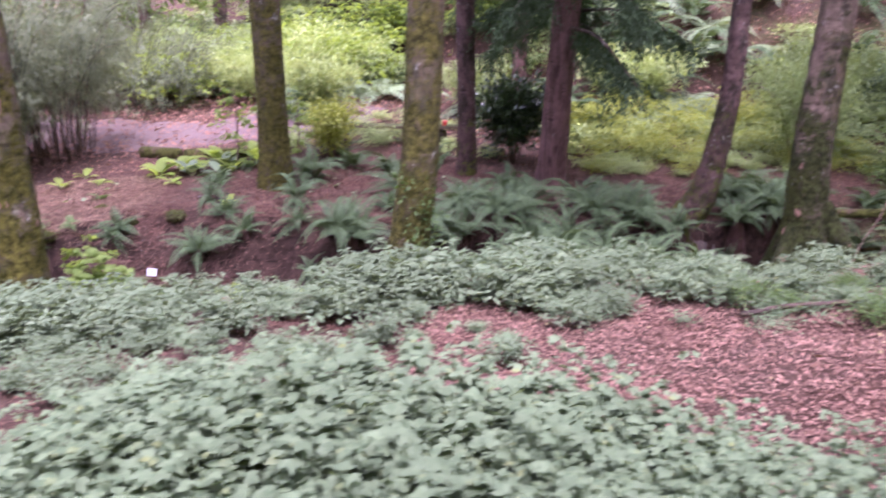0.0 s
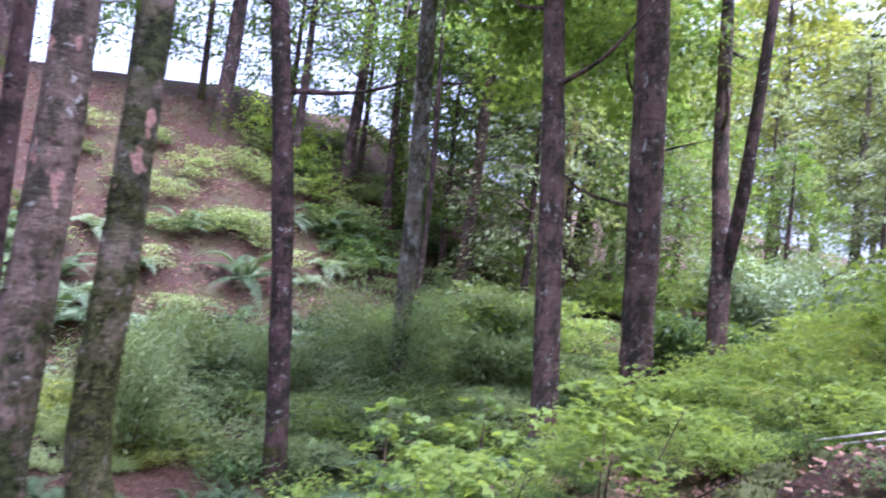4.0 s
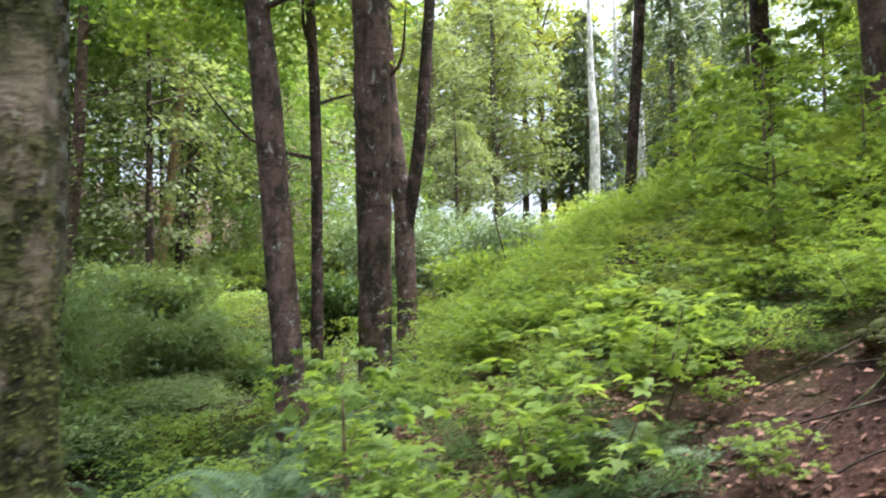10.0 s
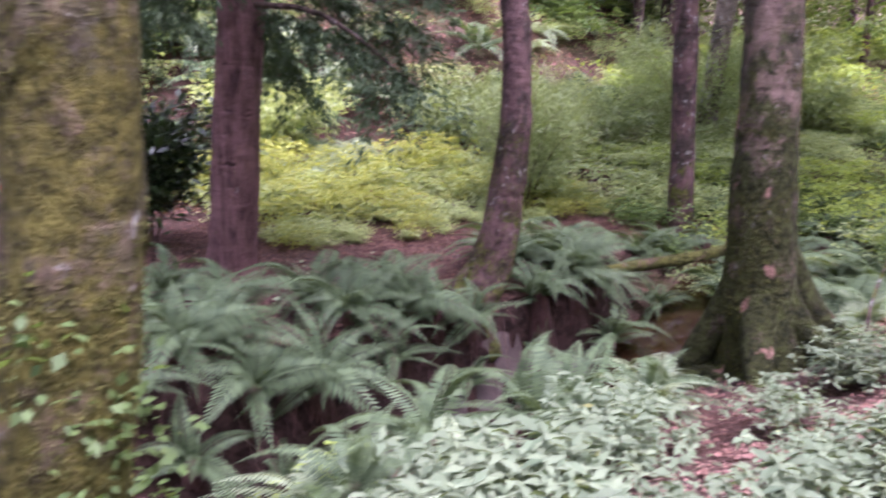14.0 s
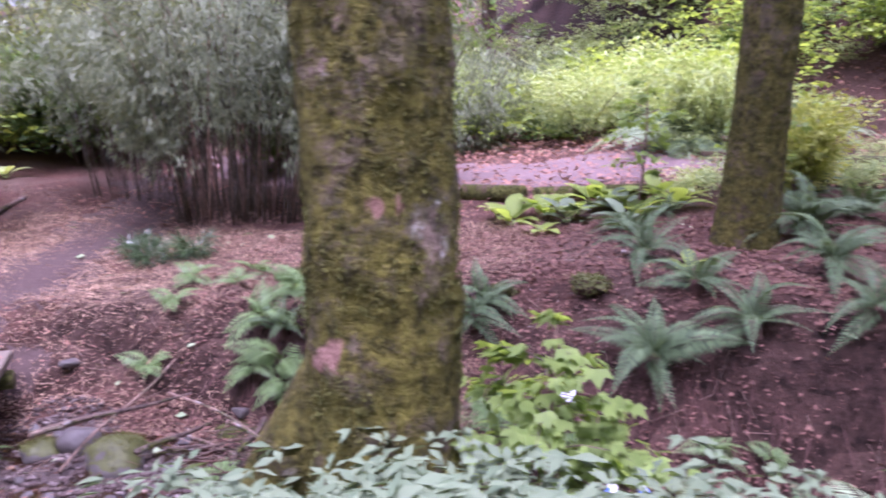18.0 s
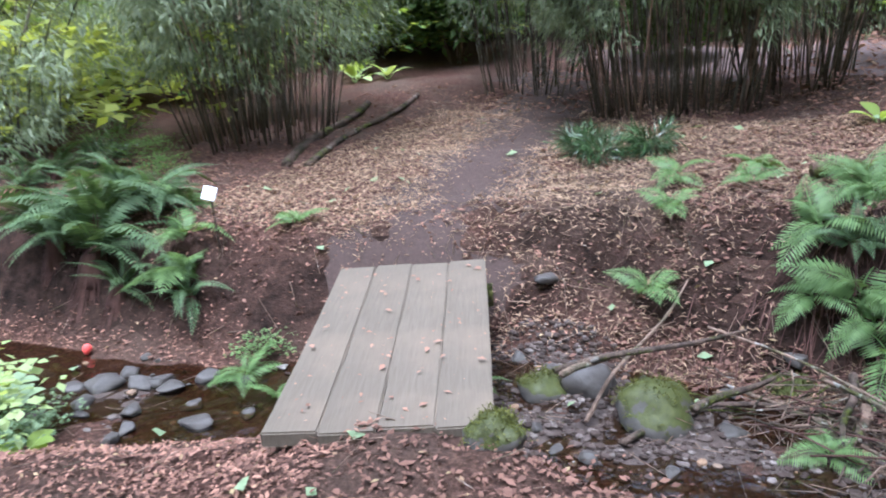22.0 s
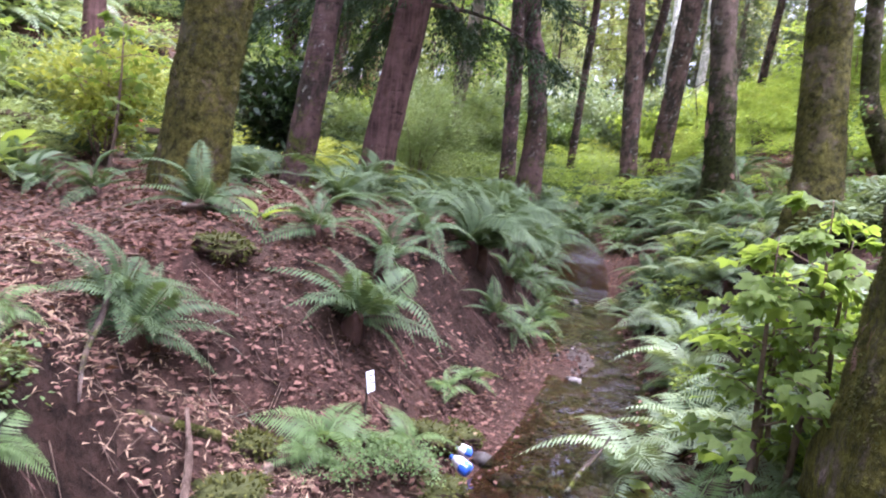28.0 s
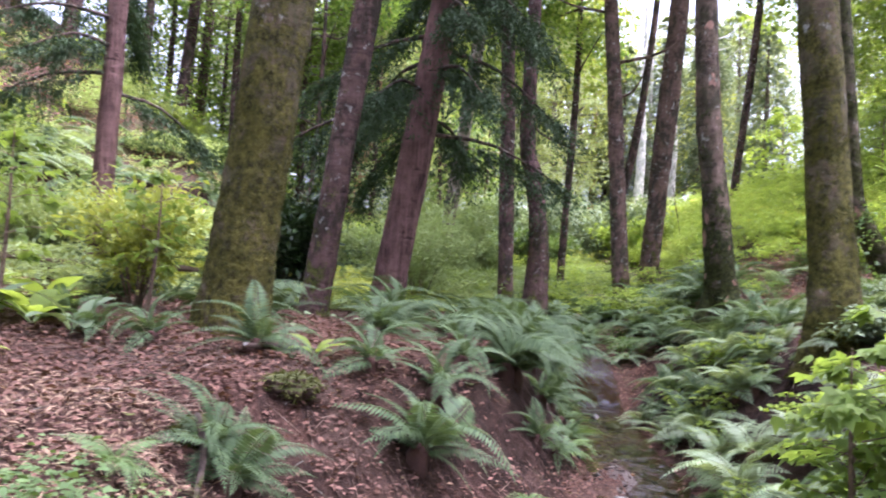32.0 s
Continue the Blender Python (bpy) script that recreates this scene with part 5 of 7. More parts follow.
FROND = [frond_mesh(0.85, 30, 0.135, 0.95, M["leaf_fern"], 1), frond_mesh(0.8, 28, 0.125, 0.6, M["leaf_fern"], 2), frond_mesh(0.9, 30, 0.13, 1.2, M["leaf_fern"], 3), frond_mesh(0.7, 26, 0.12, 0.35, M["leaf_fern"], 8)]
PALE = [frond_mesh(0.7, 28, 0.15, 0.85, M["leaf_fern_pale"], 4), frond_mesh(0.65, 26, 0.16, 0.6, M["leaf_fern_pale"], 5)]
LADY = [frond_mesh(0.6, 26, 0.18, 0.8, M["leaf_fern_light"], 6), frond_mesh(0.55, 24, 0.17, 0.5, M["leaf_fern_light"], 7)]
LACE = [frond_mesh(0.75, 42, 0.17, 0.75, M["leaf_fern_light"], 11), frond_mesh(0.7, 40, 0.16, 0.45, M["leaf_fern_light"], 12)]
KIND = {"big": fern(18, FROND, "large sword fern with arching dark green fronds", 1), "mid": fern(12, FROND, "sword fern with drooping green fronds on the brook bank", 2),
        "pale": fern(9, PALE, "pale grey green fern with soft arching fronds", 3), "lady": fern(8, LADY, "low broad fronded fern on leaf litter", 4, False), "lace": fern(11, LACE, "tall lacy pale green fern on the brook bank", 8, False), "small": fern(6, LADY, "small young fern on leaf litter", 5, False)}


def joined(meshes):
    """One mesh of several frond meshes, each at its own pose."""
    V, Q, b = [], [], 0
    for me, m in meshes:
        v = np.array([tuple(m @ q.co) for q in me.vertices])
        V.append(v)
        Q.append(np.array([tuple(p.vertices) for p in me.polygons]) + b)
        b += len(v)
    return quick_mesh("fronds", np.concatenate(V), np.concatenate(Q), meshes[0][0].materials[0])


def slope_fern(meshes, fronds, label, seed):
    g = np.random.default_rng(seed)
    pick = [(meshes[k % len(meshes)], Matrix.Translation((0, 0, 0.02)) @ Matrix.Rotation(6.283 * (k + g.uniform(-0.3, 0.3)) / fronds, 4, "Z") @ Matrix.Rotation(radians(g.uniform(-22, 12)), 4, "Y") @ Matrix.Scale(g.uniform(0.75, 1.1), 4)) for k in range(fronds)]
    t = thing("fern", label, "fern", (0, 0, 0), "ferns on the slope")
    tagged(part("fronds", joined(pick), t), kind="stuff")
    return t


KIND["slope"] = slope_fern(FROND, 12, "sword fern on the leafy slope", 6)
KIND["slope_pale"] = slope_fern(PALE, 11, "pale green fern on the leafy slope", 7)
USED = set()


def put_fern(kind, x, y, size=1.0, turn=0.0, up=0.0, tip=0.0, tipdir=0.0):
    m = Matrix.Translation((x, y, ground_z(x, y) + up)) @ Matrix.Rotation(radians(tipdir), 4, "Z") @ Matrix.Rotation(radians(tip), 4, "Y") @ Matrix.Rotation(radians(turn - tipdir), 4, "Z") @ Matrix.Scale(size, 4)
    if 2.8 < x < 5.2 and 8.75 < y < 10.5:
        return None
    if kind in USED:
        return copy_thing(KIND[kind], m)
    USED.add(kind)
    KIND[kind].matrix_basis = m
    return KIND[kind]


for k, (kind, x, y, s) in enumerate([("big", 4.6, 11.45, 1.2), ("big", 5.1, 11.3, 1.2), ("big", 5.5, 11.55, 1.1), ("big", 4.9, 11.75, 1.1), ("big", 4.5, 10.75, 1.2), ("big", 5.0, 10.9, 1.15), ("big", 5.5, 10.7, 1.0), ("mid", 4.1, 10.5, 1.1), ("mid", 5.0, 10.45, 1.0), ("mid", 1.0, 7.9, 0.9), ("mid", 1.5, 8.1, 1.0), ("mid", 2.0, 7.95, 0.9), ("big", 2.5, 8.2, 0.85), ("mid", 3.0, 8.1, 0.85), ("mid", 0.6, 8.1, 0.9), ("big", 1.7, 8.4, 0.9),
                                     ("big", 7.0, 10.4, 1.0), ("mid", 7.6, 10.8, 1.0), ("big", 8.2, 10.6, 1.0), ("mid", 8.8, 11.0, 1.0), ("big", 9.3, 10.6, 1.0), ("mid", 9.8, 11.6, 1.0), ("big", 7.4, 11.6, 1.0), ("mid", 8.4, 11.8, 0.9), ("big", 10.4, 11.2, 1.0), ("mid", 6.4, 10.9, 0.9), ("mid", 10.8, 12.2, 1.0)]):
    put_fern(kind, x, y, s * (0.88 if 10.4 < y < 11.9 and x < 6 else 1.0), 83 * k, 0.05)
NORTH = [("big", 2.0, 10.42, 1.25), ("big", 1.45, 10.35, 1.05), ("mid", 2.7, 10.5, 1.15), ("big", 0.45, 10.3, 0.95), ("mid", 0.95, 10.15, 0.95), ("big", -1.0, 10.2, 1.3), ("mid", -0.4, 10.05, 0.85), ("mid", -0.1, 9.85, 0.7), ("big", -0.3, 11.6, 1.15), ("big", -1.9, 12.25, 1.1), ("mid", 3.2, 10.6, 1.05), ("lady", 0.25, 9.9, 0.8), ("lady", -0.75, 9.78, 0.85), ("mid", 1.6, 10.1, 0.85), ("lady", 2.3, 10.15, 0.8), ("mid", -1.5, 9.9, 0.75), ("big", 4.95, 10.85, 1.2), ("mid", 0.6, 11.3, 0.9), ("big", 0.1, 10.35, 0.95), ("big", 1.0, 10.6, 1.0), ("mid", 3.6, 10.62, 1.1), ("mid", 4.4, 10.62, 1.1), ("big", 2.4, 10.75, 1.0),
         ("big", -1.15, 10.24, 1.15), ("mid", -4.48, 10.68, 0.9), ("big", -3.14, 10.3, 1.0), ("mid", -2.5, 10.4, 1.0), ("mid", -3.2, 11.35, 1.0), ("mid", -1.16, 9.8, 0.6), ("lady", -2.39, 9.8, 0.6),
         ("lady", -5.74, 10.88, 0.9), ("mid", -6.0, 10.43, 0.75), ("lady", -5.86, 10.22, 1.0), ("lady", -5.44, 10.34, 0.6), ("mid", -4.41, 10.83, 0.8), ("small", -4.05, 10.0, 1.0), ("small", -3.62, 9.75, 0.9), ("small", -5.08, 10.75, 0.7),
         ("lady", -6.18, 10.27, 0.9), ("lady", -6.04, 10.86, 1.0), ("small", -7.14, 10.65, 1.0), ("small", -6.7, 10.98, 0.9), ("lady", -5.9, 9.3, 0.7), ("mid", -2.85, 10.75, 0.9), ("mid", -1.75, 10.45, 0.9), ("big", -1.9, 11.1, 0.9)]
for k, (kind, x, y, s) in enumerate(NORTH):
    put_fern(kind, x, y, (0.84 if x < -0.8 or x > 2.4 else 0.95) * s, 61 * k, 0.06 if kind == "big" else 0.03, 16, -90)
for k, (kind, x, y, s) in enumerate([
        # bank below the mossy tree and by the label
        ("big", -3.35, 10.75, 1.0), ("mid", -4.6, 10.75, 0.8), ("mid", -3.9, 10.55, 0.75), ("big", -2.7, 10.6, 0.9), ("mid", -2.1, 10.4, 0.8), ("big", -1.2, 11.2, 1.05), ("big", -1.5, 10.5, 0.8),
        ("mid", -0.5, 10.9, 0.85), ("big", 0.5, 10.95, 1.0), ("big", 1.5, 11.1, 1.05), ("big", 2.3, 11.2, 1.0), ("mid", 3.0, 11.1, 0.9), ("big", 4.6, 11.5, 1.0), ("big", 5.3, 11.3, 1.0), ("mid", 6.0, 11.2, 0.9),
        ("big", 6.9, 11.6, 0.9), ("mid", 7.6, 11.9, 0.8), ("mid", -2.9, 11.5, 0.7), ("mid", -1.8, 12.2, 0.8), ("big", -0.6, 12.7, 0.9), ("big", -1.3, 12.9, 0.8), ("mid", 0.2, 13.4, 0.8), ("mid", -0.2, 14.1, 0.8), ("big", 9.2, 12.4, 0.9),
        ("big", 10.2, 12.8, 0.9), ("mid", 11.2, 13.1, 0.9), ("mid", -3.4, 12.3, 0.6), ("mid", -3.0, 12.9, 0.6),
        ("mid", -4.2, 10.9, 0.9),
        ("mid", -3.6, 11.2, 0.8),
        ("mid", -2.5, 11.2, 0.9),
        ("mid", -3.0, 10.3, 0.8),
        ("mid", -2.2, 10.9, 0.9),
        ("mid", -1.8, 9.95, 0.7),
        ("mid", -0.9, 10.4, 0.9),
        ("mid", 0.0, 10.3, 0.8),
        ("mid", -3.9, 11.6, 0.6),
        ("mid", -5.2, 10.9, 0.7),
        # south bank
        ("pale", -0.4, 8.5, 0.9),
        ("pale", 0.9, 8.9, 0.9),
        ("pale", 1.0, 8.2, 1.1),
        ("pale", 0.4, 8.3, 1.0),
        ("pale", -2.2, 8.1, 0.9), ("pale", -1.4, 8.0, 1.0), ("pale", -0.8, 8.3, 1.0), ("mid", 0.8, 8.7, 0.9), ("pale", 1.5, 8.6, 1.0), ("mid", 2.9, 9.2, 0.8), ("pale", 3.3, 8.7, 0.9), ("mid", 4.9, 9.2, 0.8),
        ("pale", 5.6, 8.2, 1.0), ("pale", 6.4, 7.2, 1.0), ("pale", 5.9, 6.7, 0.8), ("mid", 7.0, 8.9, 0.9), ("mid", 8.2, 9.4, 0.9), ("mid", 9.4, 9.9, 0.9), ("pale", -3.0, 7.9, 0.9), ("pale", 0.2, 8.2, 0.8),
        ("pale", -3.6, 8.0, 0.75), ("mid", -1.9, 8.5, 0.7), ("pale", -5.1, 7.9, 0.75), ("pale", -5.5, 8.15, 0.7),
        # bank to the left of the label and the bluff by the bridge
        ("lady", -6.1, 10.55, 0.9), ("lady", -5.8, 10.3, 1.0), ("mid", -5.5, 10.3, 0.7), ("mid", -6.35, 11.0, 0.75), ("lady", -6.0, 11.1, 1.0), ("small", -7.3, 11.25, 0.9), ("small", -6.8, 11.5, 0.8), ("small", -4.9, 11.2, 0.8),
        ("small", -5.2, 12.0, 0.7), ("lady", -4.3, 10.2, 0.7), ("small", -4.7, 9.98, 0.7), ("mid", -3.3, 12.0, 0.7), ("lady", -2.9, 10.0, 0.8), ("small", -2.3, 9.95, 0.9),
        # west of the bridge
        ("big", -11.05, 8.8, 1.45), ("big", -11.5, 8.75, 1.1), ("mid", -10.7, 8.75, 0.9), ("lady", -10.2, 8.95, 1.2), ("lady", -10.35, 9.15, 1.1), ("mid", -10.05, 8.9, 0.7), ("lady", -10.75, 9.5, 1.0), ("mid", -11.7, 9.5, 0.8), ("mid", -12.4, 9.0, 0.9), ("lady", -9.2, 8.65, 0.8), ("small", -8.8, 8.55, 0.7), ("mid", -12.9, 8.3, 0.9), ("small", -7.9, 12.0, 0.9), ("small", -9.6, 9.6, 0.8)]):
    if not (-6.6 < x < -0.8 and 9.5 < y < 11.7):
        put_fern(kind, x, y, s, 61 * k, 0.0, (12, 4, 18, 8)[k % 4], -90 if y > 10 and y < 11.3 else 90)
# pale ferns behind the low shrubs
for k, (x, y, q) in enumerate([(-4.75, 7.0, 0.75), (-5.05, 7.3, 0.75), (-3.4, 7.5, 0.85), (-2.9, 7.75, 0.95), (-2.5, 7.55, 0.85), (-2.05, 7.75, 0.85), (-3.1, 8.1, 0.95), (-1.5, 7.7, 0.8)]):
    put_fern("pale", x, y, q, 77 * k, 0.02, 8, 90)
for k, (x, y, q) in enumerate([(-4.5, 8.4, 1.25), (-4.62, 8.2, 1.0), (-6.2, 10.5, 1.05), (-5.95, 10.3, 1.1), (-5.75, 10.12, 0.95), (-5.5, 10.15, 0.85), (-6.0, 10.8, 0.95), (-4.2, 10.0, 0.55), (-3.9, 9.85, 0.6), (-2.75, 9.85, 0.6)]):
    put_fern("lady", x, y, q, 83 * k, 0.03, 10, 90 if y < 9 else -90)
for k, (x, y, q) in enumerate([(-4.25, 8.25, 1.05), (-4.05, 8.45, 0.95)]):
    put_fern("lace", x, y, q, 50 + 83 * k, 0.12, 10, 150)
# soft plants down the south bank
g = np.random.default_rng(23)
for k in range(46):
    x = g.uniform(-4.0, 2.4)
    put_fern(("pale", "lady", "small", "pale", "mid")[k % 5], x, float(brook_y(x)) - 0.55 - 1.3 * g.random(), g.uniform(0.5, 0.8), 53 * k, 0.0, 12, 90)
# fern slopes at the foot of the hill
for k, (kind, x, y, s) in enumerate([
        ("lady", -6.3, 9.95, 1.0), ("mid", -5.75, 10.2, 0.8), ("lady", -6.4, 10.4, 0.9), ("small", -7.1, 10.2, 1.0), ("mid", -5.2, 10.6, 0.8), ("mid", -5.1, 9.75, 0.7), ("lady", -5.3, 10.05, 1.0), ("mid", -4.4, 10.1, 0.8), ("mid", -3.45, 10.0, 0.95), ("big", -3.9, 10.3, 0.9),
        ("lady", -3.2, 9.75, 0.8), ("big", -1.0, 10.95, 1.1), ("mid", -1.6, 13.7, 0.9), ("big", 1.25, 11.9, 0.9), ("mid", -2.2, 11.0, 0.9), ("big", 3.0, 10.75, 1.0), ("mid", 3.5, 10.5, 0.9), ("mid", 5.45, 11.0, 1.0), ("pale", 3.4, 8.4, 1.0), ("pale", 6.0, 8.4, 1.0), ("mid", 3.3, 9.2, 0.9),
        ("pale", -2.5, 8.35, 1.2), ("pale", -1.2, 8.4, 1.2), ("pale", 0.3, 8.6, 1.1), ("mid", -2.6, 10.3, 0.9), ("mid", -1.6, 10.8, 1.0), ("lady", -10.2, 9.0, 1.0), ("mid", -11.4, 9.2, 0.9), ("mid", -12.6, 9.4, 0.9), ("big", -10.9, 9.3, 0.9), ("small", -6.0, 8.35, 0.9), ("small", -7.75, 9.2, 0.6), ("pale", 6.1, 5.75, 0.9), ("pale", -2.85, 8.66, 1.15), ("pale", -2.67, 8.2, 1.0), ("pale", -2.3, 8.5, 0.9), ("big", 2.92, 11.04, 1.0), ("mid", 2.68, 8.96, 0.9), ("big", 5.46, 11.34, 1.0), ("mid", 2.11, 8.85, 0.9), ("big", 1.26, 10.79, 1.1), ("pale", 2.9, 7.96, 0.8), ("mid", 3.9, 8.9, 0.9), ("big", -11.22, 8.97, 1.1), ("pale", 6.6, 5.2, 0.8), ("pale", 5.6, 6.5, 0.7), ("lady", 5.9, 5.2, 0.8)]):
    if not (-6.6 < x < -0.8 and 9.5 < y < 11.7):
        put_fern(kind, x, y, s, 97 * k, 0.0, 10, -90 if y > 9.6 else 90)
g = np.random.default_rng(21)
for k in range(76):
    x = g.uniform(-3, 18)
    y = float(np.interp(x, [-2, 4, 13, 20], [17.0, 16.0, 17.5, 20.0])) + g.uniform(0, 6.5)
    put_fern(("slope_pale", "slope", "slope_pale")[k % 3], x, y, g.uniform(1.0, 1.8), 47 * k)
for k in range(40):
    put_fern(("slope", "slope", "slope", "slope_pale")[k % 4], g.uniform(5.8, 11.5), g.uniform(7.6, 10.2), g.uniform(0.55, 0.85), 61 * k)

# ---------------------------------------------------------------- leafy shrubs and saplings


def shrub_mesh(n, r, h, size, aspect, leaf, whorl, lobes, seed):
    g = np.random.default_rng(seed)
    heads = np.stack([g.normal(0, r * 0.5, n // whorl), g.normal(0, r * 0.5, n // whorl), h * g.uniform(0.35, 1.0, n // whorl)], 1)
    i = np.repeat(np.arange(len(heads)), whorl)
    a = g.uniform(0, 6.28, len(i))
    D = np.stack([np.cos(a), np.sin(a), g.normal(-0.05, 0.25, len(i))], 1)
    P = heads[i] + g.normal(0, 0.012, (len(i), 3)) + D * 0.02
    V, Q = leaf_arrays(P, D, g.uniform(0.7, 1.2, len(i)) * size, aspect, 0.35, lobes, g)
    return quick_mesh("foliage", V, Q, M[leaf]), heads


def shrub(name, label, n, r, h, size, aspect, leaf, whorl, lobes, seed, stems, group):
    t = thing(name, label, "shrub", (0, 0, 0), group)
    me, heads = shrub_mesh(n, r, h, size, aspect, leaf, whorl, lobes, seed)
    tagged(part("foliage", me, t), kind="stuff")
    for k in range(stems):
        e = heads[k * len(heads) // stems]
        part("stem", tube("stem", [(e[0] * 0.3, e[1] * 0.3, -0.06), (e[0] * 0.7, e[1] * 0.7, e[2] * 0.5), tuple(e)], [0.007, 0.006, 0.003], M["twig"], 5, 6, 0.1, seed=k), t)
    return t


SHRUB = {"grey": shrub("low_shrub", "low grey green evergreen shrub with whorled leaves", 760, 0.6, 0.6, 0.135, 0.34, "leaf_grey", 6, 1, 11, 2, "low shrubs"),
         "grey_b": shrub("low_shrub", "low grey green evergreen shrub with whorled leaves", 600, 0.5, 0.5, 0.14, 0.36, "leaf_scrub", 5, 1, 12, 2, "low shrubs"),
         "carpet": shrub("ground_ivy", "low spreading pale leaved ground cover", 620, 0.75, 0.26, 0.06, 0.6, "leaf_scrub", 5, 1, 19, 2, "low ground cover"),
         "sax": shrub("saxifrage", "cushion of small round bright green leaves", 620, 0.26, 0.28, 0.03, 0.8, "leaf_fern_light", 4, 1, 20, 2, "leaf cushions"),
         "tall": shrub("cow_parsley", "tall pale green plant with divided leaves", 1100, 0.5, 0.78, 0.052, 0.62, "leaf_scrub", 5, 3, 18, 3, "pale leafy plants"),
         "maple": shrub("sapling", "sycamore seedling with hand shaped bright leaves", 320, 0.42, 0.75, 0.075, 0.55, "leaf_bright", 4, 3, 13, 3, "sycamore saplings"),
         "bramble": shrub("bramble", "tangled bramble with mid green leaflets", 900, 0.65, 0.6, 0.065, 0.6, "leaf_mid", 3, 1, 14, 2, "brambles"),
         "green": shrub("leafy_shrub", "bright green leafy shrub on the slope", 1300, 0.8, 0.95, 0.075, 0.6, "leaf_bright", 4, 1, 15, 2, "slope shrubs"),
         "herb": shrub("herb", "yellow green herb with soft round leaves", 420, 0.4, 0.42, 0.075, 0.7, "leaf_lime", 4, 1, 16, 1, "yellow green herbs"),
         "pale": shrub("cow_parsley", "pale green plant with broad divided leaves", 460, 0.45, 0.5, 0.06, 0.6, "leaf_scrub", 5, 3, 17, 2, "pale leafy plants")}


FAR_SHRUB = {"green": (700, 0.8, 0.95, 0.10, 0.6, "leaf_bright", 4, 1, 25), "bramble": (600, 0.65, 0.6, 0.09, 0.6, "leaf_mid", 3, 1, 24), "herb": (520, 0.4, 0.42, 0.075, 0.7, "leaf_lime", 4, 1, 26), "soft": (760, 0.7, 0.8, 0.09, 0.45, "leaf_soft", 4, 1, 27), "maple": (340, 0.5, 0.75, 0.1, 0.55, "leaf_bright", 4, 3, 23), "yellow": (600, 0.7, 0.7, 0.1, 0.5, "leaf_yellow", 4, 1, 28)}
FAR_DATA = {}


def undergrowth(label, items):
    """Far undergrowth nobody could count, as one mesh: items of (kind, x, y, size, turn)."""
    V, Q, I, b, slots = [], [], [], 0, []
    for kind, x, y, s, turn in items:
        n, r, h, size, aspect, leaf, whorl, lobes, seed = FAR_SHRUB[kind]
        if kind not in FAR_DATA:
            me, heads = shrub_mesh(n, r, h, size, aspect, leaf, whorl, lobes, seed)
            FAR_DATA[kind] = np.array([tuple(q.co) for q in me.vertices]), np.array([tuple(p.vertices) for p in me.polygons])
        v, q = FAR_DATA[kind]
        if leaf not in slots:
            slots.append(leaf)
        c, sn = math.cos(radians(turn)) * s, math.sin(radians(turn)) * s
        V.append(np.stack([x + c * v[:, 0] - sn * v[:, 1], y + sn * v[:, 0] + c * v[:, 1], ground_z(x, y) - 0.1 * s + s * v[:, 2]], 1))
        Q.append(q + b)
        I += [slots.index(leaf)] * len(q)
        b += len(v)
    me = quick_mesh("undergrowth", np.concatenate(V), np.concatenate(Q), M[slots[0]])
    for leaf in slots[1:]:
        me.materials.append(M[leaf])
    me.polygons.foreach_set("material_index", I)
    tagged(new("undergrowth", me), label, "undergrowth", kind="stuff")


PLACED = set()


def put(kind, x, y, size=1.0, turn=0.0, up=0.0, store=SHRUB):
    m = Matrix.Translation((x, y, ground_z(x, y) + up)) @ Matrix.Rotation(radians(turn), 4, "Z") @ Matrix.Scale(size, 4)
    if kind in PLACED:
        return copy_thing(store[kind], m)
    PLACED.add(kind)
    store[kind].matrix_basis = m
    return store[kind]


g = np.random.default_rng(33)
# scrub in front of the starting place and the evergreen band beyond the leafy path
for k in range(64):
    x = g.uniform(-1.7, 1.9)
    y = 1.4 + (1.75 - 0.28 * abs(x + 0.4)) * g.random()
    put("tall", x, y, (0.62 + 0.28 * math.exp(-(x + 0.3) ** 2 / 0.9)) * g.uniform(0.85, 1.1), 37 * k)
for k in range(120):
    x = -4.6 + 5.4 * g.random()
    near = float(np.interp(x, [-4.6, -2.0, 0.4, 1.0], [4.6, 4.15, 4.55, 5.2]))
    y = near + (7.0 - near) * g.random()
    put(("grey", "grey_b")[k % 2], x, y, g.uniform(0.36, 0.46) if y < 6.05 else g.uniform(0.6, 0.82), 53 * k)
for k in range(34):
    put(("grey", "grey_b")[k % 2], -4.7 + 2.5 * g.random(), 6.35 + 0.85 * g.random(), g.uniform(0.72, 0.95), 47 * k)
for k in range(22):
    put(("grey", "grey_b")[k % 2], -0.5 + 1.9 * g.random(), 6.3 + 0.9 * g.random(), g.uniform(0.75, 0.98), 41 * k)
for k in range(12):
    put(("grey", "pale")[k % 2], 1.1 + 1.5 * g.random(), 5.4 + 1.3 * g.random(), g.uniform(0.4, 0.52), 41 * k)
for k in range(14):
    x = g.uniform(-4.6, 1.4)
    put(("grey", "grey_b", "grey")[k % 3], x, 7.1 + 0.3 * g.random(), g.uniform(0.55, 0.75), 67 * k)
for k in range(10):
    put(("pale", "grey")[k % 2], 1.5 + 2.6 * g.random(), 7.2 + 0.6 * g.random(), g.uniform(0.5, 0.7), 41 * k)
for k in range(26):
    x = 0.9 + 1.9 * g.random()
    put(("grey", "grey_b", "pale")[k % 3], x, 6.0 + 0.9 * g.random(), g.uniform(0.5, 0.72), 59 * k)
for k in range(14):
    put(("grey", "grey_b")[k % 2], 2.6 + 1.6 * g.random(), 5.5 + 0.6 * g.random(), g.uniform(0.4, 0.55), 61 * k)
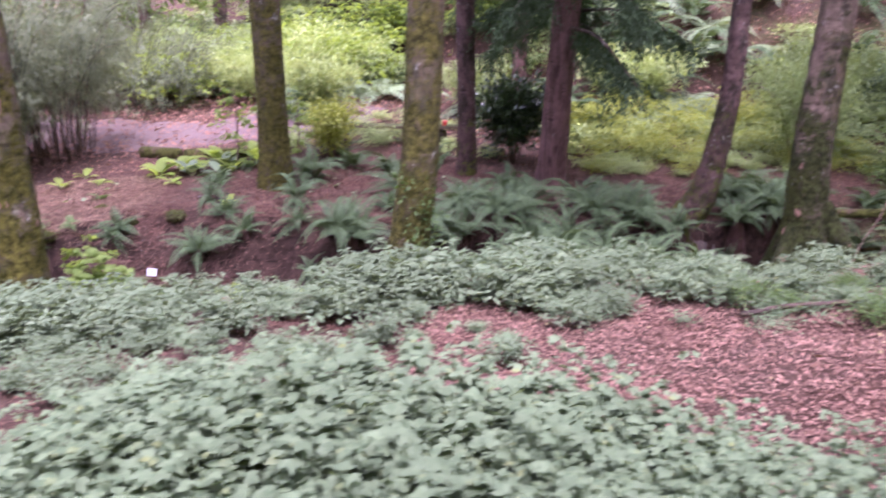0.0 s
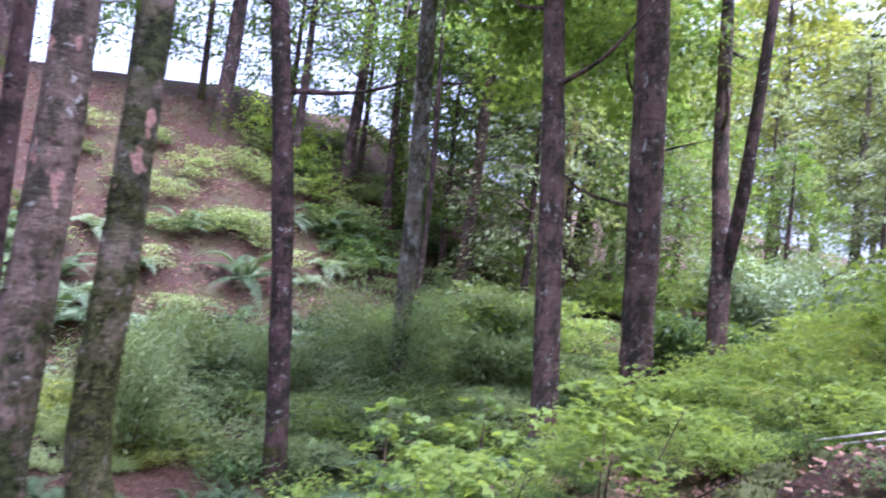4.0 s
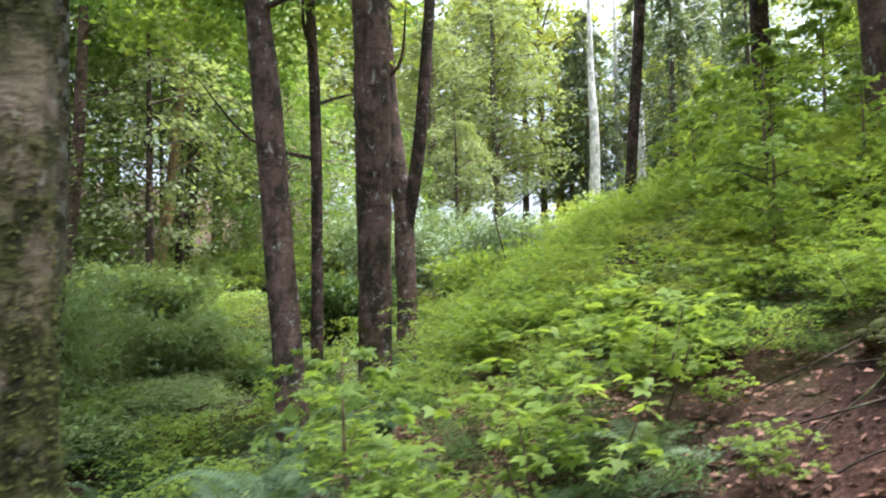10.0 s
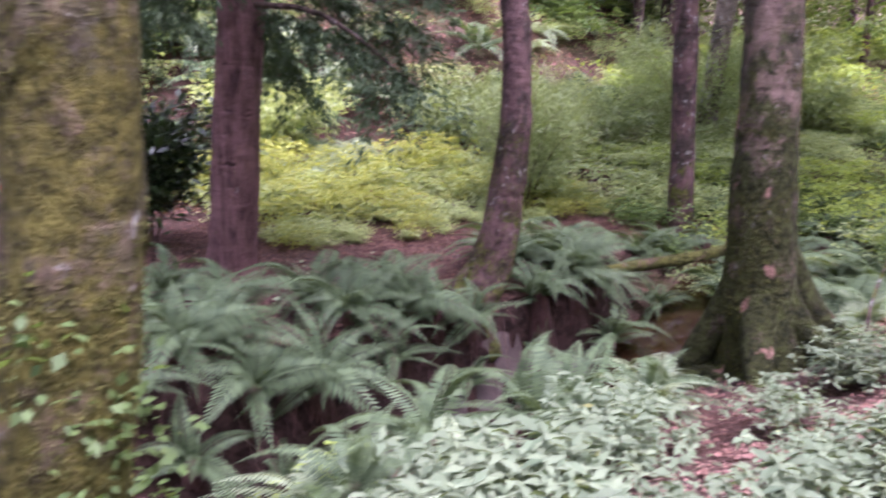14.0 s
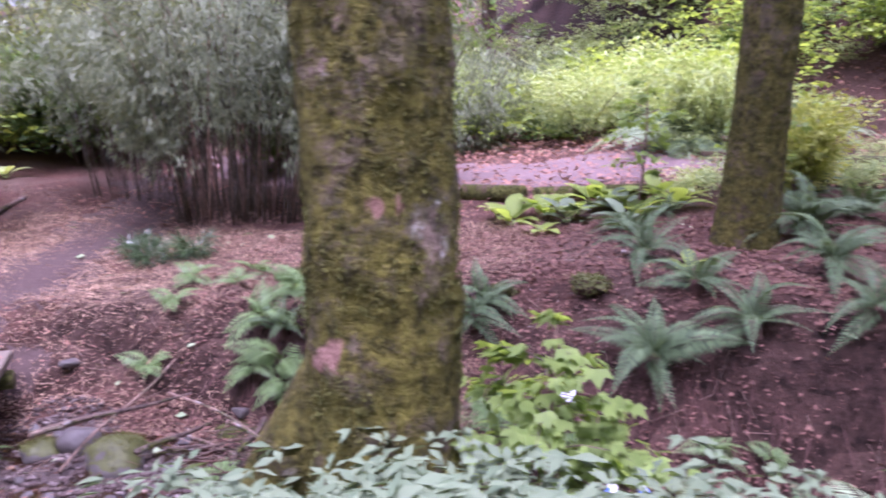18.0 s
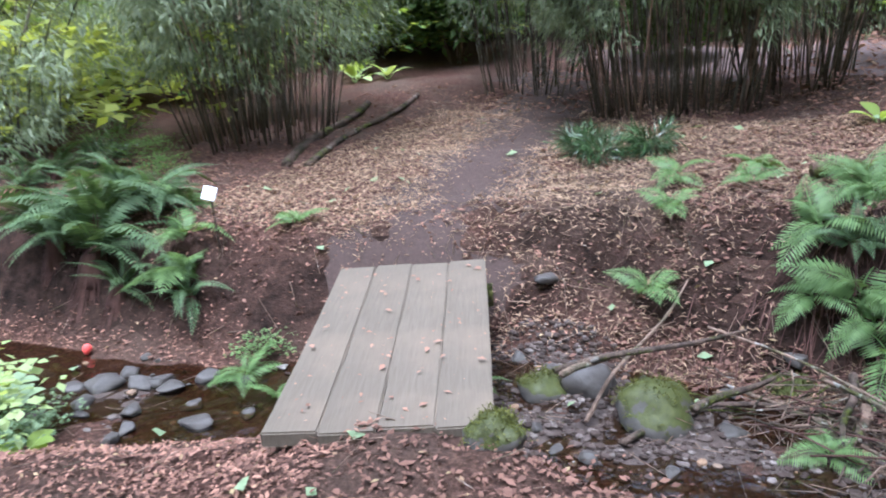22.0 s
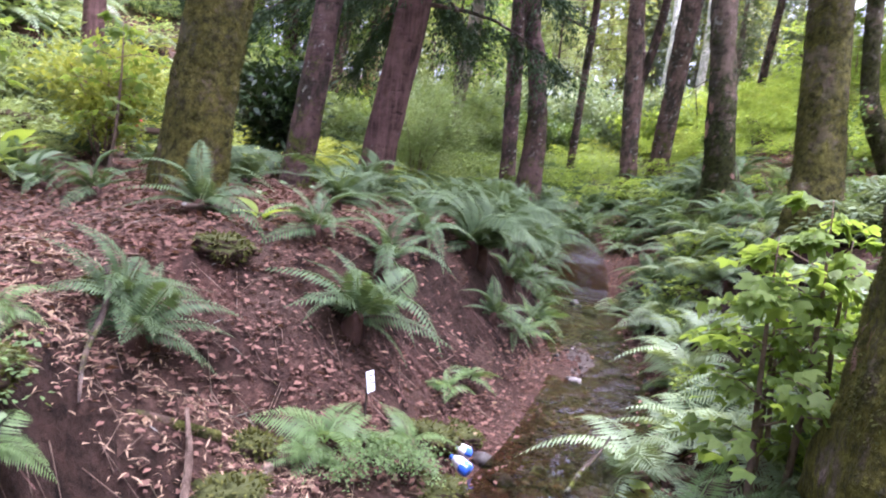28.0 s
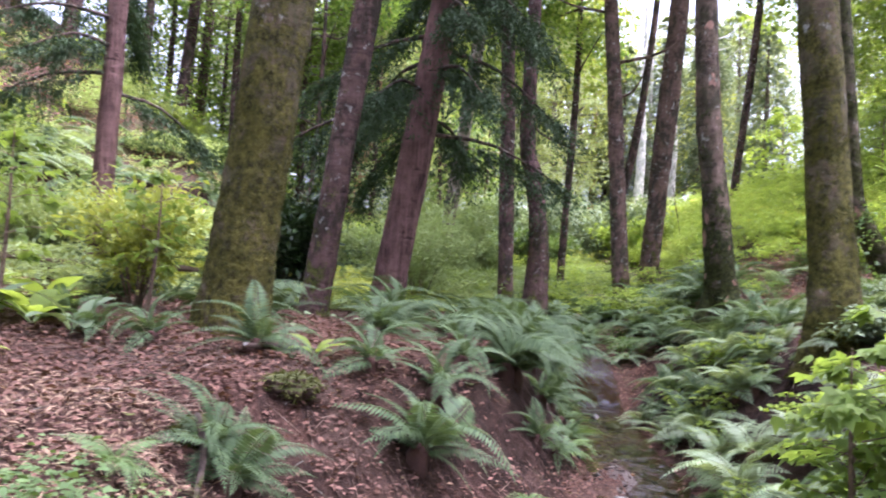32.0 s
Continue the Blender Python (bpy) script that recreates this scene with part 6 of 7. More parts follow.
# low plants over the leafy ground near the curved trunk
for k in range(70):
    x, y = g.uniform(2.6, 6.6), g.uniform(4.9, 6.4)
    if math.hypot(x - 4.55, y - 6.02) > 0.35 and math.hypot(x - 3.3, y - 4.6) > 0.7 and not (x < 3.2 and y < 5.2):
        put(("carpet", "pale", "carpet", "bramble", "carpet")[k % 5], x, y, g.uniform(0.4, 0.7), 73 * k)
for k in range(46):
    x, y = g.uniform(4.8, 7.5), g.uniform(6.4, 8.4)
    put(("carpet", "bramble", "carpet", "pale")[k % 4], x, y, g.uniform(0.3, 0.55), 79 * k)
# saplings and brambles by the right bank, seen along the brook
for k, (kind, x, y, s) in enumerate([("pale", -3.2, 8.5, 0.6), ("pale", -2.4, 7.9, 0.6),
                                     ("maple", 6.3, 5.6, 1.0), ("maple", 7.0, 5.3, 1.1), ("maple", 6.2, 6.4, 0.8), ("maple", 5.4, 6.2, 0.8), ("bramble", 5.8, 7.4, 0.9), ("bramble", 6.8, 6.6, 1.0), ("maple", 6.1, 7.6, 0.5), ("pale", 5.0, 8.5, 0.5), ("grey", 3.6, 6.5, 0.6), ("grey_b", 3.1, 6.3, 0.7),
                                     ("herb", -10.0, 7.3, 1.1), ("pale", -9.8, 7.6, 0.9), ("pale", -9.5, 7.3, 0.9), ("herb", -7.9, 6.2, 0.6), ("bramble", -12.0, 7.6, 0.8), ("bramble", -12.9, 10.2, 0.9), ("sax", -5.69, 10.5, 1.0), ("sax", -5.5, 10.42, 0.8), ("sax", -4.0, 9.75, 0.6), ("sax", -3.8, 9.68, 0.6), ("sax", -4.25, 9.8, 0.5), ("sax", -9.3, 8.85, 0.7), ("bramble", -12.2, 10.2, 0.9), ("bramble", -11.6, 9.9, 0.7), ("bramble", -13.4, 10.6, 1.1), ("pale", -12.6, 9.7, 0.8), ("bramble", -14.2, 9.9, 1.2), ("pale", -11.2, 9.7, 0.6)]):
    put(kind, x, y, s, 71 * k)
for k in range(20):
    x = g.uniform(-3.6, 2.4)
    put(("maple", "sax", "maple")[k % 3], x, float(brook_y(x)) - 0.6 - 0.8 * g.random(), g.uniform(0.35, 0.6), 71 * k)
for k in range(40):
    x, y = g.uniform(3.0, 6.0), g.uniform(4.3, 5.7)
    if math.hypot(x - 4.5, y - 6.02) > 0.45 and y > 8.2 - 1.05 * x and not (x > 5.6 and y < 5.3):
        put(("pale", "carpet", "bramble", "pale")[k % 4], x, y, g.uniform(0.45, 0.75), 73 * k)
for k, (kind, x, y, q) in enumerate([("carpet", 5.7, 4.6, 0.5), ("bramble", 5.9, 5.0, 0.4), ("carpet", 6.3, 5.1, 0.5), ("maple", 6.1, 4.7, 0.4), ("bramble", 6.7, 5.1, 0.45), ("pale", 6.4, 4.75, 0.4), ("maple", 6.9, 4.9, 0.4), ("carpet", 5.5, 5.0, 0.6), ("bramble", 5.4, 4.5, 0.4)]):
    put(kind, x, y, q, 47 * k)
# bushy slope to the east and south-east
for k in range(130):
    x, y = g.uniform(6.0, 10.5), g.uniform(2.0, 9.2)
    if math.hypot(x - 3.7, y - 4.0) < 1.9 or (y > 8.8 and x < 7) or (x < 7.2 and 3.5 < y < 5.3):
        continue
    put(("bramble", "maple", "bramble", "bramble", "bramble", "green")[k % 6], x, y, g.uniform(0.42, 0.7), 29 * k)
for k in range(130):
    x, y = g.uniform(5.6, 9.2), g.uniform(2.0, 6.4)
    if math.hypot(x - 3.8, y - 3.9) > 1.9 and not (x < 7.2 and 3.5 < y < 5.3):
        put(("bramble", "bramble", "maple", "bramble", "bramble", "bramble", "green")[k % 7], x, y, g.uniform(0.4, 0.68), 87 * k)
bush = [(("bramble", "bramble", "soft")[k % 3], g.uniform(8.0, 13.5), g.uniform(-1.0, 5.5), g.uniform(0.4, 0.6), 17 * k) for k in range(90)]
for k in range(330):
    x = 9.0 + 20 * g.random() ** 1.2
    y = g.uniform(-3.5, 1.0) + 9.2 * g.random() + 0.05 * x
    bush.append((("green", "yellow", "green", "maple", "green")[k % 5], x, y, min(1.25, g.uniform(0.5, 0.7) + 0.03 * (x - 8)), 29 * k))
for k in range(130):
    x = 6.6 + 16 * g.random()
    y = float(brook_y(x)) + g.uniform(-2.4, 4.2)
    bush.append((("bramble", "green", "soft", "bramble")[k % 4], x, y, g.uniform(0.5, 0.75) + 0.02 * (x - 6), 31 * k))
undergrowth("bright green brambles and saplings covering the valley slope", bush)
bush = []
for k in range(110):
    bush.append((("yellow", "soft", "green", "yellow")[k % 4], g.uniform(24, 46), g.uniform(3, 17), g.uniform(1.0, 1.7), 43 * k))
for k in range(130):
    x = g.uniform(14, 44)
    y = float(np.interp(x, [12, 20, 30, 44], [17.0, 17.0, 18.5, 22.0])) + 12 * g.random()
    bush.append((("bramble", "soft", "green")[k % 3], x, y, g.uniform(1.1, 2.0), 59 * k))
for k in range(70):
    bush.append((("soft", "bramble", "yellow")[k % 3], g.uniform(42, 60), g.uniform(8, 26), g.uniform(2.0, 3.2), 41 * k))
undergrowth("light green bushes along the valley bottom", bush)
# yellow green herbs in the open glade
bush = []
for k in range(170):
    y = 12.9 + 4.0 * g.random()
    bush.append(("herb" if k % 5 else "yellow", 2.6 + 5.4 * g.random(), y, g.uniform(0.7, 1.1) * float(np.interp(y, [12.9, 14.2, 15.0], [0.4, 0.75, 1.0])), 43 * k))
for k in range(60):
    bush.append((("herb", "soft", "soft")[k % 3], 9.5 * g.random() + 7.5, 13.0 + 3.4 * g.random(), g.uniform(0.7, 1.1), 43 * k))
for k in range(26):
    bush.append((("herb", "soft", "herb")[k % 3], -2.8 + 4.0 * g.random(), 13.6 + 3.2 * g.random(), g.uniform(0.45, 0.7), 83 * k))
for k in range(60):
    x = 8.0 + 9 * g.random()
    y = float(brook_y(x)) + g.uniform(1.0, 2.8)
    bush.append((("herb", "herb", "soft")[k % 3], x, y, g.uniform(0.6, 1.0), 57 * k))
undergrowth("yellow green herbs filling the open glade", bush)
bush = []
for k in range(120):
    x = g.uniform(-5, 26)
    y = float(np.interp(x, [-4, 4, 13, 26], [20.0, 18.5, 19.0, 24.5])) + 10 * g.random() ** 1.3
    bush.append((("soft", "soft", "bramble", "soft")[k % 4], x, y, g.uniform(0.7, 1.2), 59 * k))
undergrowth("soft green scrub on the leafy slope", bush)
bush = []
for k in range(110):
    a = g.uniform(0, 6.28)
    x, y = -20 + 7 * math.cos(a) * g.random() ** 0.5, 15 + 13 * math.sin(a) * g.random() ** 0.5
    bush.append((("green", "yellow", "bramble", "yellow")[k % 4], x, y, g.uniform(1.5, 2.6), 37 * k))
for k in range(150):
    bush.append((("soft", "bramble", "soft", "green")[k % 4], g.uniform(-9, 5), g.uniform(21, 36), g.uniform(1.1, 2.1), 61 * k))
for k in range(110):
    bush.append((("bramble", "soft", "bramble")[k % 3], g.uniform(-16, 4), g.uniform(35, 50), g.uniform(1.4, 2.4), 53 * k))
for k in range(80):
    bush.append((("bramble", "soft", "green")[k % 3], g.uniform(-16, -1), g.uniform(19.5, 30), g.uniform(1.3, 2.2), 97 * k))
undergrowth("sunlit bushes behind the bamboo", bush)

# ---------------------------------------------------------------- footbridge
ang = math.degrees(2.155)
bridge = thing("footbridge", "small footbridge of four weathered grey planks", "bridge", (-7.93, 8.725, -2.205), turn=ang - 90)
bw, bl = 0.2405, 2.07
for k in range(4):
    x0 = (k - 1.5) * 0.2425
    bm = bmesh.new()
    bmesh.ops.create_cube(bm, size=1)
    bmesh.ops.scale(bm, vec=(bw, bl + (0.03 if k % 2 else -0.02), 0.07), verts=bm.verts)
    bmesh.ops.subdivide_edges(bm, edges=[e for e in bm.edges if abs(e.verts[0].co.y - e.verts[1].co.y) > 1], cuts=9)
    bmesh.ops.bevel(bm, geom=[e for e in bm.edges if e.is_manifold and e.calc_face_angle(0) > 0.5], offset=0.008, segments=2, affect="EDGES")
    for vert in bm.verts:
        vert.co.z += 0.006 * noise.noise(Vector((vert.co.x * 3, vert.co.y * 1.5, k))) - 0.012 * math.cos(vert.co.y * 1.4)
        vert.co.x += 0.004 * noise.noise(Vector((k, vert.co.y * 2, 5)))
    me = bpy.data.meshes.new("plank")
    bm.to_mesh(me)
    bm.free()
    me.materials.append(M["plank"])
    part("plank", me, bridge, at=Matrix.Translation((x0, 0, 0.03)))
for y0 in (-0.86, 0.8):
    part("bearer", tube("bearer", [(-0.5, y0, -0.1), (0, y0, -0.1), (0.52, y0, -0.1)], [0.075, 0.08, 0.075], M["log_moss"], 10, 9, 0.1, seed=3), bridge, "mossy log bearer")


g = np.random.default_rng(77)
bx, by = g.uniform(-0.46, 0.46, 150), g.uniform(-1.0, 1.0, 150)
ba = g.uniform(0, 6.28, 150)
V, Q = leaf_arrays(np.stack([bx, by, g.uniform(0.066, 0.078, 150)], 1), np.stack([np.cos(ba), np.sin(ba), 0 * ba], 1), 0.01 + 0.05 * g.random(150) ** 2.5, 0.5, 0.15, 1, g)
ob = new("leaf_specks", quick_mesh("leaf_specks", V, Q, M["litter"]))
ob.matrix_basis = bridge.matrix_basis
tagged(ob, "specks of dead leaf on the planks", "fallen leaves", kind="stuff")


# ---------------------------------------------------------------- stones, cushions, logs, sticks
def stone(name, r, material, seed, squash=0.65, detail=3):
    bm = bmesh.new()
    bmesh.ops.create_icosphere(bm, subdivisions=detail, radius=1)
    h = np.random.default_rng(seed)
    cuts = [(Vector(unit(h.normal(0, 1, 3))), h.uniform(0.35, 0.7)) for c in range(13)]
    for q in bm.verts:
        n1 = noise.noise(q.co * 1.1 + Vector((seed * 3.1, 0, 0)))
        n2 = noise.noise(q.co * 3.2 + Vector((0, seed, 0)))
        n3 = noise.noise(q.co * 8 + Vector((seed, 0, 3)))
        q.co *= 1 + 0.36 * n1 + 0.14 * n2 + (0.1 * n2 + 0.16 * n3 if name == "moss_cushion" else 0.0)
        if name == "rock" and squash < 0.75:
            for d, far in cuts:
                over = q.co.dot(d) - far
                if over > 0:
                    q.co -= d * over * 0.85
        q.co *= r
        q.co.z *= squash
    me = bpy.data.meshes.new(name)
    bm.to_mesh(me)
    bm.free()
    me.materials.append(material)
    me.polygons.foreach_set("use_smooth", [True] * len(me.polygons))
    return me


def put_stone(name, label, category, x, y, r, material, seed, squash=0.65, up=0.0, turn=0):
    ob = new(name, stone(name, r, M[material], seed, squash, 4 if name == "moss_cushion" else 3))
    ob.matrix_basis = pose(x, y, ground_z(x, y) + r * squash * (0.0 if name == "moss_cushion" else 0.3) + up, 0, 0, turn)
    if name == "moss_cushion":
        h = np.random.default_rng(seed + 900)
        pick = h.integers(0, len(ob.data.vertices), 900)
        P = np.array([tuple(q.co) for q in ob.data.vertices])[pick]
        V, Q = leaf_arrays(P, unit(P) + h.normal(0, 0.5, P.shape), h.uniform(0.012, 0.034, len(P)), 0.5, 0.6, 1, h)
        tagged(part("moss", quick_mesh("moss", V, Q, M["moss_tuft"]), ob, "tufts of green moss"), kind="stuff")
    if material == "rock_moss":
        h = np.random.default_rng(seed + 900)
        P = np.array([tuple(q.co) for q in ob.data.vertices])
        keep = np.array([q.normal.z + 0.8 * noise.noise(q.co * 9 + Vector((seed, 0, 0))) for q in ob.data.vertices]) > 0.5
        P = P[keep][h.integers(0, int(keep.sum()), 1100)] + h.normal(0, 0.012, (1100, 3))
        V, Q = leaf_arrays(P, unit(P) + h.normal(0, 0.5, P.shape), h.uniform(0.006, 0.018, len(P)), 0.5, 0.6, 1, h)
        tagged(part("moss", quick_mesh("moss", V, Q, M["moss_tuft"]), ob, "ragged cap of green moss"), kind="stuff")
    return tagged(ob, label, category)


for k, (x, y, r, m, sq) in enumerate([(-6.72, 9.3, 0.2, "rock_moss", 0.85), (-7.4, 9.32, 0.13, "rock_moss", 0.75), (-7.2, 9.5, 0.18, "rock", 0.75), (-7.5, 9.6, 0.1, "rock", 0.6), (-7.75, 10.1, 0.12, "rock", 0.6), (-6.2, 10.1, 0.13, "rock", 0.5),
                                      (-6.35, 9.35, 0.12, "rock", 0.6), (-6.5, 8.4, 0.1, "rock", 0.5), (-6.3, 8.25, 0.09, "rock", 0.5), (-6.93, 8.1, 0.12, "rock_moss", 0.9), (-9.0, 8.1, 0.14, "rock", 0.5), (-9.25, 8.25, 0.12, "rock", 0.5), (-9.5, 8.0, 0.12, "rock", 0.5),
                                      (-8.85, 8.35, 0.1, "rock", 0.5), (-9.7, 8.3, 0.13, "rock", 0.5), (-1.0, 8.72, 0.14, "rock", 0.6), (-0.2, 9.1, 0.1, "rock", 0.6), (0.2, 9.75, 0.14, "rock", 0.6), (0.75, 9.3, 0.13, "rock_moss", 0.6), (1.3, 9.9, 0.13, "rock", 0.6), (1.7, 9.5, 0.14, "rock_moss", 0.6), (2.3, 9.75, 0.14, "rock", 0.6), (0.4, 9.2, 0.11, "rock", 0.6), (-9.76, 8.22, 0.15, "rock", 0.6), (-9.55, 8.33, 0.14, "rock", 0.7), (-9.97, 8.1, 0.17, "rock", 0.6), (-9.42, 8.5, 0.11, "rock", 0.7), (-9.9, 7.92, 0.15, "rock", 0.5), (-10.2, 8.0, 0.12, "rock", 0.6), (-3.05, 9.5, 0.07, "rock", 0.8), (-3.2, 9.35, 0.06, "rock", 0.8)]):
    r = r * 0.85 if m == "rock" else r
    put_stone("rock", "rounded brook rock coated in green moss" if m == "rock_moss" else "wet dark grey brook rock", "rock", x, y, r, m, k, sq, turn=40 * k)
gs = np.random.default_rng(77)
for k in range(64):
    x = gs.uniform(-10.2, -5.9) if k < 46 else gs.uniform(-5.0, 2.5)
    y = float(brook_y(x)) + gs.choice([-1, 1]) * float(brook_w(x)) * gs.uniform(0.35, 1.15)
    if -8.75 < x < -7.55 and k < 46:
        y = float(brook_y(x)) + gs.choice([-1, 1]) * (float(brook_w(x)) + 0.1)
    put_stone("rock", "small wet brook stone among gravel", "rock", x, y, 0.025 + 0.065 * gs.random() ** 2, ("rock", "rock", "rock_pale" if x > -9.2 else "rock", "rock")[k % 4], 200 + k, gs.uniform(0.45, 0.75), turn=33 * k)
for k, (x, y, r, sq) in enumerate([(-5.69, 10.45, 0.26, 0.9), (-5.36, 10.5, 0.2, 0.9), (-4.3, 10.2, 0.17, 0.7), (-5.09, 10.05, 0.27, 0.8), (-5.5, 10.2, 0.25, 0.7), (-4.6, 10.1, 0.25, 0.6), (-3.3, 9.75, 0.25, 0.6), (-2.9, 9.7, 0.22, 0.6), (-6.2, 10.0, 0.25, 0.6), (-4.3, 9.62, 0.3, 0.45), (-3.95, 9.55, 0.28, 0.45), (-3.65, 9.6, 0.25, 0.5), (-5.0, 11.6, 0.13, 0.6), (-4.3, 10.95, 0.2, 0.7), (-3.6, 10.9, 0.25, 0.6)]):
    put_stone("moss_cushion", "soft green moss cushion on the bank", "moss", x, y, r * 0.62, "tussock", 60 + k, sq * 0.75, turn=50 * k)


for k, (x, y, r) in enumerate([(6.5, 4.0, 0.2), (6.25, 3.72, 0.22), (6.85, 4.05, 0.18), (7.15, 3.95, 0.18), (6.05, 3.5, 0.18)]):
    put_stone("moss_cushion", "mossy brow of turf over the bare soil", "moss", x, y, r, "tussock", 90 + k, 0.55, -0.03, 60 * k)


def log(name, label, a, b, r, material, seed, category="log", bend=0.05, ends=None, sides=14):
    a, b = np.array(a, float), np.array(b, float)
    mid = (a + b) / 2
    t = thing(name, label, category, tuple(mid))
    la, lb = a - mid, b - mid
    L = np.linalg.norm(lb - la)
    perp = np.array([-(lb - la)[1], (lb - la)[0], 0]) / L
    part("stem", tube("stem", [la, la * 0.4 + perp * bend * L * 0.5, lb * 0.4 - perp * bend * L * 0.3, lb], [r, r * 0.96, r * 0.92, r * 0.86] if ends is None else ends, M[material], sides, 16, 0.12, seed=seed), t)
    return t


def on(x, y, up=0.0):
    return (x, y, ground_z(x, y) + up)


log("mossy_log", "cut mossy log lying in a stack on the leafy path", on(3.42, 4.5, 0.05), on(3.66, 4.22, 0.05), 0.055, "log_green", 1)
log("mossy_log", "cut mossy log on top of the stack", on(3.45, 4.56, 0.14), on(3.7, 4.3, 0.14), 0.05, "log_green", 3)
log("brown_log", "reddish brown cut log with moss along its top", on(3.5, 3.6, 0.045), on(4.0, 3.44, 0.045), 0.055, "log_red", 13)
log("mossy_log", "mossy log beside the stack on the leafy path", on(3.9, 4.72, 0.05), on(4.45, 4.3, 0.05), 0.055, "log_red", 14)
log("mossy_log", "cut mossy log lying in a stack on the leafy path", on(4.0, 5.3, 0.05), on(4.9, 5.15, 0.05), 0.055, "log_moss", 2)
log("mossy_log", "mossy log at the back of the stack", on(4.63, 5.07, 0.05), on(5.4, 4.96, 0.05), 0.06, "log_moss", 4)
for q in range(7):
    log("silver_log", "bleached split branch with long silvery fibres", (6.9 + 0.02 * q, 3.96 - 0.03 * q, 1.12 + 0.012 * (q % 3)), (8.6 + 0.06 * q, 3.44 - 0.05 * q, 1.3 + 0.02 * (q % 3)), 0.008, "silver", 6 + q, "log", 0.02, [0.003, 0.008, 0.01, 0.008], 8)
for q, (x, y, x2, y2, z2) in enumerate([(6.3, 4.2, 6.55, 4.75, 0.02), (6.6, 4.15, 6.2, 4.6, 0.03), (6.85, 4.2, 7.0, 4.85, 0.02), (6.45, 4.1, 6.9, 4.5, 0.12), (6.15, 4.0, 6.05, 4.6, 0.02)]):
    log("root", "bare root hanging out of the soil cut", on(x, y, 0.12), on(x2, y2, z2), 0.006, "twig_dark", 60 + q, "root", 0.16, [0.007, 0.006, 0.005, 0.002], 6)
log("fallen_log", "mossy log lying across the brook", (5.0, 11.0, -1.5), (7.4, 10.6, -1.25), 0.07, "log_moss", 7)
log("edge_log", "dark log edging the gravel path", on(-5.5, 14.66, 0.08), on(-4.65, 14.25, 0.08), 0.11, "log_moss", 8)
log("edge_log", "mossy log edging the gravel path", on(-4.5, 14.15, 0.06), on(-3.2, 13.75, 0.06), 0.09, "log_moss", 18)
log("edge_log", "dark branch edging the leafy track", on(-10.9, 10.75, 0.03), on(-11.9, 13.15, 0.03), 0.045, "twig_dark", 9)
log("edge_log", "dark branch edging the leafy track", on(-10.66, 10.8, 0.02), on(-11.6, 13.8, 0.03), 0.032, "twig_dark", 10)
log("cut_log", "short brown cut log on the bank", on(-6.35, 11.0, 0.08), on(-5.95, 11.2, 0.08), 0.055, "log_moss", 11)
log("stump", "short split stake in the brook bed", on(-5.62, 10.0, -0.1), on(-5.58, 10.05, 0.22), 0.045, "twig", 12, "stump")
stk = [(on(-7.0, 9.05, 0.06), on(-6.88, 10.26, 0.06), 0.018, "twig"), (on(-6.77, 8.96, 0.04), on(-6.5, 9.52, 0.05), 0.024, "twig_dark"), (on(-6.5, 9.52, 0.05), on(-5.68, 9.81, 0.05), 0.02, "twig_dark"), (on(-6.51, 9.79, 0.05), on(-5.02, 9.05, 0.05), 0.014, "twig"), (on(-6.17, 9.63, 0.05), on(-5.54, 9.42, 0.06), 0.013, "twig"), (on(-5.82, 9.78, 0.05), on(-5.8, 9.44, 0.05), 0.045, "twig"), (on(-5.05, 9.95, 0.06), on(-4.55, 10.35, 0.08), 0.03, "twig"), ((-7.15, 9.0, -2.35), (-6.4, 9.75, -2.28), 0.028, "twig_dark"), ((-6.6, 9.75, -2.3), (-5.0, 9.2, -2.45), 0.013, "twig"), ((-6.5, 9.2, -2.5), (-6.2, 9.65, -2.45), 0.035, "twig_dark"), ((-6.0, 9.6, -2.4), (-5.2, 9.2, -2.5), 0.02, "twig"),
       ((-4.36, 10.08, -2.3), (-4.97, 9.94, -2.48), 0.036, "twig"), ((-4.85, 9.79, -2.52), (-5.06, 9.72, -2.55), 0.03, "twig"), ((-4.43, 10.28, -2.2), (-4.73, 10.48, -2.05), 0.04, "log_moss"), ((-5.9, 9.9, -2.5), (-5.85, 9.3, -2.56), 0.035, "twig_dark"), ((-4.4, 10.9, -1.6), (-5.0, 10.45, -1.95), 0.022, "twig_dark"), ((-3.4, 11.3, -1.38), (-1.7, 10.9, -1.5), 0.025, "twig_dark"),
       ((-3.15, 11.6, -1.3), (-2.4, 10.6, -1.7), 0.02, "twig_dark"), ((-3.3, 9.0, -2.55), (-2.9, 8.85, -2.35), 0.02, "twig_dark"), ((4.65, 7.75, -1.15), (5.75, 8.1, -0.05), 0.016, "twig_dark"), ((4.3, 7.4, -0.95), (4.75, 7.75, -0.35), 0.016, "twig"), ((5.2, 6.9, -0.7), (5.5, 7.3, -0.3), 0.012, "twig"),
       ((2.4, 5.4, -0.6), (3.7, 5.6, -0.5), 0.03, "twig_dark"), ((-7.05, 8.9, -2.3), (-7.0, 9.4, -2.4), 0.03, "twig"), ((17.5, 8.6, 1.2), (17.2, 8.9, 2.9), 0.03, "twig_dark"), ((17.2, 8.9, 2.5), (17.6, 8.0, 3.2), 0.02, "twig_dark")]
for k, (a, b, r, m) in enumerate(stk):
    log("stick", "bare fallen stick lying on the brook bank", a, b, r * 0.7, m, 20 + k, "stick", 0.06, [r * 0.7, r * 0.65, r * 0.5, r * 0.25], 7)

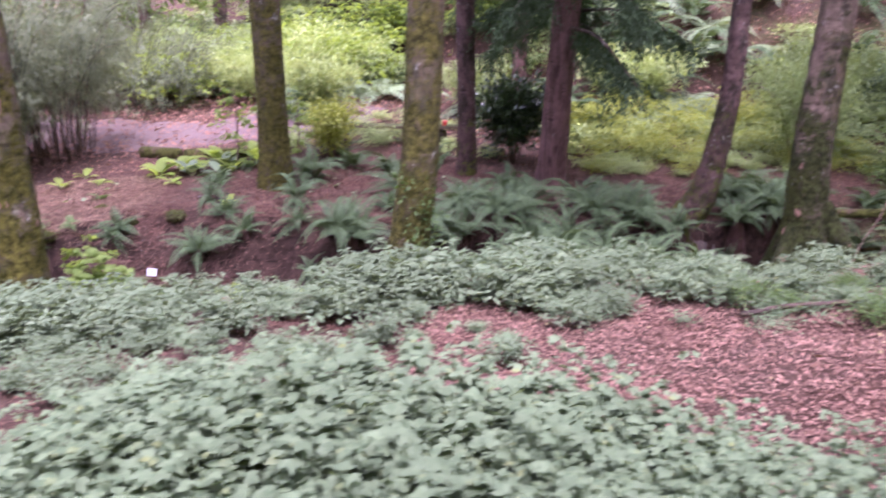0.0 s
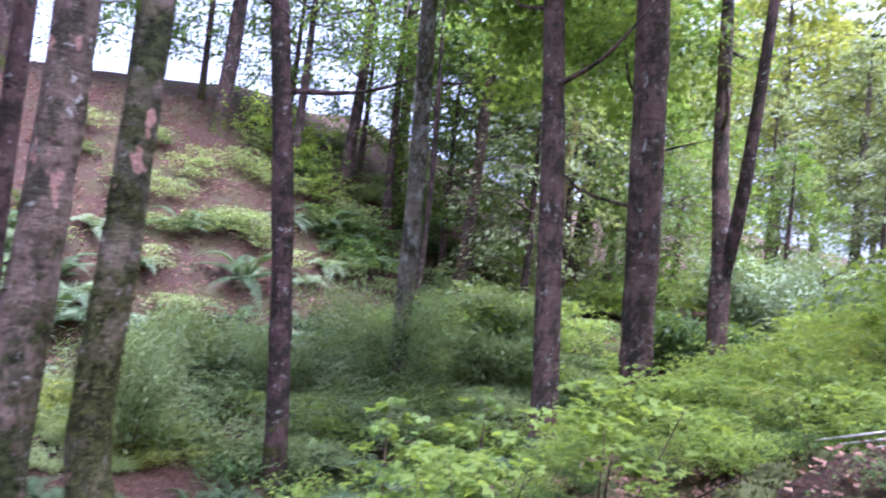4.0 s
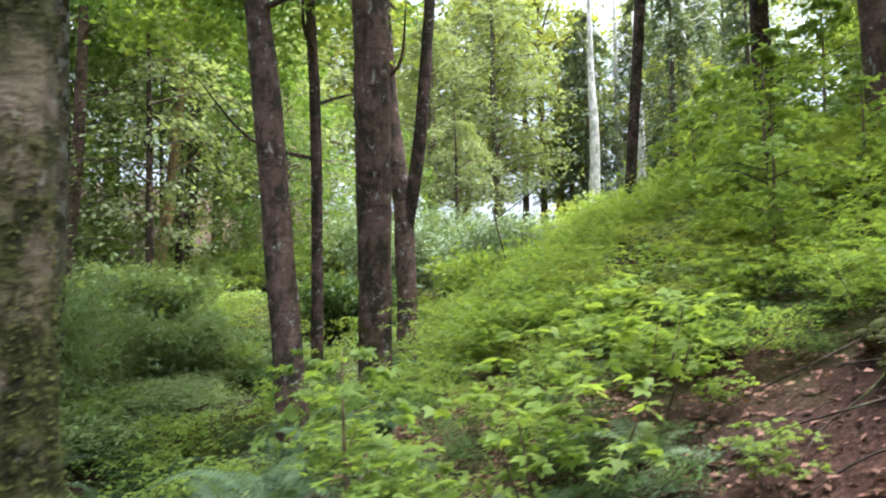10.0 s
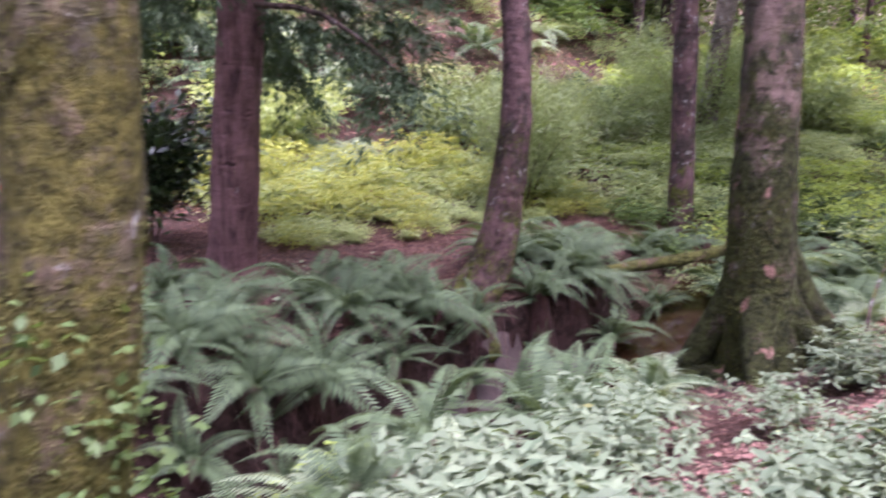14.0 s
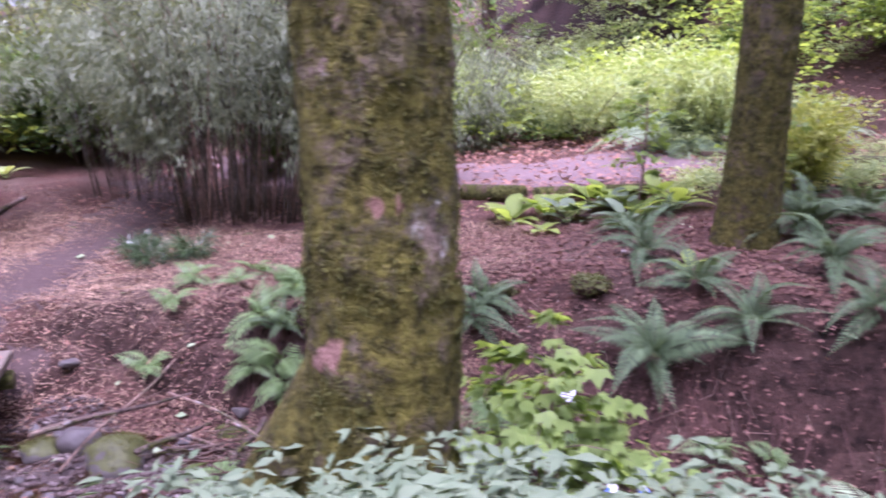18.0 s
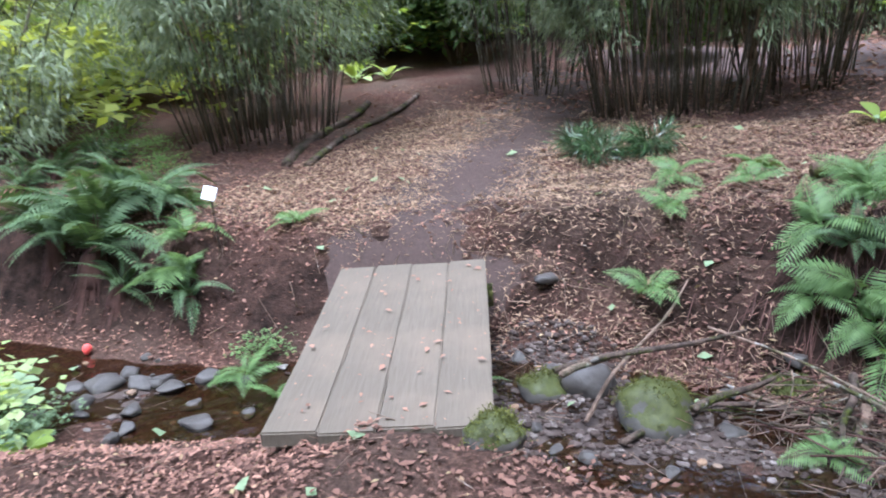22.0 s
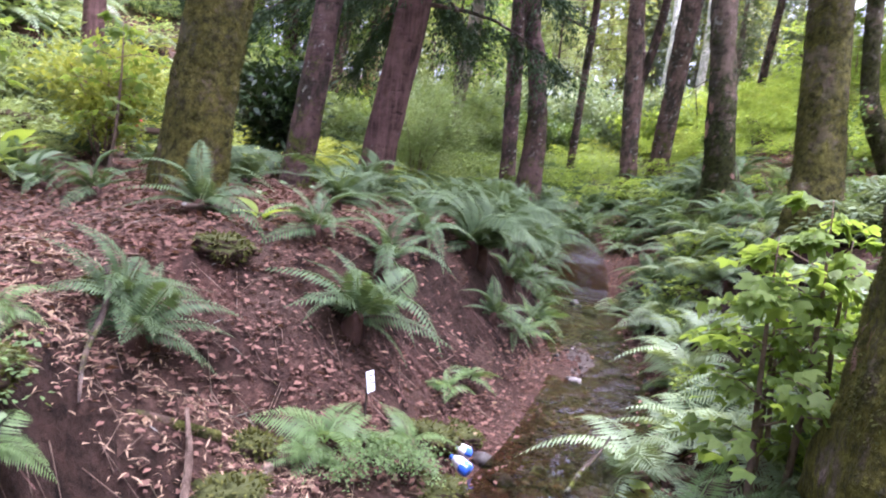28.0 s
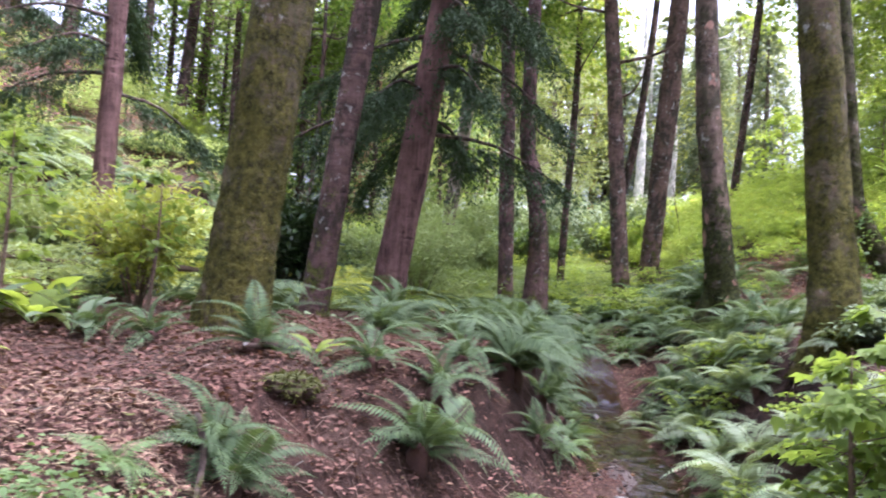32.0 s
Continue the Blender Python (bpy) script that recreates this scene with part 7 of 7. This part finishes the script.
# heap of flood twigs on the gravel
g = np.random.default_rng(91)
heap = thing("twig_heap", "tangle of brown flood twigs on the brook gravel", "twigs", on(-5.3, 9.75))
for k in range(210):
    a, L = g.normal(0.35, 0.7), g.uniform(0.15, 0.65)
    c = np.array([g.normal(-0.1, 0.55), g.normal(-0.1, 0.24), g.uniform(0.02, 0.12)])
    d = np.array([math.cos(a), math.sin(a), g.normal(0, 0.12)]) * L / 2
    part("twig", tube("twig", [c - d, c - d * 0.3 + g.normal(0, 0.02, 3), c + d * 0.4 + g.normal(0, 0.025, 3), c + d], [0.0055, 0.005, 0.004, 0.002], M[("twig_dark", "twig", "twig_dark", "root")[k % 4]], 5, 5, 0.1, seed=k), heap)

# plant labels on stakes


def plant_label(x, y, h, turn, tip, wide=0.13):
    t = thing("plant_label", "white plant label card on a thin stake", "sign", on(x, y), "plant labels", turn)
    part("stake", tube("stake", [(0, 0, -0.1), (0, 0, h * 0.5), (0, 0, h)], [0.007, 0.007, 0.006], M["twig_dark"], 6, 4, 0.0), t)
    bm = bmesh.new()
    bmesh.ops.create_cube(bm, size=1)
    bmesh.ops.scale(bm, vec=(wide, 0.006, 0.1), verts=bm.verts)
    bmesh.ops.bevel(bm, geom=bm.edges[:], offset=0.002, segments=1, affect="EDGES")
    me = bpy.data.meshes.new("card")
    bm.to_mesh(me)
    bm.free()
    me.materials.append(M["card"])
    card = part("card", me, t, at=Matrix.Translation((0, -0.012, h + 0.02)) @ Matrix.Rotation(radians(tip), 4, "X") @ Matrix.Rotation(radians(8), 4, "Y"))
    bars = [[(-0.05, -0.004, zz), (0.05 - 0.02 * (q % 2), -0.004, zz), (0.05 - 0.02 * (q % 2), -0.004, zz + 0.006), (-0.05, -0.004, zz + 0.006)] for q, zz in enumerate((0.025, 0.008, -0.01, -0.028))]
    part("print", mesh_of("print", [p for b in bars for p in b], [(4 * q, 4 * q + 1, 4 * q + 2, 4 * q + 3) for q in range(4)], M["rock"]), card, "faint grey lines of print")


plant_label(-3.69, 9.96, 0.16, 8, -12, 0.125)
plant_label(-10.02, 9.21, 0.42, 10, -25)

# litter by the water
for k, (x, y, s) in enumerate([(-3.36, 9.5, 0.68), (-3.14, 9.56, 0.58)]):
    t = thing("plastic_bottle", "crumpled blue and white plastic bottle at the water's edge", "litter", (x, y, float(brook_z(x)) + 0.05), "plastic bottles", 60 * k, s)
    t.matrix_basis = pose(x, y, float(brook_z(x)) + 0.1, 68, 14, 150 + 50 * k) @ Matrix.Scale(s, 4)
    part("body", tube("body", [(0, 0, 0), (0.01, 0, 0.05), (0.02, 0.01, 0.1), (0.035, 0.02, 0.14)], [0.05, 0.055, 0.05, 0.02], M["white_plastic"], 12, 8, 0.12, seed=k), t)
    part("wrapper", tube("wrapper", [(-0.002, 0.0, -0.01), (0.005, 0.0, 0.03), (0.01, 0.0, 0.06)], [0.053, 0.059, 0.056], M["blue"], 12, 7, 0.2, seed=k + 4), t, "bright blue wrapper")
    part("cap", tube("cap", [(0.035, 0.02, 0.135), (0.037, 0.021, 0.15), (0.04, 0.022, 0.165)], [0.018, 0.018, 0.017], M["blue"], 10, 4, 0.0), t)
ob = new("red_scrap", stone("red_scrap", 0.034, M["red"], 4, 1.2, 2))
ob.matrix_basis = pose(-10.6, 8.36, ground_z(-10.6, 8.36) + 0.05)
tagged(ob, "small red plastic scrap beside the brook", "litter")

# mossy plank bench
bench = thing("bench", "low plank bench with yellow green moss on log feet", "bench", on(-0.85, 14.85), turn=-5)
bm = bmesh.new()
bmesh.ops.create_cube(bm, size=1)
bmesh.ops.scale(bm, vec=(3.5, 0.3, 0.055), verts=bm.verts)
bmesh.ops.subdivide_edges(bm, edges=[e for e in bm.edges if abs(e.verts[0].co.x - e.verts[1].co.x) > 1], cuts=14)
bmesh.ops.bevel(bm, geom=[e for e in bm.edges if e.calc_face_angle(0) > 0.5], offset=0.012, segments=2, affect="EDGES")
for q in bm.verts:
    q.co.z += 0.02 * noise.noise(q.co * 2.5) - 0.012 * math.cos(q.co.x * 2)
seat_me = bpy.data.meshes.new("seat")
bm.to_mesh(seat_me)
bm.free()
seat_me.materials.append(M["bench_moss"])
part("seat", seat_me, bench, "plank seat under yellow green moss", Matrix.Translation((0, 0, 0.33)))
for k, (bx, label, m) in enumerate([(1.15, "small red plant pot on the mossy bench", "red"), (0.75, "small pale block on the mossy bench", "white_plastic")]):
    t = thing("plant_pot" if k == 0 else "block", label, "pot" if k == 0 else "block", tuple(bench.matrix_basis @ Vector((bx, 0, 0.35))))
    part("body", tube("body", [(0, 0, 0), (0, 0, 0.05), (0, 0, 0.1)], [0.04, 0.048, 0.055], M[m], 10, 5, 0.04, seed=k), t)
for x in (-1.1, -0.35, 0.4, 1.1):
    part("foot", tube("foot", [(x, 0, -0.1), (x + 0.02, 0, 0.1), (x, 0, 0.27)], [0.1, 0.09, 0.085], M["bark_dark"], 10, 6, 0.1, seed=int(x * 9)), bench)

# ---------------------------------------------------------------- broad leaved plants


def broad_plant(place, n, size, leaf, label, seed, aspect=0.6, lift=0.6):
    g = np.random.default_rng(seed)
    t = thing("broad_leaved_plant", label, "plant", place)
    for k in range(n):
        a, L = 6.283 * k / n + g.normal(0, 0.3), size * g.uniform(0.7, 1.15)
        V, Q = [], []
        N = 7
        for i in range(N):
            u = i / (N - 1)
            w = L * aspect * 0.5 * math.sin(math.pi * (0.06 + 0.92 * u)) ** 0.75
            x, z = L * (0.25 + u) * math.cos(lift * (1 - 0.5 * u)), L * (lift * (0.3 + u) - 0.75 * u * u * lift)
            V += [(x, -w, z + 0.12 * w), (x, 0, z - 0.06 * w), (x, w, z + 0.12 * w)]
        for i in range(N - 1):
            for j in (0, 1):
                b = 3 * i + j
                Q.append((b, b + 1, b + 4, b + 3))
        part("leaf", quick_mesh("leaf", np.array(V), np.array(Q), M[leaf]), t, at=Matrix.Rotation(a, 4, "Z") @ Matrix.Rotation(radians(g.uniform(-25, 12)), 4, "Y"))
        part("stalk", tube("stalk", [(0, 0, -0.05), (0.12 * L * math.cos(a), 0.12 * L * math.sin(a), 0.1 * L), (0.27 * L * math.cos(a), 0.27 * L * math.sin(a), L * lift * 0.3)], [0.006, 0.006, 0.004], M["leaf_soft"], 5, 4, 0.0), t)
    return t


for k, (x, y, n, s, leaf, lab) in enumerate([(-13.4, 14.6, 7, 0.36, "leaf_lime", "skunk cabbage with large yellow green leaves"), (-13.0, 14.9, 6, 0.3, "leaf_lime", "skunk cabbage with large yellow green leaves"), (-13.8, 15.1, 6, 0.34, "leaf_bright", "skunk cabbage with large bright leaves"),
                                             (-4.6, 13.0, 7, 0.34, "leaf_bright", "broad leaved plant with bright upright leaves"), (-4.0, 12.9, 8, 0.32, "leaf_grey", "broad leaved plant with pale mottled leaves"), (-3.5, 13.1, 7, 0.32, "leaf_grey", "broad leaved plant with pale mottled leaves"), (-3.8, 13.6, 7, 0.34, "leaf_bright", "broad leaved plant with bright leaves"), (-3.1, 13.6, 7, 0.33, "leaf_bright", "broad leaved plant with bright leaves"),
                                             (-4.2, 12.5, 6, 0.22, "leaf_bright", "young broad leaved plant"), (-4.3, 13.3, 9, 0.36, "leaf_bright", "broad leaved plant with bright upright leaves"), (-3.9, 13.25, 9, 0.34, "leaf_bright", "broad leaved plant with bright upright leaves"), (-3.6, 13.4, 9, 0.34, "leaf_bright", "broad leaved plant with bright leaves"), (-2.9, 13.2, 8, 0.32, "leaf_bright", "broad leaved plant with bright leaves"), (-3.3, 12.9, 8, 0.3, "leaf_bright", "broad leaved plant with bright leaves"), (-4.8, 13.4, 7, 0.26, "leaf_bright", "young broad leaved plant with bright leaves"), (-5.6, 12.9, 5, 0.2, "leaf_bright", "young broad leaved plant with round leaves"), (-6.2, 12.8, 5, 0.22, "leaf_bright", "young broad leaved plant with round leaves"), (-6.0, 13.3, 5, 0.2, "leaf_bright", "young broad leaved plant with round leaves"), (-3.4, 12.5, 6, 0.26, "leaf_grey", "broad leaved plant with pale leaves"),
                                             (-10.3, 7.7, 7, 0.17, "leaf_fern_pale", "butterbur with round pale leaves at the brook edge"), (-10.6, 7.8, 7, 0.16, "leaf_fern_pale", "butterbur with round pale leaves at the brook edge"), (-10.2, 7.35, 6, 0.17, "leaf_fern_pale", "butterbur with round pale leaves at the brook edge"), (-9.3, 7.3, 6, 0.15, "leaf_bright", "low leafy plant at the brook edge"),
                                             (-5.5, 9.95, 5, 0.13, "leaf_bright", "small clump of bright leaves"), (-2.9, 11.1, 5, 0.2, "leaf_bright", "young broad leaved plant"), (-3.1, 8.6, 6, 0.15, "leaf_bright", "bright leafy plant on the bank")]):
    broad_plant(on(x, y), n, s, leaf, lab, 400 + k, 0.75 if s < 0.2 else 0.55)
for k, (x, y) in enumerate([(-8.1, 11.7), (-7.75, 11.95), (-8.4, 11.9), (-12.6, 9.9)]):
    soft_bush(on(x, y), 0.22, 0.22, 500, "tuft of dark grassy leaves beside the track", "leaf_dark", 500 + k, 0.16, 0.06, 5)

# ---------------------------------------------------------------- loose leaves, pebbles, roots: uncountable small stuff


def scatter(n, xr, yr, gen, keep=lambda x, y: np.ones(len(x), bool)):
    x, y = gen.uniform(*xr, n), gen.uniform(*yr, n)
    k = keep(x, y)
    return x[k], y[k]


def litter(name, n, xr, yr, size, aspect, material, label, seed, keep, up=0.012):
    g = np.random.default_rng(seed)
    x, y = scatter(n, xr, yr, g, keep)
    ok = np.hypot(lay(x + 0.06, y) - lay(x - 0.06, y), lay(x, y + 0.06) - lay(x, y - 0.06)) / 0.12 < g.uniform(0.75, 1.4, len(x))
    x, y = x[ok], y[ok]
    z = np.array([ground_z(a, b) for a, b in zip(x, y)]) + g.uniform(0.004, 2 * up, len(x))
    a = g.uniform(0, 6.28, len(x))
    D = np.stack([np.cos(a), np.sin(a), g.normal(0, 0.25, len(x))], 1)
    V, Q = leaf_arrays(np.stack([x, y, z], 1), D, g.uniform(0.5, 1.4, len(x)) * size, aspect, 0.35, 1, g)
    tagged(new(name, quick_mesh(name, V, Q, material)), label, "fallen leaves", kind="stuff")


dry = lambda x, y: (np.abs(y - brook_y(x)) > brook_w(x) + 0.05) & (((x + 7.5) / 0.5) ** 2 + ((y - 9.6) / 0.34) ** 2 > 1.0 - 0.8 * (x * 77.7 % 1.0) ** 2)
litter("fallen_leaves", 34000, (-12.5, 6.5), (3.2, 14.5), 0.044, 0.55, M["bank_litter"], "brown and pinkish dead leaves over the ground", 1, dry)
litter("fallen_leaves", 44000, (0.0, 5.2), (2.4, 7.2), 0.024, 0.5, M["path_litter"], "brown dead leaves on the leafy path", 2, dry)
litter("bamboo_litter", 46000, (-10.8, -4.2), (9.6, 13.2), 0.052, 0.14, M["straw"], "dry straw coloured bamboo leaves on the track", 3, lambda x, y: dry(x, y) & (np.abs(x + 8.75 + 0.24 * (y - 10.3)) > 0.45 * (x * 137.3 % 1.0)))
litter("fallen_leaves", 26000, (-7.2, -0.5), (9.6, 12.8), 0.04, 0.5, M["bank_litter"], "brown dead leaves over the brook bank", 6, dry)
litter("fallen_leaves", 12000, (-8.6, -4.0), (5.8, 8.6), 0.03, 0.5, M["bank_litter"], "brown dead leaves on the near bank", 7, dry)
litter("green_leaves", 260, (-11.0, 4.0), (6.0, 13.0), 0.085, 0.8, M["leaf_fern_pale"], "single pale fallen leaves", 4, lambda x, y: np.ones(len(x), bool), 0.03)
litter("path_leaves", 5000, (-11, -1.5), (13.5, 18.5), 0.06, 0.55, M["litter"], "brown dead leaves strewn on the gravel path", 8, lambda x, y: np.ones(len(x), bool), 0.04)
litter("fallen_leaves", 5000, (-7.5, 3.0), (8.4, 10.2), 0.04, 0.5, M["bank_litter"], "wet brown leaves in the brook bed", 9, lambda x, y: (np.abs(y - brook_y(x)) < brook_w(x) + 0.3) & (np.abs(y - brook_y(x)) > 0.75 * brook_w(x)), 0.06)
litter("slope_leaves", 40000, (-8, 26), (14.5, 31), 0.1, 0.55, M["litter"], "brown dead leaves on the slope", 5, lambda x, y: np.ones(len(x), bool), 0.06)
litter("fallen_leaves", 12000, (5.8, 11.0), (1.5, 10.0), 0.05, 0.55, M["litter"], "brown dead leaves under the brambles", 10, dry, 0.02)
litter("track_leaves", 7000, (-10.6, -7.5), (9.4, 15.0), 0.04, 0.3, M["straw"], "dry leaves trodden into the track", 11, lambda x, y: dry(x, y) & (np.abs(x + 8.75 + 0.24 * (y - 10.3)) > 0.35 * (x * 91.7 % 1.0)), 0.03)
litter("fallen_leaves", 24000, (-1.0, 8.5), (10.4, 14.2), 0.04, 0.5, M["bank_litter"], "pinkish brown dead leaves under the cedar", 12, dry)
litter("fallen_leaves", 16000, (-13.0, -7.4), (6.8, 10.3), 0.034, 0.4, M["litter"], "dead leaves on the bank beside the footbridge", 13, dry)
litter("fallen_leaves", 16000, (4.4, 10.0), (5.4, 10.0), 0.04, 0.5, M["litter"], "brown dead leaves round the mossy trunks", 14, dry)

# gravel of the brook bed
g = np.random.default_rng(55)
bm = bmesh.new()
bmesh.ops.create_icosphere(bm, subdivisions=1, radius=1)
sv = np.array([q.co[:] for q in bm.verts])
sf = [tuple(w.index for w in q.verts) for q in bm.faces]
bm.free()
pv, pf = [], []
for k in range(13000):
    x = g.uniform(-10.5, 4.0) if k % 3 == 0 else g.uniform(-8.0, -1.5)
    y = float(brook_y(x)) + g.uniform(-1, 1) * (float(brook_w(x)) + 0.12)
    r = 0.006 + 0.022 * g.random() ** 3
    pt = sv * r * g.uniform(0.7, 1.3, 3) * np.array([1.2, 1, 0.6]) + np.array([x, y, bed_z(x, y) + 0.3 * r])
    pf += [tuple(i + len(pv) for i in q) for q in sf]
    pv += pt.tolist()
for k in range(1900):
    a, q = g.uniform(0, 6.28), g.random() ** 0.6
    x, y, r = -7.5 + 0.52 * q * math.cos(a), 9.6 + 0.36 * q * math.sin(a), 0.006 + 0.022 * g.random() ** 3
    pt = sv * r * g.uniform(0.7, 1.3, 3) * np.array([1.2, 1, 0.7]) + np.array([x, y, ground_z(x, y) + 0.3 * r])
    pf += [tuple(i + len(pv) for i in q) for q in sf]
    pv += pt.tolist()
tagged(new("gravel", mesh_of("gravel", pv, pf, M["pebble"])), "wet brown and grey pebbles in the brook bed", "gravel", kind="stuff")

# loose twigs over the banks
tw_v, tw_q = [], []
for k in range(3200):
    x, y = (g.uniform(-12, 6), g.uniform(5.5, 14)) if k < 2200 else (g.uniform(-8.5, -3.5), g.uniform(9.3, 11.8)) if k < 2600 else (g.normal(-5.4, 0.5), g.normal(9.6, 0.25))
    a, L = g.uniform(0, 6.28), g.uniform(0.06, 0.26)
    c, s, z = math.cos(a), math.sin(a), ground_z(x, y) + 0.015
    x2, y2 = x + c * L, y + s * L
    z2, w = ground_z(x2, y2) + 0.02 + 0.04 * g.random(), 0.0028
    b = len(tw_v)
    tw_v += [(x - s * w, y + c * w, z), (x + s * w, y - c * w, z), (x, y, z + 1.7 * w), (x2 - s * w * 0.5, y2 + c * w * 0.5, z2), (x2 + s * w * 0.5, y2 - c * w * 0.5, z2), (x2, y2, z2 + w)]
    tw_q += [(b, b + 1, b + 4, b + 3), (b + 1, b + 2, b + 5, b + 4), (b + 2, b, b + 3, b + 5)]
tagged(new("loose_twigs", quick_mesh("loose_twigs", np.array(tw_v), np.array(tw_q), M["twig"])), "thin broken twigs over the leaf litter", "twigs", kind="stuff")

# rootlets that hang down the cut banks
rv, rq = [], []
for k in range(420):
    x = g.uniform(-7.0, 6.0)
    d = float(brook_w(x)) + g.uniform(0.12, 0.75)
    y = float(brook_y(x)) + (d if g.random() < 0.75 else -d)
    z, L, w = ground_z(x, y) + 0.03, g.uniform(0.08, 0.24), 0.003
    y2 = y - math.copysign(0.16 + 0.1 * g.random(), y - float(brook_y(x)))
    z2 = max(ground_z(x, y2) + 0.03, z - L)
    x2 = x + g.normal(0, 0.05)
    b = len(rv)
    rv += [(x - w, y, z), (x + w, y, z), (x2 + w, y2, z2), (x2 - w, y2, z2)]
    rq.append((b, b + 1, b + 2, b + 3))
tagged(new("rootlets", quick_mesh("rootlets", np.array(rv), np.array(rq), M["root"])), "reddish rootlets hanging on the cut brook banks", "roots", kind="stuff")

# dead fern stalks that trail down the north bank
sv, sq = [], []
for k in range(170):
    x = g.choice([-6.05, -3.4, -2.9, -1.0, 0.45, 2.0]) + g.normal(0, 0.13)
    y = float(brook_y(x)) + float(brook_w(x)) + g.uniform(0.45, 1.0)
    w, drift, up = g.uniform(0.0015, 0.0035), g.normal(0, 0.035), g.uniform(0.01, 0.05)
    for q in range(int(g.integers(4, 8))):
        b = len(sv)
        z, z2 = ground_z(x, y) + up, ground_z(x + drift, y - 0.07) + up
        sv += [(x - w, y, z), (x + w, y, z), (x + drift + w, y - 0.07, z2), (x + drift - w, y - 0.07, z2)]
        sq.append((b, b + 1, b + 2, b + 3))
        x, y, drift, up = x + drift, y - 0.07, drift + g.normal(0, 0.02), up * 0.9
tagged(new("dead_stalks", quick_mesh("dead_stalks", np.array(sv), np.array(sq), M["root"])), "brown dead fern stalks trailing down the bank", "dead stalks", kind="stuff")
